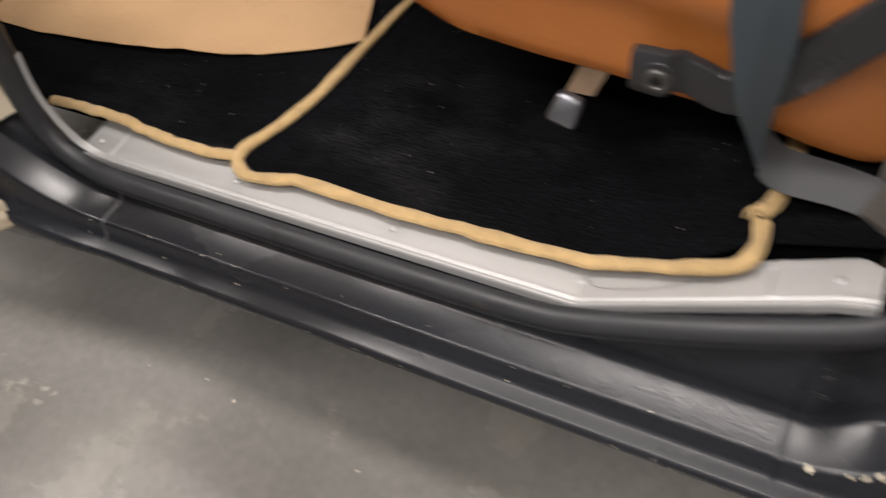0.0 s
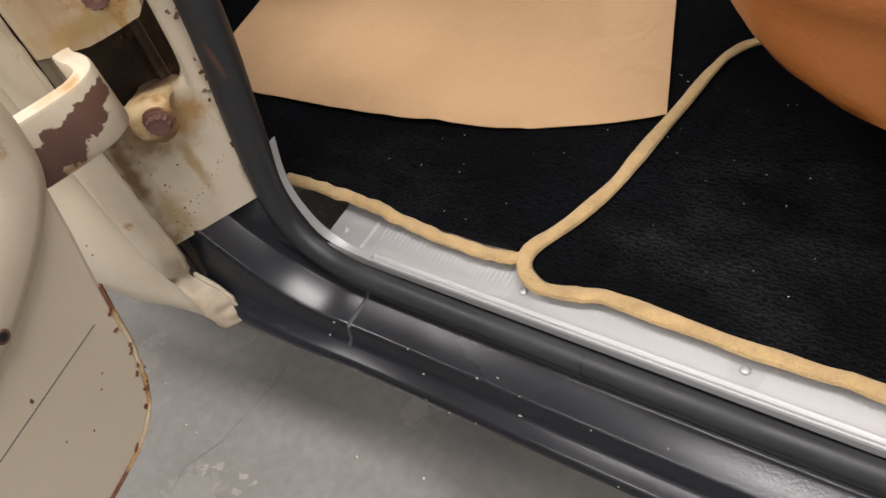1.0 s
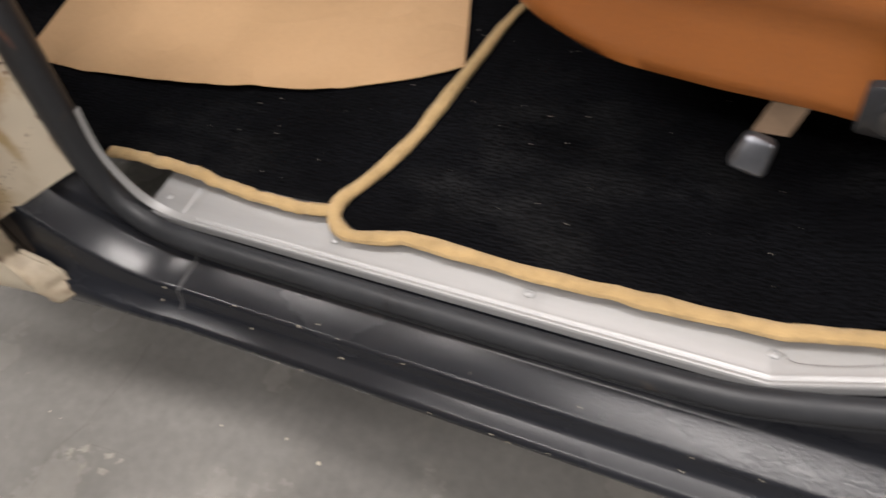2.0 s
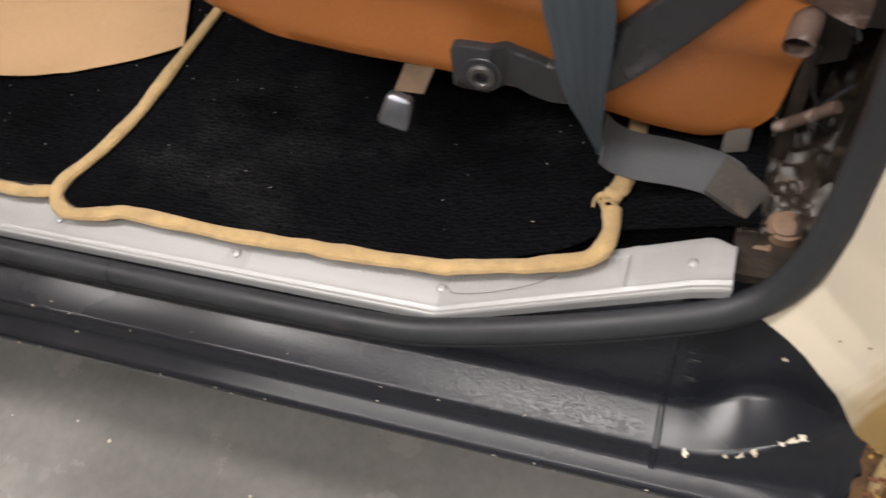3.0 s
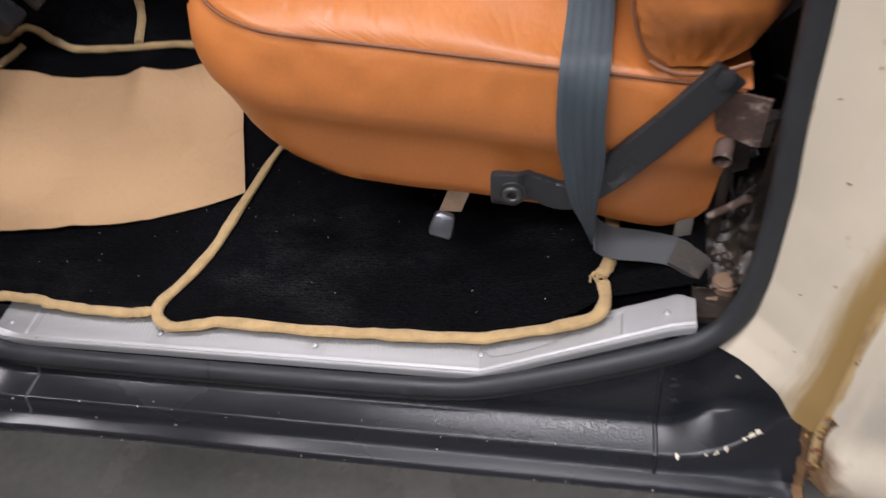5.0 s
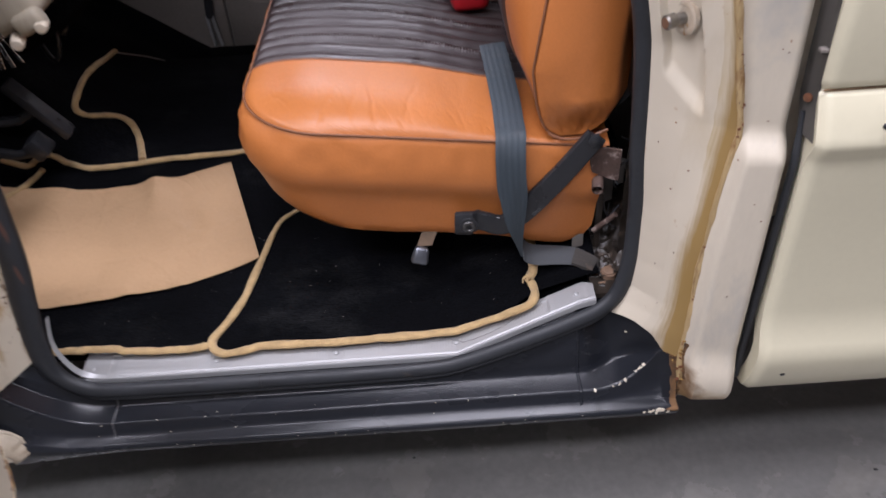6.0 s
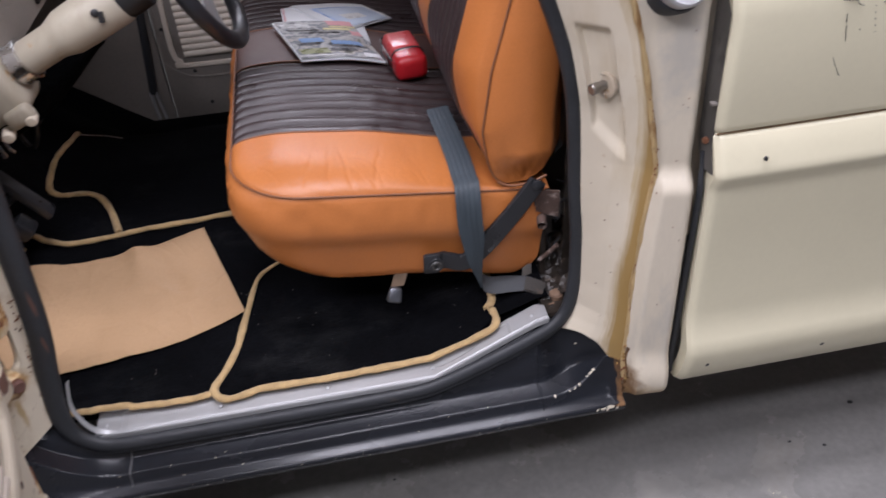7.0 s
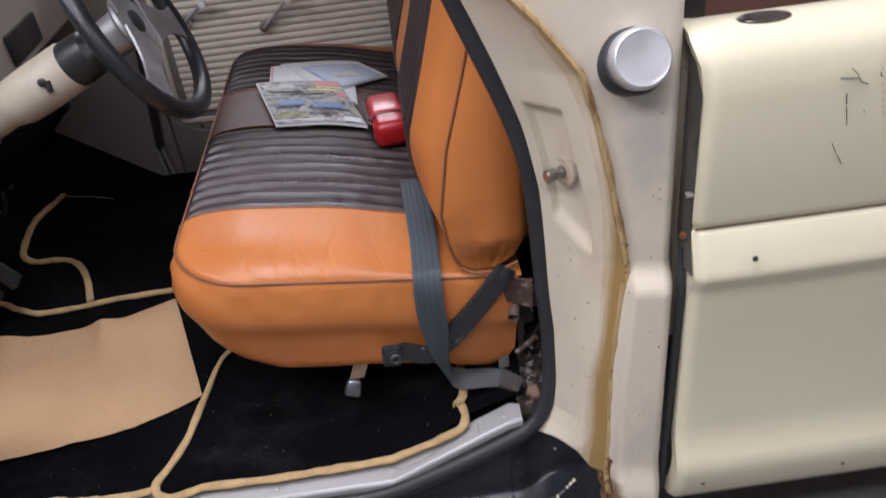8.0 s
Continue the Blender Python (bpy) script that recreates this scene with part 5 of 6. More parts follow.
part("column_tube", lathe([(0.036, -0.75), (0.036, -0.165), (0.038, -0.158), (0.0445, -0.138), (0.0465, -0.130), (0.048, -0.09), (0.048, -0.004), (0.045, 0.0), (0.0, 0.0)], col_m, 30), column_mat, wheel_thing, "chipped cream column tube")
part("column_collar", lathe([(0.044, 0.0), (0.045, 0.02), (0.043, 0.050), (0.034, 0.058), (0.02, 0.075), (0.0, 0.075)], col_m, 30), black_plastic, wheel_thing, "black collar")
part("column_clamp", lathe([(0.037, -0.262), (0.044, -0.26), (0.044, -0.232), (0.037, -0.23)], col_m, 30), steel, wheel_thing)
HM = Matrix.Translation(TOP) @ Matrix(((AX.x, 0, -AX.z, 0), (0, 1, 0, 0), (AX.z, 0, AX.x, 0), (0, 0, 0, 1)))
bm = box(-0.405, -0.268, -0.062, 0.058, -0.074, 0.046, 0.026, 4)
box(-0.335, -0.275, -0.074, -0.040, -0.090, -0.050, 0.012, 3, bm)
bmesh.ops.transform(bm, matrix=HM, verts=bm.verts)
part("lock_housing", bm, column_mat, wheel_thing, "cream steering lock housing", sharp=60)
for d, q in ((-0.290, -0.084), (-0.352, -0.088)):
    part("housing_lug", lathe([(0.0, 0.020), (0.010, 0.018), (0.013, 0.010), (0.013, -0.010), (0, -0.012)], HM @ facing((d, -0.058, q), (0.1, -1, -0.2)), 16), cream, wheel_thing)
part("lock_barrel", lathe([(0.017, 0.0), (0.017, 0.012), (0.013, 0.016), (0.0, 0.016)], HM @ facing((-0.372, -0.060, -0.035), (0, -1, 0)), 20), steel, wheel_thing, "steel lock barrel")
part("indicator_stub", sweep([along(-0.045) + Vector((0.005, -0.046, 0.012)), along(-0.042) + Vector((0.002, -0.050, -0.010))], 0.006, 8), black_plastic, wheel_thing)
part("indicator_screw", lathe([(0.008, 0), (0.008, 0.004), (0.005, 0.006), (0, 0.006)], facing(along(-0.05) + Vector((0, -0.046, 0.012)), (0, -1, 0.2)), 12), black_plastic, wheel_thing)
dull_alu = material("dull_cast_aluminium", (0.36, 0.36, 0.37), 0.42, metal=0.7, var=0.2, scale=30, grain=200, bump=0.15)
CEN = along(0.150)
wm = facing(CEN, AX)


def rim_ring(r, th):
    bm = bmesh.new()
    return grid(lambda a, b: wm @ Vector(((r + th * math.cos(b)) * math.cos(a), (r + th * math.cos(b)) * math.sin(a), 0.85 * th * math.sin(b))),
                [2 * math.pi * i / 64 for i in range(64)], [2 * math.pi * i / 14 for i in range(14)], True, True, bm)


part("wheel_rim", rim_ring(0.181, 0.0185), wheel_rim, wheel_thing, "black leather-wrapped wheel rim")
part("wheel_hub", lathe([(0.0, 0.004), (0.050, 0.004), (0.058, 0.0), (0.060, -0.006), (0.055, -0.012), (0.040, -0.020), (0.035, -0.075), (0.0, -0.075)], wm, 30), dull_alu, wheel_thing, "aluminium wheel hub")
part("horn_button", lathe([(0.0, 0.0070), (0.018, 0.0068), (0.022, 0.0058), (0.023, 0.003)], wm, 24), black_plastic, wheel_thing)
for ang in (336, 216, 96):
    a = radians(ang)

    def on_spoke(r, y, a=a):
        return wm @ Vector((r * math.cos(a) - y * math.sin(a), r * math.sin(a) + y * math.cos(a), 0.0045 + 0.004 * (r - 0.045)))

    def spoke(i, k):
        r = lerp(0.040, 0.172, i / 12)
        w = table([(0.04, 0.046), (0.07, 0.034), (0.11, 0.025), (0.15, 0.029), (0.172, 0.044)], r)
        return on_spoke(r, (-1, -0.55, 0, 0.55, 1)[k] * w)
    sp = part("wheel_spoke", thick(grid(spoke, range(13), range(5)), 0.005), dull_alu, wheel_thing, "slotted aluminium spoke")
    part("spoke_slot", grid(lambda i, k: on_spoke(0.10 + 0.036 * math.cos(i * math.pi / 12) * k, 0.010 * math.sin(i * math.pi / 12) * k) + AX * 0.0045, range(24), (0.02, 0.9, 1.0), close_u=True), black_plastic, sp)

# keys
keys_thing = thing("key_bunch", "bunch of steel keys hanging from the steering lock", "keys")
part("key_ring", grid(lambda a, b: Vector((-1.258 + (0.014 + 0.0012 * math.cos(b)) * math.cos(a), 0.415 + 0.0012 * math.sin(b), 0.935 + (0.014 + 0.0012 * math.cos(b)) * math.sin(a))),
                      [2 * math.pi * i / 24 for i in range(24)], [2 * math.pi * i / 6 for i in range(6)], True, True), steel, keys_thing)
for i in range(5):
    an = radians(-24 + 13 * i)
    m = Matrix.Translation((-1.258, 0.415 - 0.004 * i + 0.006, 0.918)) @ Matrix.Rotation(an, 4, "Y") @ Matrix.Rotation(0.3 * i - 0.5, 4, "Z")
    bm = box(-0.013, 0.013, -0.001, 0.001, -0.032, 0.0, 0.0008, 1)
    box(-0.005, 0.005, -0.001, 0.001, -0.085, -0.032, 0.0006, 1, bm)
    bmesh.ops.transform(bm, matrix=m, verts=bm.verts)
    part("door_key", bm, steel, keys_thing)

# dashboard lower edge
dash = thing("dashboard", "dull metal dashboard with dark switch panel", "dashboard")
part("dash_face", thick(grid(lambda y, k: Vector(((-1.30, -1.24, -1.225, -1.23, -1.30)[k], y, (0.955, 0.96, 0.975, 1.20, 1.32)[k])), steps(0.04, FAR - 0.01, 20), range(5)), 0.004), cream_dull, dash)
for i in range(7):
    part("dash_rib", sweep([(-1.226 - 0.001 * i, 0.06, 1.05 + 0.022 * i), (-1.226 - 0.001 * i, 0.9, 1.05 + 0.022 * i)], 0.0035, 6), steel, dash)
part("switch_panel", box(-1.240, -1.214, 0.87, 1.06, 0.99, 1.06, 0.004), black_plastic, dash, "black switch panel")
part("column_shroud", sweep(spline([(-1.045, 0.63, 0.985), (-1.14, 0.63, 0.915), (-1.26, 0.62, 0.845), (-1.38, 0.60, 0.80), (-1.55, 0.6, 0.76)], 5), lambda t: 0.018 + 0.028 * smooth(0, 0.5, t), 14), carpet_mat, dash, "dark underdash duct")

wiring = thing("loose_wiring", "bundle of loose cables hanging under the dashboard", "cable")
for pts, r, mm in (([(-1.30, 0.62, 0.98), (-1.27, 0.60, 0.87), (-1.245, 0.595, 0.842), (-1.21, 0.60, 0.853), (-1.20, 0.64, 0.88)], 0.006, sealer), ([(-1.33, 0.6, 0.98), (-1.30, 0.60, 0.87), (-1.315, 0.60, 0.83)], 0.004, cream_dull),
                   ([(-1.29, 0.62, 1.0), (-1.24, 0.61, 0.88), (-1.23, 0.60, 0.80), (-1.27, 0.62, 0.76), (-1.33, 0.66, 0.95)], 0.005, black_plastic), ([(-1.27, 0.66, 1.0), (-1.22, 0.66, 0.87), (-1.25, 0.66, 0.79), (-1.32, 0.68, 0.9)], 0.006, black_plastic)):
    part("cable", sweep(spline(pts, 6), r, 8), mm, wiring)

# pedals
pedals = thing("pedal_set", "worn black pedals with rubber pads on the toe board", "pedals")
bm = box(-0.010, 0.010, -0.020, 0.020, -0.078, 0.078, 0.005, 2)
bmesh.ops.transform(bm, matrix=pose(-1.285, 0.52, 0.69, 0, -36, 0), verts=bm.verts)
part("pedal_pad", bm, dark_metal, pedals, "grey worn rubber pad")
bm = box(-0.018, 0.018, -0.026, 0.026, -0.024, 0.024, 0.008, 2)
bmesh.ops.transform(bm, matrix=pose(-1.300, 0.49, 0.620, 0, -36, 0), verts=bm.verts)
part("pedal_pad", bm, dark_metal, pedals, "grey worn rubber pad")
part("pedal_arm", sweep(spline([(-1.29, 0.53, 0.69), (-1.36, 0.53, 0.66), (-1.45, 0.53, 0.70), (-1.50, 0.53, 0.95)], 5), 0.011, 8), dark_metal, pedals)
part("pedal_arm", sweep(spline([(-1.32, 0.50, 0.60), (-1.38, 0.50, 0.60), (-1.47, 0.50, 0.66), (-1.52, 0.50, 0.95)], 5), 0.011, 8), dark_metal, pedals)

# ---- far door ----
far_door = thing("far_door", "closed passenger door with ribbed dull cream lining", "door")
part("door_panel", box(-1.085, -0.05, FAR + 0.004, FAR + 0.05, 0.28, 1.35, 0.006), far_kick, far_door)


def rib_sheet(x, z):
    ph = ((z - 0.595) / 0.0215) % 1
    return Vector((x, FAR - 0.004 - 0.0065 * math.sin(math.pi * ph) ** 0.6, z))


part("ribbed_lining", grid(rib_sheet, steps(-1.010, -0.06, 3), [0.595 + 0.0215 * i / 6 for i in range(6 * 33)]), far_cream, far_door, "horizontally ribbed lining", sharp=60)
em = [(-1.025, 1.30), (-1.043, 0.734), (-1.044, 0.613), (-1.025, 0.582), (-0.977, 0.566), (-0.30, 0.562)]
part("pressed_border", sweep(spline([(x, FAR, z) for x, z in em], 8), 0.009, 8, up=(0, 1, 0), flat=0.6), far_cream, far_door, "rounded pressed border")
em = [(-1.055, 1.30), (-1.076, 0.747), (-1.080, 0.599), (-1.045, 0.549), (-0.978, 0.523), (-0.84, 0.520), (-0.30, 0.515)]
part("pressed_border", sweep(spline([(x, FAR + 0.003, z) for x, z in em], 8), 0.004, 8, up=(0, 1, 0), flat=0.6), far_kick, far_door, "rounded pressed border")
for hx, hz, ex, ez in ((-0.945, 0.885, -0.875, 0.942), (-0.722, 0.838, -0.635, 0.925)):
    cr = part("window_crank", sweep([(hx, FAR - 0.02, hz), (lerp(hx, ex, 0.5), FAR - 0.038, lerp(hz, ez, 0.5)), (ex, FAR - 0.045, ez)], lambda t: 0.011 - 0.003 * t, 10, flat=0.6), alu, far_door, "chrome handle")
    part("crank_knob", lathe([(0.0, 0.03), (0.010, 0.028), (0.011, 0.01), (0.007, 0.0)], facing((ex, FAR - 0.045, ez), (0, -1, 0)), 14), white_plastic, cr)
    part("crank_boss", lathe([(0.018, 0.0), (0.018, 0.012), (0.012, 0.02), (0, 0.02)], facing((hx, FAR - 0.008, hz), (0, -1, 0)), 18), steel, cr)
for sx, sz in ((-1.06, 0.93), (-1.062, 0.78), (-1.060, 0.695), (-0.99, 0.545), (-0.84, 0.44), (-0.80, 0.42), (-0.96, 0.43)):
    part("lining_screw", lathe([(0.006, 0), (0.004, 0.003), (0, 0.003)], facing((sx, FAR - 0.001, sz), (0, -1, 0)), 8), black_plastic, far_door)
far_seal = thing("far_weatherstrip", "black rubber door seal with bare metal foot", "door seal")
part("rubber_tube", sweep(spline([(-1.05, FAR - 0.02, 1.35), (-1.088, FAR - 0.02, 0.95), (-1.112, FAR - 0.02, 0.70), (-1.134, FAR - 0.02, 0.495)], 8), 0.013, 10, up=(0, 1, 0)), rubber, far_seal)
for fx in (-0.009, 0.008):
    part("metal_foot", sweep([(-1.134 + fx, FAR - 0.024, 0.50), (-1.130 + fx * 1.1, FAR - 0.024, 0.45), (-1.124 + fx * 1.3, FAR - 0.026, 0.405)], 0.0055, 8, up=(0, 1, 0)), alu, far_seal, "bare metal strip")

# ---- near door, standing open ----
door = thing("cab_door", "open cream cab door with ribbed lining and rusty lower edge", "door")
TH = radians(80)
DD, DN = Vector((math.cos(TH), -math.sin(TH), 0)), Vector((math.sin(TH), math.cos(TH), 0))
DO = Vector((-1.228, -0.10, 0)) + DN * 0.07


def on_door(s, z, out=0.0):
    return DO + DD * s + DN * out + Vector((0, 0, z))


def door_front(z):
    return table([(0.462, 0.262), (0.465, 0.225), (0.470, 0.205), (0.478, 0.190), (0.487, 0.180), (0.508, 0.167), (0.55, 0.152), (0.607, 0.140), (0.671, 0.124), (0.74, 0.109), (0.90, 0.098), (1.3, 0.09)], z)


def door_rim(inset):
    """Outline of the door from the top front, down round the front lower corner and along the bottom."""
    zs = steps(1.25, 0.56, 24) + steps(0.55, 0.48, 9) + [0.474, 0.470, 0.467, 0.465, 0.463]
    pts = [(door_front(z), z) for z in zs] + [(0.32, 0.460), (0.45, 0.458), (0.9, 0.455)]
    if not inset:
        return pts
    out = []
    for i, (s, z) in enumerate(pts):
        (s0, z0), (s1, z1) = pts[max(i - 1, 0)], pts[min(i + 1, len(pts) - 1)]
        h = math.hypot(s1 - s0, z1 - z0)
        out.append((s - (z1 - z0) / h * inset, z + (s1 - s0) / h * inset))
    return out


INNER = [(0.0, -0.060), (0.0, -0.005), (0.0015, -0.001), (0.005, 0.0)]
R0 = door_rim(0)


def door_shell(i, k):
    inset, out = INNER[k]
    s, z = door_rim(inset)[i]
    return on_door(s, z, out)


part("door_shell", grid(door_shell, range(len(R0)), range(len(INNER))), cream, door, "cream door inner pressing with paint chips")
def door_fan(rim, out):
    ring = rim + [(0.9, 1.25)]
    return grid(lambda i, t: on_door(lerp(ring[i][0], 0.55, t), lerp(ring[i][1], 0.9, t), out), range(len(ring)), (0, 0.5, 0.98), close_u=True)


part("door_inner", door_fan(door_rim(0.005), 0.0), cream, door)
part("door_skin", door_fan(door_rim(0.0), -0.062), cream_bed, door, "cream outer door skin")
part("rusty_edge", sweep([on_door(s, z, -0.001) for s, z in door_rim(0.001)[22:]], lambda t: 0.0026 + 0.0006 * math.sin(t * 70), 6), leaf_mat, door, "rust-eaten lower edge")


# raised lining panel with a rounded corner
def lining_outline(e):
    base = spline([(0.098, 1.22, 0), (0.099, 0.90, 0), (0.100, 0.786, 0), (0.102, 0.758, 0), (0.108, 0.730, 0), (0.124, 0.708, 0), (0.165, 0.679, 0), (0.243, 0.648, 0), (0.40, 0.630, 0), (0.84, 0.62, 0)], 5)
    out = []
    for i, p in enumerate(base):
        d = (base[min(i + 1, len(base) - 1)] - base[max(i - 1, 0)]).normalized()
        out.append((p.x - d.y * e, p.y + d.x * e))
    return out


LIN = [(0.0, 0.0), (0.003, 0.002), (0.010, 0.008), (0.016, 0.010), (0.044, 0.011), (0.050, 0.009), (0.056, 0.004), (0.066, 0.003), (0.075, 0.006), (0.085, 0.006)]
part("lining_frame", grid(lambda i, k: (lambda p: on_door(p[0], p[1], LIN[k][1]))(lining_outline(LIN[k][0])[i]), range(len(lining_outline(0))), range(len(LIN))), cream, door, "raised rounded lining frame", sharp=60)
part("ribbed_lining", grid(lambda s, z: on_door(s, z, 0.0085 + 0.0065 * math.sin(math.pi * (((z - 0.715) / 0.0215) % 1)) ** 0.6), steps(0.255, 0.84, 3), [0.715 + 0.0215 * i / 6 for i in range(6 * 23)]), far_cream, door,
     "ribbed door lining", sharp=60)
part("pressed_line", sweep([on_door(0.165, 0.598, -0.0004), on_door(0.236, 0.597, -0.0004), on_door(0.8, 0.588, -0.0004)], 0.0008, 6), kick_mat, door)
part("drain_hole", lathe([(0.0, 0.0006), (0.0034, 0.0006), (0.0042, 0.0003)], facing(on_door(0.222, 0.672, 0.0108), DN), 14), black_plastic, door, "rust-ringed screw hole")
part("rust_ring", lathe([(0.0036, 0.0004), (0.0058, 0.0003), (0.0062, 0.0)], facing(on_door(0.222, 0.672, 0.0108), DN), 14), maroon_rust, door)
crank = part("window_crank", sweep([on_door(0.34, 1.06, 0.02), on_door(0.28, 1.045, 0.05), on_door(0.225, 1.01, 0.058)], 0.008, 10), steel, door, "chrome window crank")
part("crank_knob", lathe([(0.0, 0.04), (0.012, 0.038), (0.013, 0.01), (0.009, 0.0)], facing(on_door(0.215, 1.005, 0.050), Vector((0.6, 0.75, 0.0))), 14), white_plastic, crank, "white knob")
strap_pts = spline([on_door(0.33, 0.965, 0.022), on_door(0.37, 0.945, 0.040), on_door(0.43, 0.89, 0.050), on_door(0.51, 0.83, 0.046), on_door(0.60, 0.78, 0.030)], 6)
# pale blue here is a bluish highlight put into the colour
part("pull_strap", thick(grid(lambda i, w: strap_pts[i] + (Vector((0, 0, 0.8)) + DD * 0.6) * w, range(len(strap_pts)), steps(-0.013, 0.013, 4)), 0.004), pale_blue, door, "door pull painted in the pale blue of a reflection")
for (s, z, r) in ((0.148, 0.592, 0.0045), (0.155, 0.575, 0.003), (0.242, 0.605, 0.0025), (0.126, 0.643, 0.0012), (0.124, 0.653, 0.0012), (0.20, 0.55, 0.001), (0.23, 0.53, 0.0012), (0.19, 0.56, 0.001), (0.25, 0.55, 0.0009), (0.16, 0.52, 0.002),
                  (0.175, 0.505, 0.0025), (0.30, 0.62, 0.002)):
    chip(on_door(s, z, 0.0003), DN, r, rust_mat, door)
for i in range(6):
    k = random.randint(22, 40)
    s, z = door_rim(0.004)[k]
    chip(on_door(s + random.uniform(-0.002, 0.004), z + random.uniform(0, 0.004), 0.0003), DN, random.uniform(0.002, 0.005), rust_mat, door, "rust_flake")

# gooseneck hinge
hinge = thing("door_hinge", "gooseneck door hinge of chipped cream steel with rust", "hinge")
neck = spline([(-1.212, -0.240, 0), (-1.197, -0.208, 0), (-1.183, -0.178, 0), (-1.172, -0.152, 0), (-1.165, -0.130, 0), (-1.168, -0.113, 0), (-1.182, -0.106, 0), (-1.196, -0.106, 0), (-1.206, -0.103, 0)], 6)


def neck_pt(i, k):
    d = (neck[min(i + 1, len(neck) - 1)] - neck[max(i - 1, 0)]).normalized()
    nn = Vector((-d.y, d.x, 0))
    o, z = [(-0.007, -0.5), (-0.0085, -0.46), (-0.0085, 0.46), (-0.007, 0.5), (0.007, 0.5), (0.0085, 0.46), (0.0085, -0.46), (0.007, -0.5)][k]
    t = i / (len(neck) - 1)
    return neck[i] + nn * o + Vector((0, 0, 0.722 + z * (0.062 - 0.004 * t) - 0.008 * (1 - t)))


part("hinge_neck", grid(neck_pt, range(len(neck)), range(8), close_v=True), cream_rusty, hinge)
JN, JU = Vector((0.69, -0.72, 0)).normalized(), Vector((0.72, 0.69, 0)).normalized()
jm = Matrix.Translation((-1.183, -0.076, 0.680)) @ Matrix(((JU.x, JN.x, 0, 0), (JU.y, JN.y, 0, 0), (0, 0, 1, 0), (0, 0, 0, 1)))
BEND = spline([(0, -0.060, -0.022), (0, -0.035, -0.014), (0, -0.012, -0.004), (0, 0.003, -0.0005), (0, 0.0112, -0.005), (0, 0.0130, -0.014), (0, 0.0130, -0.022), (0, 0.0120, -0.032), (0, 0.0105, -0.0405)], 5)


def strap_half(z, deep):
    return 0.0205 if deep < 0.006 or z > -0.022 else 0.0205 * math.sqrt(max(0.03, 1 - ((-0.022 - z) / 0.0185) ** 2))


def boss_pt(i, k):
    p = BEND[i]
    d = (BEND[min(i + 1, len(BEND) - 1)] - BEND[max(i - 1, 0)]).normalized()
    nn = Vector((0, -d.z, d.y))
    w, o = [(-1, -0.005), (-1, -0.0025), (-0.90, 0.0), (-0.5, 0.0012), (0, 0.0016), (0.5, 0.0012), (0.90, 0.0), (1, -0.0025), (1, -0.005)][k]
    return jm @ (p + Vector((w * strap_half(p.z, p.y), 0, 0)) + nn * o)


part("hinge_boss", thick(grid(boss_pt, range(len(BEND)), range(9)), 0.004), boss_mat, hinge, "yellowed rust-edged hinge strap", sharp=60)
BOLT = jm @ Vector((0.006, 0.0135, -0.0155))
part("rust_ring", lathe([(0.0150, -0.001), (0.0140, 0.0008), (0.012, 0.0012), (0.009, 0.0012)], facing(BOLT, JN), 16), rust_mat, hinge, "ring of rust round the bolt")


def hexbolt(at, way):
    m = facing(at, way, 12)
    bm = lathe([(0.0128, 0.0), (0.0128, 0.0018), (0.0110, 0.0026)], m, 20)
    ring = [(0.0105, 0.0022), (0.0105, 0.0070), (0.0092, 0.0085), (0.006, 0.0080), (0, 0.0080)]
    rows = [[m @ Vector((r * (1 + (0.09 if k % 2 else -0.04)) * math.cos(k * math.pi / 12), r * (1 + (0.09 if k % 2 else -0.04)) * math.sin(k * math.pi / 12), h)) for k in range(24)] for r, h in ring]
    grid(lambda i, k: rows[i][k], range(len(rows)), range(24), close_v=True, bm=bm)
    return bm


part("hinge_bolt", hexbolt(BOLT + JN * 0.0005, JN), maroon_rust, hinge, "rusty toothed bolt", sharp=25)


def leaf_low(u):
    return table([(0.18, 0.780), (0.21, 0.762), (0.26, 0.754), (0.45, 0.747), (0.66, 0.743), (0.80, 0.746), (1.0, 0.750)], u)


part("upper_leaf", thick(grid(lambda u, w: jamb_a(u, lerp(leaf_low(u), 0.90, w)) + Vector((0.006, -0.006, 0)), [0.18, 0.21, 0.26] + steps(0.35, 1.0, 8), steps(0, 1, 8)), 0.008), leaf_mat, hinge, "rust-streaked upper hinge leaf")
part("hinge_bolt", hexbolt(jamb_a(0.46, 0.780) + JN * 0.010, JN), maroon_rust, hinge, "rust-ringed hexagon bolt", sharp=25)
part("rust_ring", lathe([(0.021, -0.001), (0.020, 0.0008), (0.012, 0.0010)], facing(jamb_a(0.46, 0.780) + JN * 0.0092, JN), 18), rust_mat, hinge, "ring of rust round the bolt")

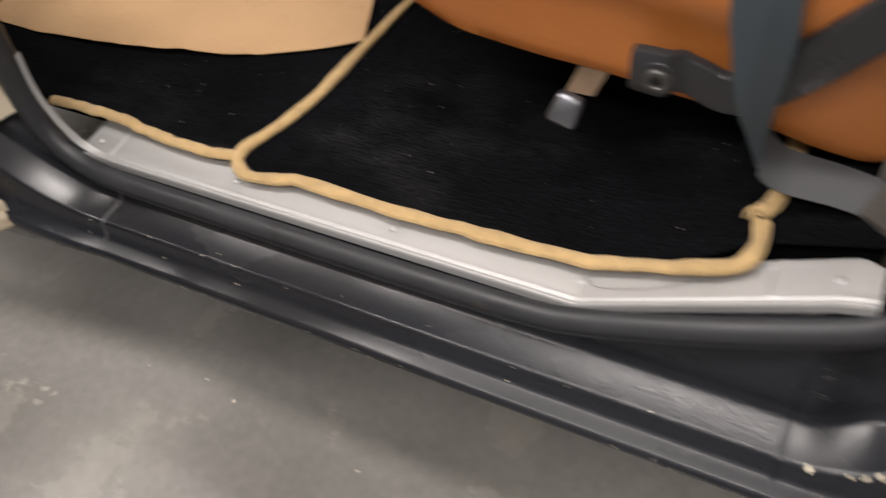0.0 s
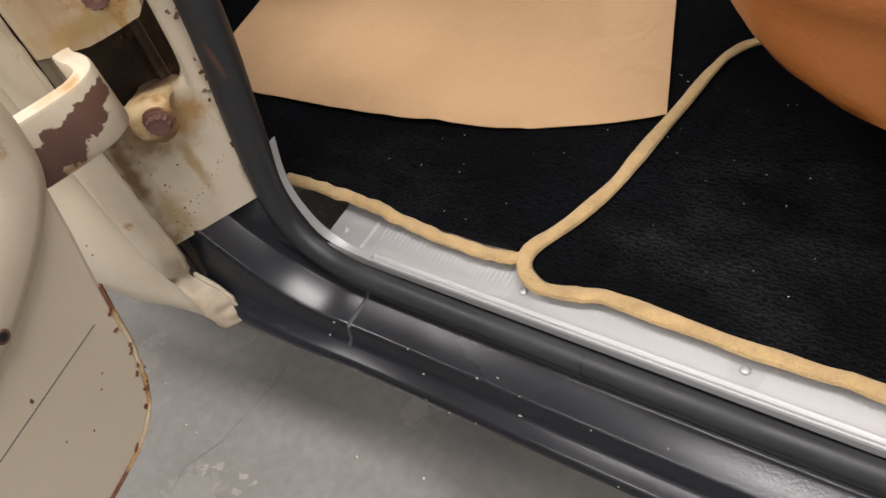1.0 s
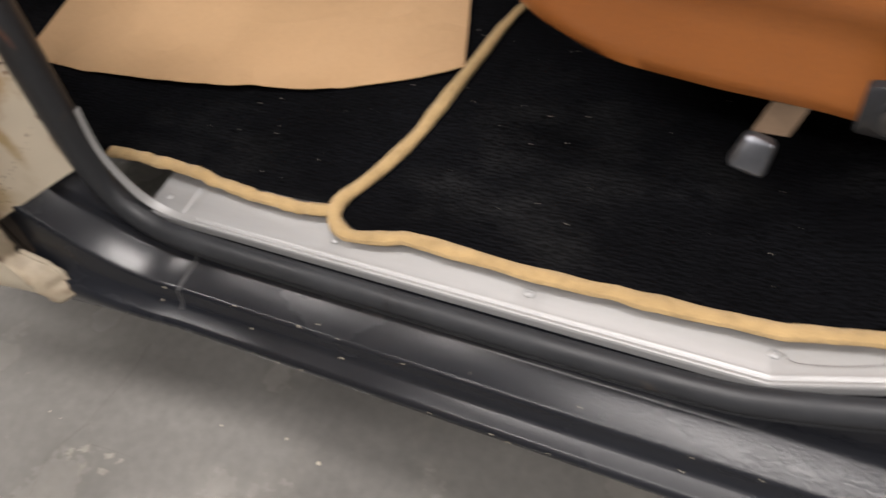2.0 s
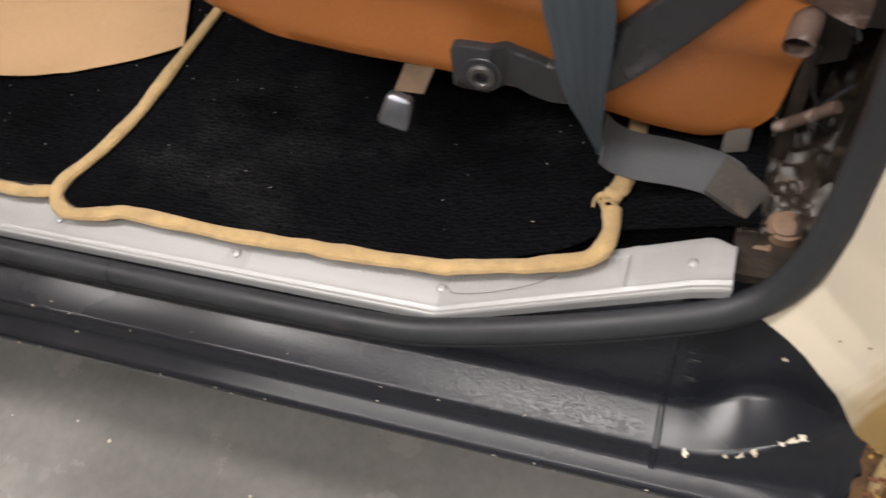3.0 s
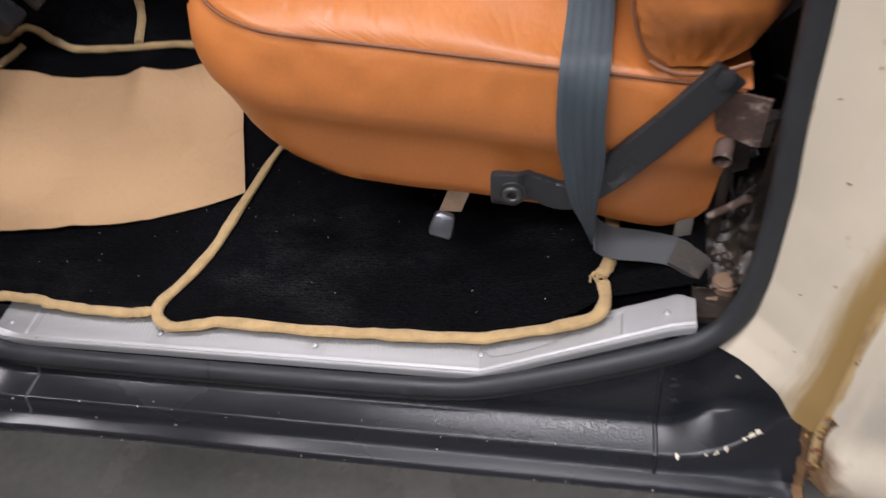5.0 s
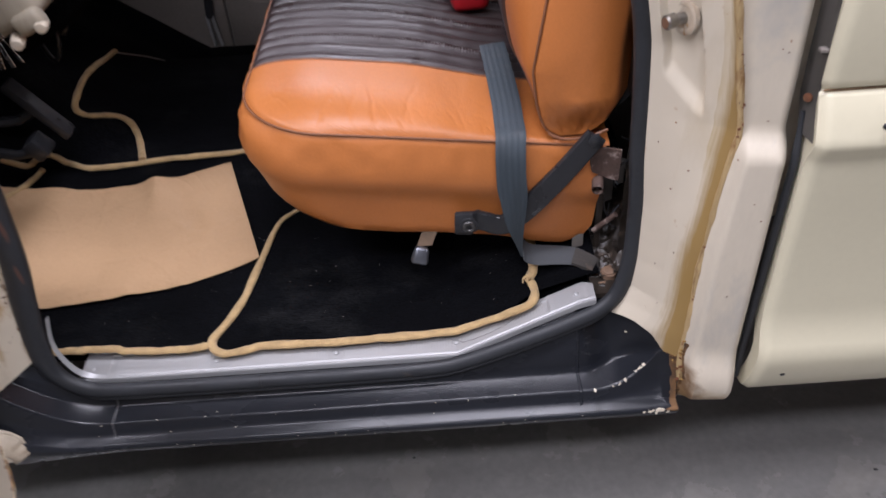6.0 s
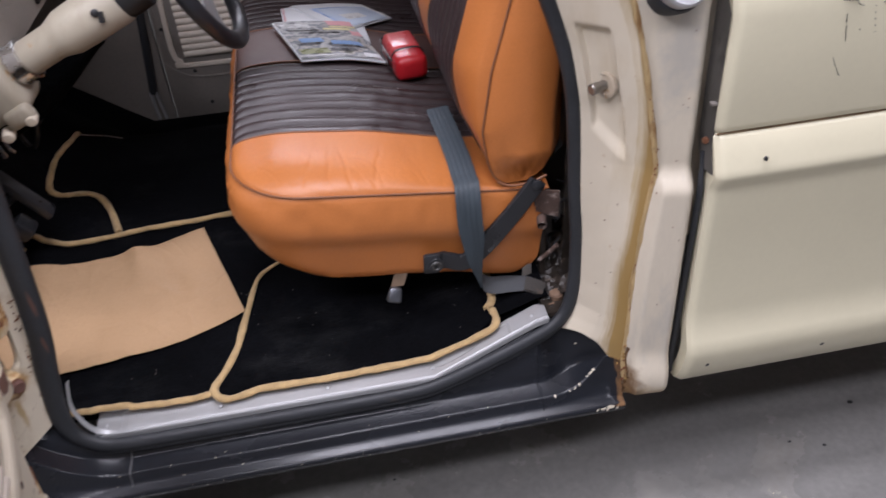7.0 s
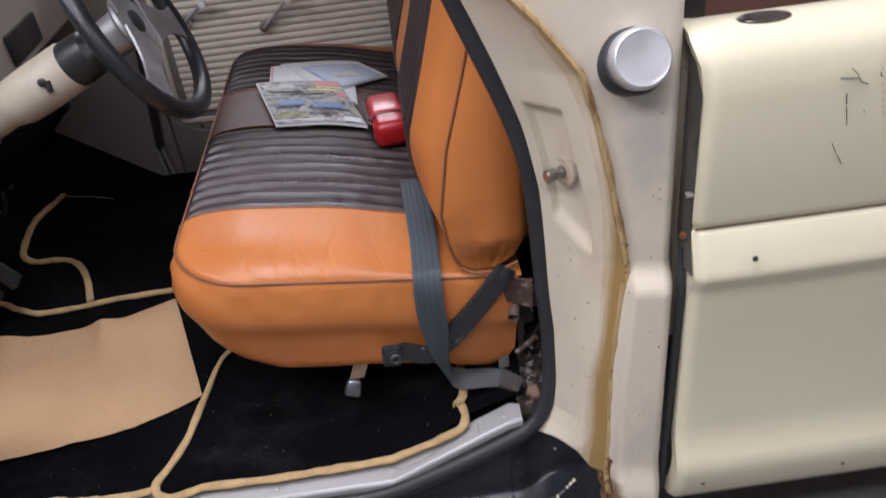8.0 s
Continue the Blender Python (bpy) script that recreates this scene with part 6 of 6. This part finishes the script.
for place, reach, tint, force in (((-1.195, -0.065, 0.640), (0.050, 0.055, 0.040), (0.40, 0.235, 0.08), 0.9), ((-1.194, -0.064, 0.575), (0.007, 0.008, 0.060), (0.46, 0.32, 0.14), 0.85), (tuple(jamb_a(1.02, 0.60)), (0.011, 0.012, 0.070), (0.24, 0.14, 0.07), 0.95), (tuple(jamb_a(0.90, 0.53)), (0.020, 0.022, 0.045), (0.46, 0.34, 0.17), 0.8), (tuple(jamb_a(0.95, 0.665)), (0.022, 0.024, 0.022), (0.26, 0.15, 0.07), 0.9), (tuple(jamb_a(0.08, 0.535)), (0.012, 0.012, 0.040), (0.30, 0.18, 0.09), 0.9), ((-1.250, -0.126, 0.60), (0.018, 0.020, 0.140), (0.19, 0.11, 0.06), 0.95), ((-1.215, -0.092, 0.635), (0.030, 0.034, 0.045), (0.20, 0.115, 0.05), 0.8),
                                  ((-1.155, -0.021, 0.58), (0.013, 0.015, 0.12), (0.36, 0.22, 0.10), 0.8), ((-1.245, -0.120, 0.50), (0.030, 0.034, 0.05), (0.30, 0.20, 0.10), 0.85), ((-1.180, -0.048, 0.815), (0.05, 0.05, 0.03), (0.34, 0.20, 0.09), 0.7)):
    stain(cream_rusty, place, reach, tint, force, 55)
for place, reach, tint, force in ((tuple(jamb_a(0.66, 0.768)), (0.009, 0.009, 0.026), (0.13, 0.07, 0.045), 0.95), (tuple(jamb_a(0.95, 0.80)), (0.018, 0.018, 0.07), (0.30, 0.19, 0.09), 0.85), (tuple(jamb_a(0.62, 0.80)), (0.016, 0.016, 0.05), (0.46, 0.31, 0.13), 0.8), ((-1.19, -0.08, 0.76), (0.06, 0.06, 0.016), (0.40, 0.27, 0.10), 0.8)):
    stain(leaf_mat, place, reach, tint, force, 50)
for place, reach, tint, force in ((tuple(BOLT), (0.021, 0.021, 0.021), (0.34, 0.19, 0.07), 0.85), (tuple(jm @ Vector((0.0, 0.012, -0.036))), (0.024, 0.024, 0.008), (0.24, 0.13, 0.06), 0.95), (tuple(jm @ Vector((0.0205, 0.012, -0.010))), (0.006, 0.006, 0.03), (0.34, 0.20, 0.08), 0.9),
                                  # painted shade on the strap's back end inside the pocket
                                  (tuple(jm @ Vector((0.0, -0.045, -0.010))), (0.03, 0.03, 0.03), (0.20, 0.13, 0.08), 0.9)):
    stain(boss_mat, place, reach, tint, force, 60)
for place, reach, tint, force in (((-1.172, -0.150, 0.752), (0.03, 0.045, 0.007), (0.52, 0.34, 0.14), 0.8), ((-1.166, -0.128, 0.745), (0.010, 0.014, 0.012), (0.46, 0.27, 0.10), 0.8), ((-1.18, -0.17, 0.690), (0.03, 0.05, 0.007), (0.42, 0.25, 0.10), 0.8)):
    stain(cream_rusty, place, reach, tint, force, 70)
for w, up, tall in ((0.24, 0.704, 0.026), (0.36, 0.710, 0.022), (0.48, 0.720, 0.016), (0.60, 0.729, 0.011)):
    stain(cream_rusty, tuple(neck[int(w * (len(neck) - 1))] + Vector((0.006, -0.006, up))), (0.020, 0.024, tall), (0.155, 0.082, 0.062), 1.0, 110, 0.75, 0.10)
for place, reach in (((-1.112, -0.03, 0.79), (0.005, 0.008, 0.035)), ((-1.122, -0.03, 0.70), (0.004, 0.008, 0.03))):
    stain(rubber, place, reach, (0.13, 0.06, 0.04), 0.8, 50)

# ---- latch striker, fuel cap ----
washer_mat = weathered("stained_washer_steel", (0.55, 0.50, 0.42), (0.38, 0.27, 0.15), 0.62, 0.52, 0.5, 45)
striker = thing("latch_striker", "steel latch striker pin on the rear jamb", "latch")
PD = Vector((-0.90, -0.44, 0)).normalized()
p0 = jamb_b(0.46, 1.042)
part("striker_washer", lathe([(0.023, -0.002), (0.023, 0.005), (0.021, 0.0065), (0.017, 0.0065), (0.015, 0.0045), (0.008, 0.005)], facing(p0 + Vector((-0.001, -0.001, 0)), PD), 28), washer_mat, striker, "rust-stained steel washer")
part("striker_pin", lathe([(0.008, 0.003), (0.008, 0.012), (0.006, 0.015), (0.006, 0.019), (0.0095, 0.021), (0.0095, 0.034), (0.007, 0.036), (0, 0.036)], facing(p0, PD), 18), worn_pin, striker)
cap = thing("fuel_cap", "silver screw fuel cap on a black filler neck", "fuel cap")
cm = facing((-0.063, -0.072, 1.212), (0.02, -0.90, 0.42)) @ Matrix.Diagonal((0.86, 0.86, 1, 1))
part("filler_grommet", lathe([(0.050, -0.03), (0.050, 0.010), (0.046, 0.016), (0.040, 0.017)], cm, 36), rubber, cap, "black rubber filler grommet")
part("cap_lid", lathe([(0.040, 0.012), (0.0435, 0.018), (0.0435, 0.036), (0.041, 0.041), (0.038, 0.0425), (0.034, 0.0415), (0.0, 0.0425)], cm, 44), cap_mat, cap)

# ---- bed side ----
bed = thing("truck_bed", "pale cream pickup bed side with fixing holes and scratches", "truck bed")
PROF = [(-0.015, 1.17), (-0.015, 1.228), (-0.020, 1.236), (-0.045, 1.240), (-0.075, 1.236), (-0.095, 1.224), (-0.106, 1.200), (-0.110, 1.16), (-0.112, 1.08), (-0.110, 0.985), (-0.1085, 0.974), (-0.104, 0.971), (-0.104, 0.968), (-0.108, 0.9665),
        (-0.1115, 0.962), (-0.1215, 0.938), (-0.1315, 0.914), (-0.1345, 0.904), (-0.1345, 0.899), (-0.1325, 0.893), (-0.1240, 0.876), (-0.1215, 0.868), (-0.1210, 0.858), (-0.1205, 0.74), (-0.121, 0.60), (-0.126, 0.560), (-0.136, 0.535),
        (-0.143, 0.515), (-0.142, 0.49), (-0.134, 0.455), (-0.122, 0.425), (-0.112, 0.412), (-0.09, 0.408)]


def bed_pt(x, k):
    y, z = PROF[k]
    front = smooth(0.034, 0.020, x)
    top = smooth(1.18, 1.23, z)
    return Vector((x - 0.014 * top * front, y + 0.010 * front ** 2, z))


part("side_panel", grid(bed_pt, [0.020, 0.022, 0.025, 0.030, 0.038] + steps(0.05, 2.3, 30), range(len(PROF))), cream_bed, bed, "pale cream bed side panel", sharp=55)
part("front_flange", grid(lambda k, w: bed_pt(0.020, k) + Vector((0.002 * w, 0.030 * w, 0)), range(4, len(PROF)), steps(0, 1, 2)), cream_bed, bed)
# added black strip, stands in for the shade between cab and bed
part("gap_dark_strip", sweep([(0.0135, table([(0.40, -0.088), (0.86, -0.098), (0.93, -0.085)], z), z) for z in steps(0.42, 0.93, 30)], lambda t: 0.0062 - 0.003 * smooth(0.85, 1.0, t), 8, up=(0, 1, 0)), rubber, bed, "black strip added to darken the gap before the bed")
# flange colour made dark to hold the shade of the gap
flange_mat = material("grubby_shaded_flange_paint", (0.075, 0.068, 0.060), 0.6, var=0.3, scale=12, grain=90, bump=0.2, second=(0.026, 0.022, 0.018), amount=0.52, patch=14, edge=0.15, stretch=(1, 1, 0.5))
part("gap_flange", thick(grid(lambda w, z: Vector((0.0215 - 0.006 * w, table([(0.90, -0.118), (0.95, -0.100), (1.0, -0.098), (1.2, -0.094)], z) + 0.036 * w, z)), steps(0, 1, 3), steps(0.90, 1.205, 24)), 0.002), flange_mat, bed, "grubby inner flange of the bed front, darkened for gap shade")
part("gap_clip", box(0.010, 0.0205, -0.099, -0.088, 1.018, 1.0225, 0.001), far_kick, bed, "pale bent metal clip")
part("gap_bolt", lathe([(0.006, 0), (0.006, 0.003), (0.003, 0.004), (0, 0.004)], facing((0.0145, -0.088, 0.952), (-0.8, -0.6, 0)), 10), rust_mat, bed, "rusty bolt head")
part("seam_line", sweep([(x, -0.1052, 0.9700) for x in steps(0.022, 2.3, 40)], 0.0016, 6), dirt_line, bed, "brown dirt line in the pressed seam")
part("bed_inner", box(0.03, 2.3, -0.012, 0.01, 0.70, 1.215), cream_rusty, bed)
part("bed_boards", box(0.04, 2.3, 0.05, 1.35, 0.68, 0.72, 0.003), ply, bed, "brown bed floor boards")
part("far_side", box(0.03, 2.3, 1.35, 1.42, 0.45, 1.23, 0.01), ply, bed)
part("bed_front", box(0.025, 0.05, 0.05, 1.35, 0.45, 1.13, 0.004), cream_rusty, bed)
part("stake_pocket", lathe([(0.030, 0.0), (0.028, 0.0015), (0.020, 0.0018), (0, 0.0018)], Matrix.Translation((0.105, -0.054, 1.2395)) @ Matrix.Diagonal((1.15, 0.58, 1, 1)), 24), grime, bed, "rusty oval stake pocket")
for sx, sy, sz, wy in ((0.100, -0.134, 0.929, 0.35), (0.066, -0.1375, 0.470, -0.3), (0.307, -0.1375, 0.470, -0.3), (0.55, -0.1375, 0.470, -0.3)):
    part("fixing_hole", lathe([(0.0, 0.0012), (0.0030, 0.0012), (0.0042, 0.0), (0.0042, -0.001)], facing((sx, sy, sz), (0, -1, wy)), 12), black_plastic, bed)
MARKS = [((0.185, 1.171), (0.210, 1.168)), ((0.197, 1.182), (0.206, 1.174)), ((0.207, 1.172), (0.212, 1.163), (0.222, 1.159)), ((0.197, 1.149), (0.199, 1.135)), ((0.200, 1.131), (0.205, 1.106)), ((0.190, 1.082), (0.198, 1.066)),
         ((0.201, 1.062), (0.208, 1.049)), ((0.236, 1.172), (0.2365, 1.167)), ((0.253, 1.160), (0.264, 1.1615)), ((0.268, 1.162), (0.286, 1.163)), ((0.243, 1.196), (0.250, 1.189)), ((0.254, 1.187), (0.262, 1.184)), ((0.224, 1.122), (0.2255, 1.120))]
MARKS += [((0.236 + 0.0025 * k, 1.178 - 0.0105 * k), (0.2363 + 0.0025 * k, 1.1765 - 0.0105 * k)) for k in range(7)]
for pts in MARKS:
    part("scratch", sweep([(x, -0.1114 - 0.0006 * smooth(1.10, 1.05, z), z) for x, z in pts], 0.0009, 5, flat=0.5), dark_metal, bed)

# ---- papers and lamp on the seat ----
def print_mat(name, cols, scale, base):
    m = bpy.data.materials.new(name)
    m.use_nodes = True
    n, l = m.node_tree.nodes, m.node_tree.links
    co = n.new("ShaderNodeTexCoord")
    k = n.new("ShaderNodeTexNoise")
    k.inputs["Scale"].default_value, k.inputs["Detail"].default_value = scale, 2.5
    l.new(co.outputs["Object"], k.inputs["Vector"])
    r = n.new("ShaderNodeValToRGB")
    r.color_ramp.elements[0].color, r.color_ramp.elements[1].color = (*cols[0], 1), (*cols[-1], 1)
    r.color_ramp.elements[0].position, r.color_ramp.elements[1].position = 0.3, 0.7
    for i, c in enumerate(cols[1:-1]):
        e = r.color_ramp.elements.new(0.3 + 0.4 * (i + 1) / (len(cols) - 1))
        e.color = (*c, 1)
    l.new(k.outputs["Fac"], r.inputs["Fac"])
    l.new(r.outputs["Color"], n["Principled BSDF"].inputs["Base Color"])
    n["Principled BSDF"].inputs["Roughness"].default_value = 0.25
    return m


blue_print = print_mat("pale_blue_print", [(0.42, 0.52, 0.72), (0.60, 0.68, 0.80), (0.50, 0.60, 0.80), (0.70, 0.76, 0.84)], 4, 0)
busy_print = print_mat("busy_colour_print", [(0.08, 0.085, 0.09), (0.38, 0.39, 0.40), (0.58, 0.57, 0.56), (0.20, 0.22, 0.25), (0.55, 0.52, 0.48), (0.14, 0.14, 0.12)], 22, 0)
bar_red = material("red_print", (0.62, 0.30, 0.32), 0.3, var=0.05, bump=0.0)
bar_yellow = material("yellow_print", (0.74, 0.66, 0.36), 0.3, var=0.05, bump=0.0)
bar_blue = material("blue_print", (0.20, 0.34, 0.60), 0.3, var=0.05, bump=0.0)
white_sheet = material("white_magazine_paper", (0.72, 0.73, 0.75), 0.35, var=0.04, bump=0.02)
def paper_stack(name, corners, z, bend, thickness, label, cover):
    """A thick floppy magazine: page block, cover sheet, and printed blocks that lie on the cover."""
    a, b, c, d = [Vector(q) for q in corners]

    def at(u, v, up=0.0):
        p = a.lerp(b, u).lerp(d.lerp(c, u), v)
        return Vector((p.x, p.y, top_z(p.x, p.y) + z + up + bend * math.sin(math.pi * u) * (0.4 + 0.6 * v) + 0.003 * noise.noise(Vector((u * 2, v * 2, z * 50)))))
    mag = thing(name, label, "magazine", group="papers on the seat", at=tuple(at(0.5, 0.5)))
    part("page_block", thick(grid(lambda u, v: at(u, v), steps(0, 1, 10), steps(0, 1, 10)), thickness), white_sheet, mag, "white page edges")
    part("cover", grid(lambda u, v: at(u, v, 0.0010 + thickness * 0.5), steps(0.015, 0.985, 10), steps(0.015, 0.985, 10)), cover, mag, "printed cover")
    return mag, at, thickness * 0.5


def ink(mag, at, up, name, u0, u1, v0, v1, mat, lean=0.0):
    part(name, grid(lambda u, v: at(u + lean * (v - v0), v, up), steps(u0, u1, 6), steps(v0, v1, 4)), mat, mag)


pale = material("pale_print", (0.60, 0.60, 0.60), 0.3, var=0.2, scale=30, bump=0.0)
frame_blue = material("mid_blue_print", (0.28, 0.40, 0.66), 0.3, var=0.08, bump=0.0)
bar_dark = material("dark_print", (0.06, 0.06, 0.065), 0.3, var=0.3, scale=40, bump=0.0)
bar_green = material("olive_print", (0.24, 0.25, 0.12), 0.3, var=0.4, scale=60, bump=0.0)
mag, at, up = paper_stack("magazine", ((-0.665, 0.985), (-0.462, 1.000), (-0.452, 0.770), (-0.655, 0.765)), 0.007, 0.002, 0.004, "white magazine with a pink spine lying under the others", white_sheet)
ink(mag, at, up + 0.0016, "title_bar", 0.02, 0.04, 0.02, 0.60, bar_red)
mag, at, up = paper_stack("magazine", ((-0.640, 0.985), (-0.447, 1.020), (-0.375, 0.948), (-0.520, 0.800)), 0.013, 0.003, 0.003, "white leaflet with a pale blue picture", white_sheet)
ink(mag, at, up + 0.0016, "picture_frame", 0.14, 0.90, 0.22, 0.97, frame_blue)
ink(mag, at, up + 0.0022, "picture", 0.17, 0.87, 0.27, 0.97, blue_print)
ink(mag, at, up + 0.0028, "picture_block", 0.30, 0.62, 0.60, 0.80, pale, 0.2)
mag, at, up = paper_stack("magazine", ((-0.689, 0.862), (-0.492, 0.862), (-0.431, 0.630), (-0.624, 0.617)), 0.017, 0.004, 0.004, "glossy magazine with a crowded colour photo cover", busy_print)
for nm, u0, u1, v0, v1, mm, ln in (("title_bar", 0.66, 0.98, 0.17, 0.21, bar_yellow, 0.0), ("title_bar", 0.56, 0.90, 0.23, 0.29, bar_yellow, -0.2), ("picture_block", 0.66, 0.98, 0.02, 0.15, bar_red, 0.0), ("picture_block", 0.86, 0.98, 0.30, 0.42, bar_red, 0.0),
                                   ("picture_block", 0.04, 0.40, 0.10, 0.22, pale, 0.3), ("picture_block", 0.14, 0.42, 0.52, 0.63, bar_blue, 0.1), ("picture_block", 0.08, 0.36, 0.64, 0.69, bar_dark, 0.0), ("picture_block", 0.50, 0.86, 0.60, 0.70, bar_blue, 0.05),
                                   ("picture_block", 0.46, 0.90, 0.71, 0.76, bar_dark, 0.0), ("picture_block", 0.05, 0.40, 0.78, 0.90, bar_green, 0.0), ("text_bar", 0.08, 0.60, 0.925, 0.95, pale, 0.0), ("text_bar", 0.30, 0.72, 0.34, 0.38, bar_dark, 0.1),
                                   ("text_bar", 0.10, 0.50, 0.28, 0.31, bar_dark, 0.1), ("price_label", 0.78, 0.97, 0.88, 0.97, white_sheet, 0.0), ("text_bar", 0.42, 0.74, 0.80, 0.86, bar_dark, 0.0)):
    ink(mag, at, up + 0.0018 + 0.0003 * (v0 * 10 % 3), nm, u0, u1, v0, v1, mm, ln)

lantern = thing("red_torch", "glossy red hand lamp with a black wire bail on the seat", "torch")
lm = Matrix.Translation((-0.376, 0.566, top_z(-0.376, 0.62) + 0.004)) @ pose(0, 0, 0, 4, 0, 7)
bm = box(-0.039, 0.039, 0.0, 0.150, 0.0, 0.060, 0.018, 5)
for v in bm.verts:
    v.co.x *= 1.0 - 0.9 * max(0.0, 0.03 - v.co.y)
bmesh.ops.transform(bm, matrix=lm, verts=bm.verts)
part("torch_body", bm, red_plastic, lantern, sharp=60)
lens_red = material("pale_red_lens", (0.46, 0.055, 0.055), 0.28, var=0.06, bump=0.0, coat=0.15)
bm = box(-0.0355, 0.0355, 0.052, 0.144, 0.020, 0.0635, 0.012, 4)
bmesh.ops.transform(bm, matrix=lm, verts=bm.verts)
part("torch_lens", bm, lens_red, lantern, "paler translucent red lens", sharp=60)
part("torch_strap", sweep([lm @ Vector((0.039 * math.copysign(abs(math.cos(a)) ** 0.6, math.cos(a)), 0.046, 0.031 + 0.034 * math.copysign(abs(math.sin(a)) ** 0.6, math.sin(a)))) for a in steps(0, 2 * math.pi, 40)], 0.0018, 6), black_plastic, lantern, "black seam band")
for z0 in (0.020, 0.044):
    part("wire_bail", sweep(spline([lm @ Vector((-0.034, 0.040, z0)), lm @ Vector((-0.043, 0.050, z0)), lm @ Vector((-0.043, 0.135, z0 + 0.004)), lm @ Vector((-0.030, 0.152, z0 + 0.002))], 5), 0.0020, 6), black_plastic, lantern, "black wire bail")
part("bail_upright", sweep([lm @ Vector((-0.043, 0.060, 0.018)), lm @ Vector((-0.043, 0.060, 0.050))], 0.0020, 6), black_plastic, lantern)
